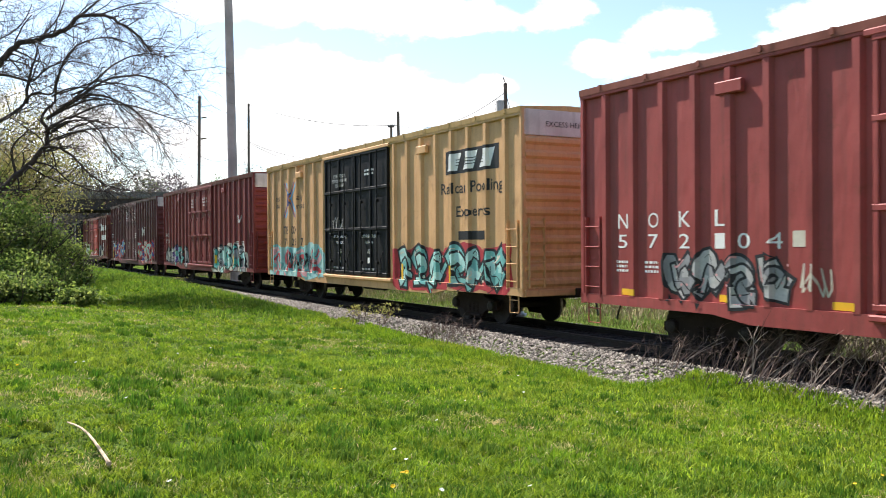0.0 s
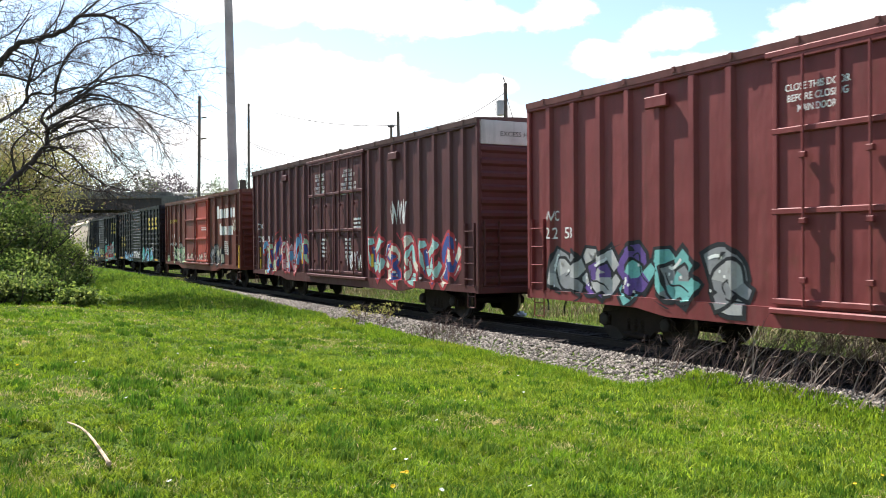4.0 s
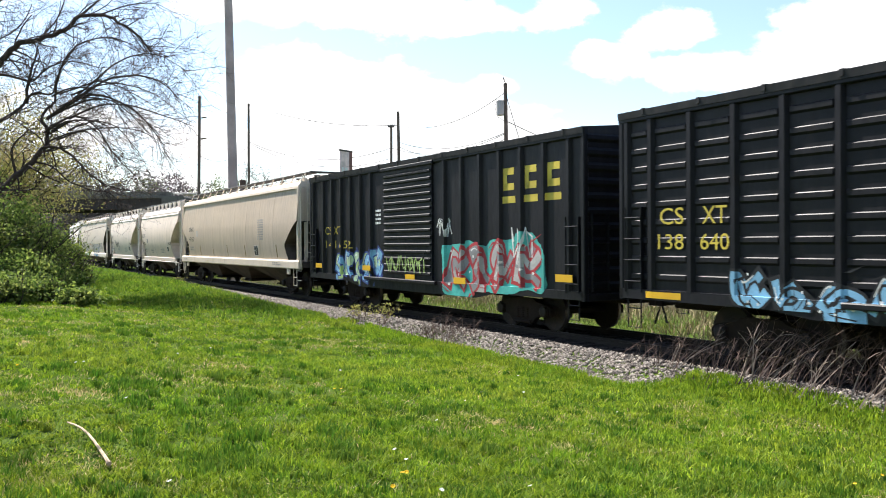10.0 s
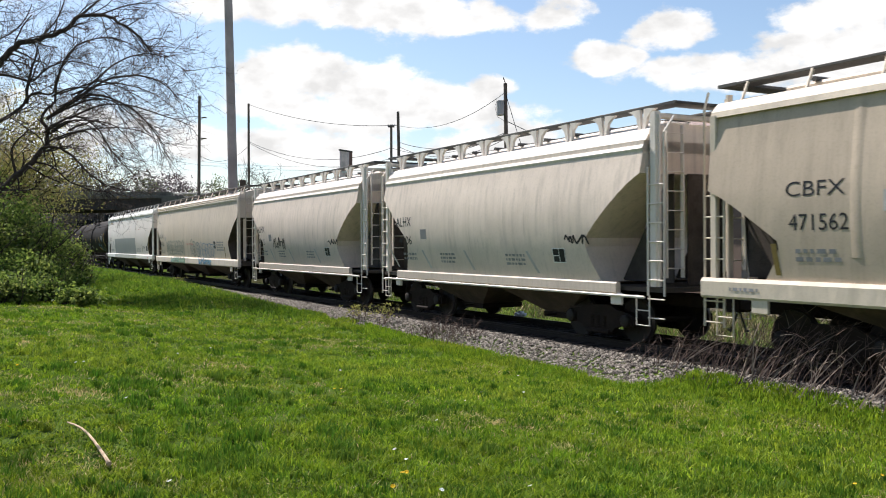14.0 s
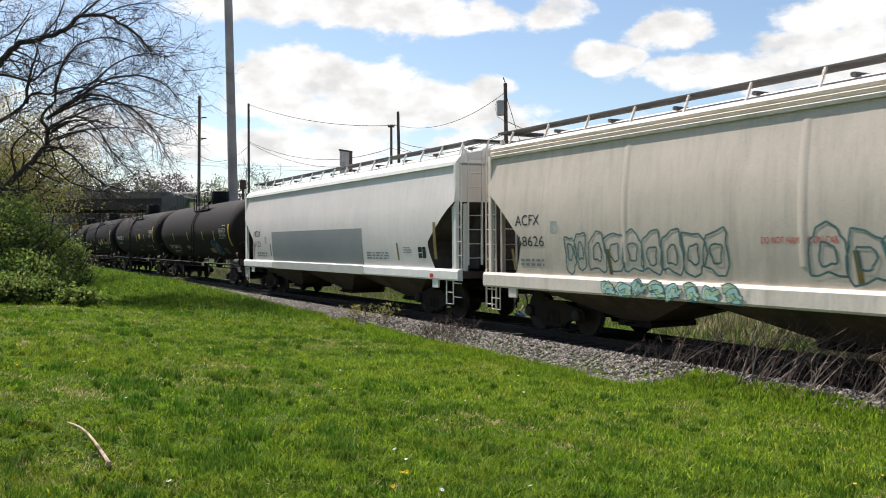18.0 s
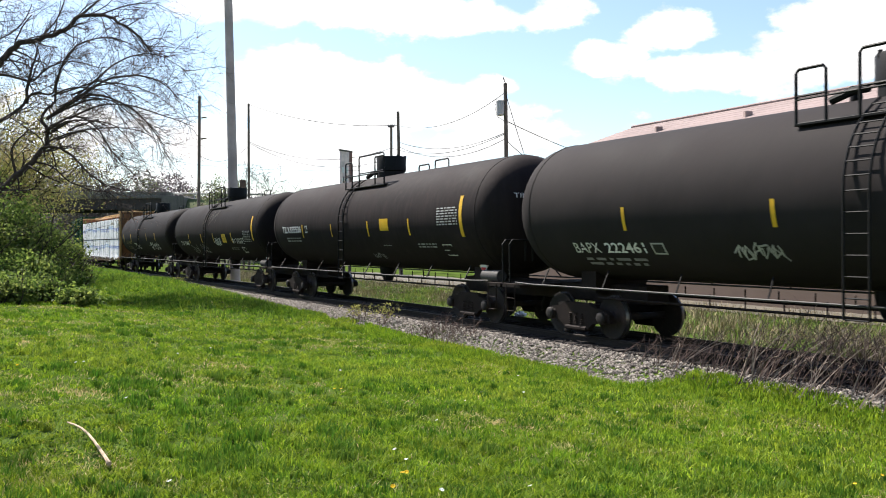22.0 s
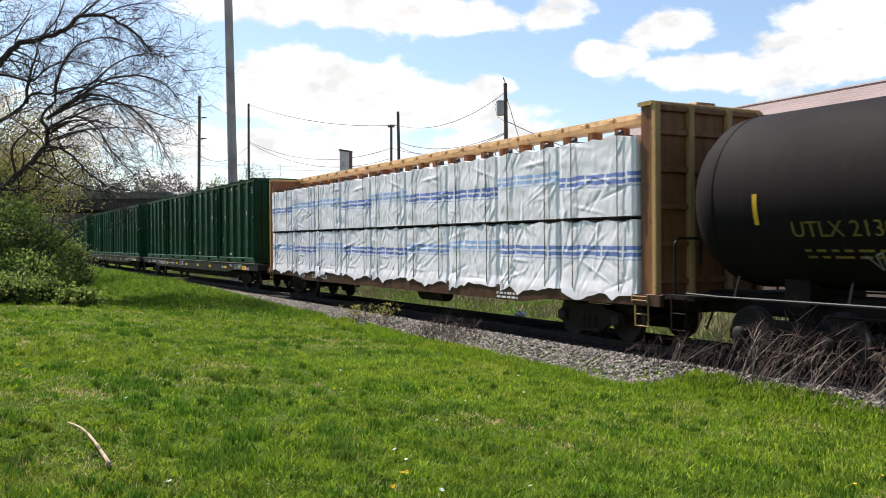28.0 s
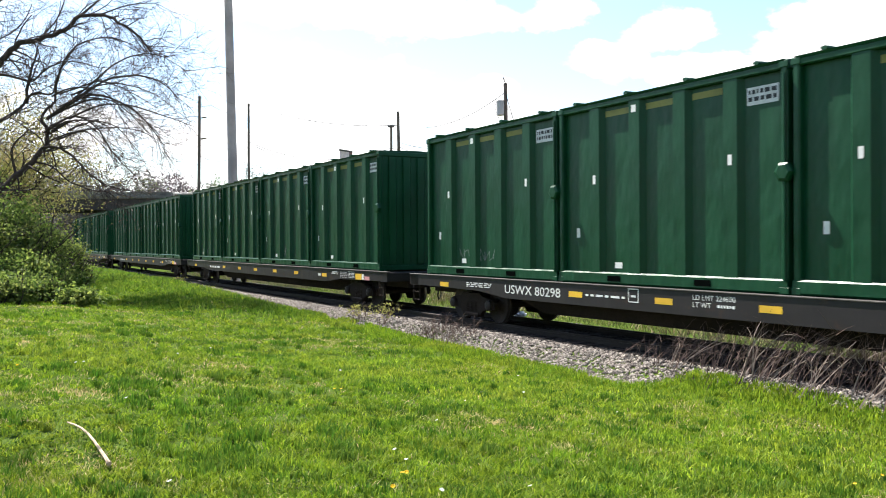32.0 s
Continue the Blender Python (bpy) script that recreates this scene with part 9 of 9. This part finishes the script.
def build_bridge():
    y0, y1 = 116.0, 127.0
    br = thing("road_bridge", "dark brown girder road bridge over the railway", "bridge")
    part("deck", Shape().cbox(-92, -35.5, y0 - 0.4, y1 + 0.4, 8.05, 8.5, 0.06), M["concrete"], br, "stained concrete deck edge")
    for y in (y0, y0 + 3.6, y1 - 3.6, y1):
        g = Shape().box(-92, -36.4, y - 0.04, y + 0.04, 6.7, 8.05).cbox(-92, -36.4, y - 0.22, y + 0.22, 6.62, 6.7, 0.01).cbox(-92, -36.4, y - 0.2, y + 0.2, 8.0, 8.05, 0.01)
        gd = part("girder", g, M["girder"], br, "riveted steel girder")
        if y == y0:
            for x in np.arange(-91, -37, 2.2):
                part("stiffener", Shape().box(x - 0.04, x + 0.04, y - 0.16, y - 0.04, 6.7, 8.0), M["girder"], gd)
    part("parapet", Shape().cbox(-92, -35.5, y0 - 0.35, y0 - 0.1, 8.5, 8.95, 0.03), M["concrete"], br)
    for x in np.arange(-91, -35.5, 2.5):
        part("fence_post", Shape().tube([(x, y0 - 0.2, 8.95), (x, y0 - 0.2, 10.3)], 0.035, 5), M["galv"], br)
    part("fence_rail", Shape().tube([(-92, y0 - 0.2, 10.3), (-35.5, y0 - 0.2, 10.3)], 0.03, 5).tube([(-92, y0 - 0.2, 9.6), (-35.5, y0 - 0.2, 9.6)], 0.02, 5), M["galv"], br)
    part("abutment", Shape().cbox(-36.5, -33.5, y0 - 1.0, y1 + 1.0, -0.6, 8.3, 0.15), M["concrete"], br, "concrete abutment")
    part("pier", Shape().cbox(-66.5, -65.2, y0 - 0.5, y1 + 0.5, -0.6, 6.62, 0.15), M["concrete"], br)
    for y in (y0 + 0.5, y1 - 0.5):
        part("bearing_seat", Shape().cbox(-37.2, -35.6, y - 0.5, y + 0.5, 8.3, 8.9, 0.05), M["concrete"], br)
    # approach bank with a low guard rail
    sh = Shape()
    rows = []
    for x, top in ((-33.6, 8.0), (-27, 7.9), (-18, 7.6), (-5, 6.6), (12, 4.5), (30, 1.5), (48, -0.4)):
        rows.append([(x, y0 - 8 - top * 0.2, -0.6), (x, y0 + 0.5, top), (x, y1 - 0.5, top), (x, y1 + 9, -0.6)])
    sh.rings(rows, close=False)
    solo("embankment", sh, mat("grassy bank soil", (0.10, 0.12, 0.05), 0.95, var=0.3, scale=0.3, second=(0.2, 0.15, 0.09)), "grassy road embankment beyond the railway", kind="structure")
    gr = thing("guard_rail", "low steel guard rail along the bridge approach", "guard rail")
    pts = [(-35.5, y0 + 0.8, 8.75), (-27, y0 + 0.8, 8.65), (-18, y0 + 0.8, 8.35), (-5, y0 + 0.8, 7.35), (12, y0 + 0.8, 5.25)]
    part("beam", Shape().tube(pts, 0.13, 6), M["galv"], gr)
    for a, b in zip(pts, pts[1:]):
        for k in (0.0, 0.33, 0.66):
            p = Vector(a).lerp(Vector(b), k)
            part("post", Shape().cbox(p.x - 0.06, p.x + 0.06, p.y - 0.06, p.y + 0.06, p.z - 0.95, p.z, 0.01), M["galv"], gr)


build_bridge()


def sight_point(px, py, depth):
    return Vector(((px - 784) / 1567.5 * depth, depth, 2.05 + (430 - py) / 1567.5 * depth))


def build_poles():
    # tall thick pole just behind the track, leaning a little
    t = thing("tall_pole", "tall thick weathered brown steel pole behind the track", "pole")
    a, b = sight_point(416, 470, 57), sight_point(406.5, -60, 57)
    part("shaft", Shape().tube([a + Vector((0, 0, -1.0)), a.lerp(b, 0.5), b + (b - a) * 0.3], 0.335, 14, 0.235), M["mono"], t, smooth=60)
    part("collar", Shape().tube([a.lerp(b, 0.62) - Vector((0, 0, 0.05)), a.lerp(b, 0.62) + Vector((0, 0, 0.05))], 0.27, 14), M["mono"], t, smooth=60)
    tops = {}

    def pole(key, px, top, base_px, depth, r, extras=()):
        t = thing("utility_pole", "slim weathered wooden utility pole", "pole", "utility poles behind the railway")
        p, q = sight_point(px, top, depth), sight_point(base_px, 470, depth)
        q.z = -0.5
        part("shaft", Shape().tube([q, q.lerp(p, 0.5), p], r, 8, r * 0.72), M["pole_wood"], t, smooth=60)
        tops[key] = (p, q)
        for kind, dz, w in extras:
            c = p + (q - p).normalized() * dz
            if kind == "arm":
                part("cross_arm", Shape().cbox(c.x - w, c.x + w, c.y - 0.06, c.y + 0.06, c.z - 0.06, c.z + 0.06, 0.01), M["pole_wood"], t)
                for e in (-w, -w * 0.4, w * 0.4, w):
                    part("insulator", Shape().tube([(c.x + e, c.y, c.z + 0.05), (c.x + e, c.y, c.z + 0.18)], 0.035, 6), M["silver"], t)
            elif kind == "can":
                part("transformer", Shape().rings([[(c.x - 0.32 + rr * math.cos(6.283 * k / 14), c.y - 0.1 + rr * math.sin(6.283 * k / 14), c.z + zz) for k in range(14)] for zz, rr in ((-0.85, 0.2), (-0.82, 0.23), (0.0, 0.23), (0.03, 0.18))]), M["silver"], t, "grey transformer can", smooth=40)
                part("hanger", Shape().tube([(c.x - 0.5, c.y, c.z + 0.1), (c.x - 0.62, c.y, c.z - 0.3), (c.x - 0.5, c.y, c.z - 0.9), (c.x, c.y, c.z - 1.2)], 0.012, 4), M["wire"], t)
            elif kind == "lamp":
                part("lamp_arm", Shape().tube([c, c + Vector((0.35, 0, 0.25))], 0.04, 5).cbox(c.x + 0.2, c.x + 0.6, c.y - 0.1, c.y + 0.1, c.z + 0.2, c.z + 0.3, 0.02), M["pole_wood"], t)
            elif kind == "pin":
                part("top_pin", Shape().tube([c, c + Vector((-0.12, 0, 0.35))], 0.03, 5), M["pole_wood"], t)

    pole("a", 355.5, 168, 350.5, 76, 0.16, (("pin", 0.1, 0), ("lamp", 2.1, 0), ("lamp", 3.9, 0)))
    pole("b", 442, 182, 440.5, 76, 0.13, ())
    pole("c", 694, 221, 692, 70, 0.13, (("arm", 0.15, 0.25),))
    pole("d", 706, 198, 709.5, 64, 0.14, ())
    pole("e", 896, 149, 898.5, 52, 0.15, (("pin", 0.0, 0), ("can", 1.05, 0)))

    def cable(p, q, sag, r=0.021, n=14):
        pts = []
        for i in range(n + 1):
            k = i / n
            v = p.lerp(q, k)
            pts.append(v + Vector((0, 0, -4 * sag * k * (1 - k))))
        solo("overhead_cable", Shape().tube(pts, r, 4), M["wire"], "thin dark overhead cable between the poles", "cable", "overhead cables")

    P = sight_point
    cable(P(443, 184, 76), P(704, 222, 64), 0.6), cable(P(704, 222, 64), P(896, 165, 52), 0.9, 0.016)
    cable(P(443, 250, 76), P(694, 262, 70), 1.2), cable(P(443, 252, 76), P(694, 280, 70), 1.3), cable(P(350, 270, 76), P(443, 255, 76), 1.0)
    cable(P(694, 262, 70), P(896, 238, 52), 0.8), cable(P(707, 260, 64), P(896, 247, 52), 0.9, 0.02), cable(P(707, 252, 64), P(896, 236, 52), 0.7)
    cable(P(350, 290, 76), P(707, 300, 64), 0.25, 0.01), cable(P(350, 283, 76), P(707, 292, 64), 0.3, 0.01), cable(P(300, 280, 80), P(443, 290, 76), 0.3, 0.01)
    cable(P(896, 165, 52), P(937, 300, 50), 0.1), cable(P(898, 250, 52), P(937, 285, 50), 0.05), cable(P(120, 250, 80), P(355, 205, 76), 1.0, 0.01)
    cable(P(896, 215, 52), P(1250, 330, 60), 0.6), cable(P(120, 262, 80), P(352, 240, 76), 0.8, 0.01)
    # roadside sign
    t = thing("roadside_sign", "tall worn red and white roadside sign panel", "sign")
    a, b = P(601, 264, 66), P(623, 258, 67.5)
    z1, z0 = a.z, P(601, 345, 66).z
    d = (b - a)
    d.z = 0
    nrm = Vector((d.y, -d.x, 0)).normalized() * 0.08
    sh = Shape()

    def slab(k0, k1, za, zb, off, thick):
        p0, p1 = a + d * k0, a + d * k1
        base = [(p0.x, p0.y), (p1.x, p1.y)]
        o0, o1 = nrm * off, nrm * (off + thick)
        return Shape().rings([[(p0.x + o0.x, p0.y + o0.y, z), (p1.x + o0.x, p1.y + o0.y, z), (p1.x + o1.x, p1.y + o1.y, z), (p0.x + o1.x, p0.y + o1.y, z)] for z in (za, zb)])
    part("panel", slab(0.06, 0.75, z0, z1 - 0.1, 0, 1.0), mat("worn pinkish sign face", (0.78, 0.62, 0.60), 0.7, var=0.25, scale=1.5), t, "worn pale red sign face")
    part("panel_frame", slab(0.0, 1.0, z1 - 0.1, z1 + 0.02, -0.2, 1.6), M["girder"], t)
    part("side_box", slab(0.75, 1.0, z0, z1 - 0.1, -0.1, 1.3), mat("red brown sign frame", (0.20, 0.09, 0.075), 0.6, var=0.2), t)
    for i, (k0, k1, za, zb) in enumerate(((0.15, 0.35, 0.5, 0.62), (0.4, 0.62, 0.5, 0.62), (0.15, 0.6, 0.32, 0.38), (0.15, 0.5, 0.2, 0.25))):
        part("sign_bar", slab(k0, k1, z0 + (z1 - z0) * za, z0 + (z1 - z0) * zb, 1.0, 0.05), M["white"], t)
    part("sign_post", Shape().tube([a + d * 0.3 - Vector((0, 0, a.z + 0.5)), a + d * 0.3 - Vector((0, 0, 2.0))], 0.12, 8).tube([a + d * 0.8 - Vector((0, 0, a.z + 0.5)), a + d * 0.8 - Vector((0, 0, 2.0))], 0.12, 8), M["girder"], t)
    # small post with an orange cap near the thick pole
    t = thing("signal_post", "small brown post with a box on top", "post")
    p = P(431, 330, 84)
    part("shaft", Shape().tube([(p.x, p.y, -0.5), (p.x, p.y, p.z)], 0.12, 6), M["girder"], t)
    part("box", Shape().cbox(p.x - 0.25, p.x + 0.25, p.y - 0.2, p.y + 0.2, p.z - 0.2, p.z + 0.7, 0.03), M["deadred"], t)


build_poles()


def build_house():
    """Low building with a hipped shingle roof behind the train on the right."""
    t = thing("low_building", "low pale building with a pinkish brown hipped shingle roof", "building")
    P = sight_point
    r0, r1 = P(1120, 229, 46.0), P(1580, 150, 33.0)
    ridge = (r1 - r0).normalized()
    flat = Vector((ridge.x, ridge.y, 0)).normalized()
    back = Vector((-flat.y, flat.x, 0))
    if back.y < 0:
        back = -back
    top = 7.95
    e0 = r0 - flat * 3.4
    zr, ze = top, top - 2.6
    end = r0 + flat * 40
    half = 6.5
    A = [Vector((r0.x, r0.y, zr)), Vector((end.x, end.y, zr))]
    F0, F1 = e0 - back * half, end - back * half
    B0, B1 = e0 + back * half, end + back * half
    for v in (F0, F1, B0, B1):
        v.z = ze

    def slab(pts, thick=0.12):
        n = (pts[1] - pts[0]).cross(pts[-1] - pts[0]).normalized() * thick
        k = len(pts)
        return Shape().add([tuple(p) for p in pts] + [tuple(p - n) for p in pts], [tuple(range(k)), tuple(range(2 * k - 1, k - 1, -1))] + [(i, (i + 1) % k, k + (i + 1) % k, k + i) for i in range(k)])

    roof = part("roof", slab([F0, F1, A[1], A[0]]), M["shingle"], t, "pinkish brown shingle slope")
    part("roof", slab([B0, F0, A[0]]), M["shingle"], t), part("roof", slab([B1, B0, A[0], A[1]]), M["shingle"], t)
    part("ridge_cap", Shape().tube([A[0] + Vector((0, 0, 0.02)), A[1] + Vector((0, 0, 0.02))], 0.09, 6), M["shingle"], t)
    # shingle courses on the visible slope
    for i in range(1, 16):
        k = i / 16
        p, q = F0.lerp(A[0], k), F1.lerp(A[1], k)
        part("shingle_course", Shape().tube([p + Vector((0, 0, 0.02)), q + Vector((0, 0, 0.02))], 0.006, 3), M["shingle"], roof)
    for k in (0.1, 0.28, 0.5):
        p = F0.lerp(A[0], 0.72) + flat * (2 + 30 * k)
        part("roof_vent", Shape().cbox(p.x - 0.15, p.x + 0.15, p.y - 0.15, p.y + 0.15, p.z - 0.1, p.z + 0.2, 0.03), M["shingle"], t)
    w0, w1 = F0 + back * 0.7 + flat * 0.7, F1 + back * 0.7
    wall = Shape()
    q0, q1 = B0 - back * 0.7 + flat * 0.7, B1 - back * 0.7
    ring = [(w0.x, w0.y), (w1.x, w1.y), (q1.x, q1.y), (q0.x, q0.y)]
    wall.prism(ring, -0.5, ze - 0.05, "z")
    part("wall", wall, M["wall"], t)


build_house()


def build_drive():
    """Pale gravel strip behind the verge."""
    sh = Shape()
    rows = []
    for s in np.arange(-40, 30.1, 2.0):
        row = []
        for d in (-9.6, -11.5, -13.5, -15.6):
            p = beside(s, d)
            row.append((p.x, p.y, float(ground_z(np.array([p.x]), np.array([p.y]))[0]) + 0.03))
        rows.append(row)
    sh.rings(rows, close=False, cap=False)
    solo("gravel_drive", sh, M["gravel_road"], "pale pinkish gravel drive behind the verge", kind="structure")


build_drive()


# ---- the train's run ----
def motions():
    for car, middle, bogie in CARS:
        rows = []
        for i in range(33):
            s = middle + travelled(i)
            a, b = along(s + bogie), along(s - bogie)
            rows.append((float(i), pose((a.x + b.x) / 2, (a.y + b.y) / 2, 0, 0, 0, math.degrees(math.atan2(a.y - b.y, a.x - b.x)))))
        walk(car, rows)
    for load, middle, bogie, place in LOADS:
        rows = []
        for i in range(33):
            s = middle + travelled(i)
            a, b = along(s + bogie), along(s - bogie)
            m = pose((a.x + b.x) / 2, (a.y + b.y) / 2, 0, 0, 0, math.degrees(math.atan2(a.y - b.y, a.x - b.x)))
            rows.append((float(i), m @ place))
        walk(load, rows)

    # wheels roll while their car passes the lawn
    place = {car: middle for car, middle, bogie in CARS}
    for wheel, dx, car in WHEELS:
        m, rows, first = wheel.matrix_basis.copy(), [], None
        for f in range(0, 961):
            t = f / 30.0
            s = place[car] + travelled(t)
            if f in (0, 960) or -62 < s < 26:
                if -62 < s < 26:
                    turn = (s / 0.457) if first is None else turn + (s - last) / 0.457
                    first, last = True, s
                elif first is None:
                    turn = -62 / 0.457
                rows.append((t, m @ Matrix.Rotation(turn, 4, "Y")))
        walk(wheel, rows)


motions()
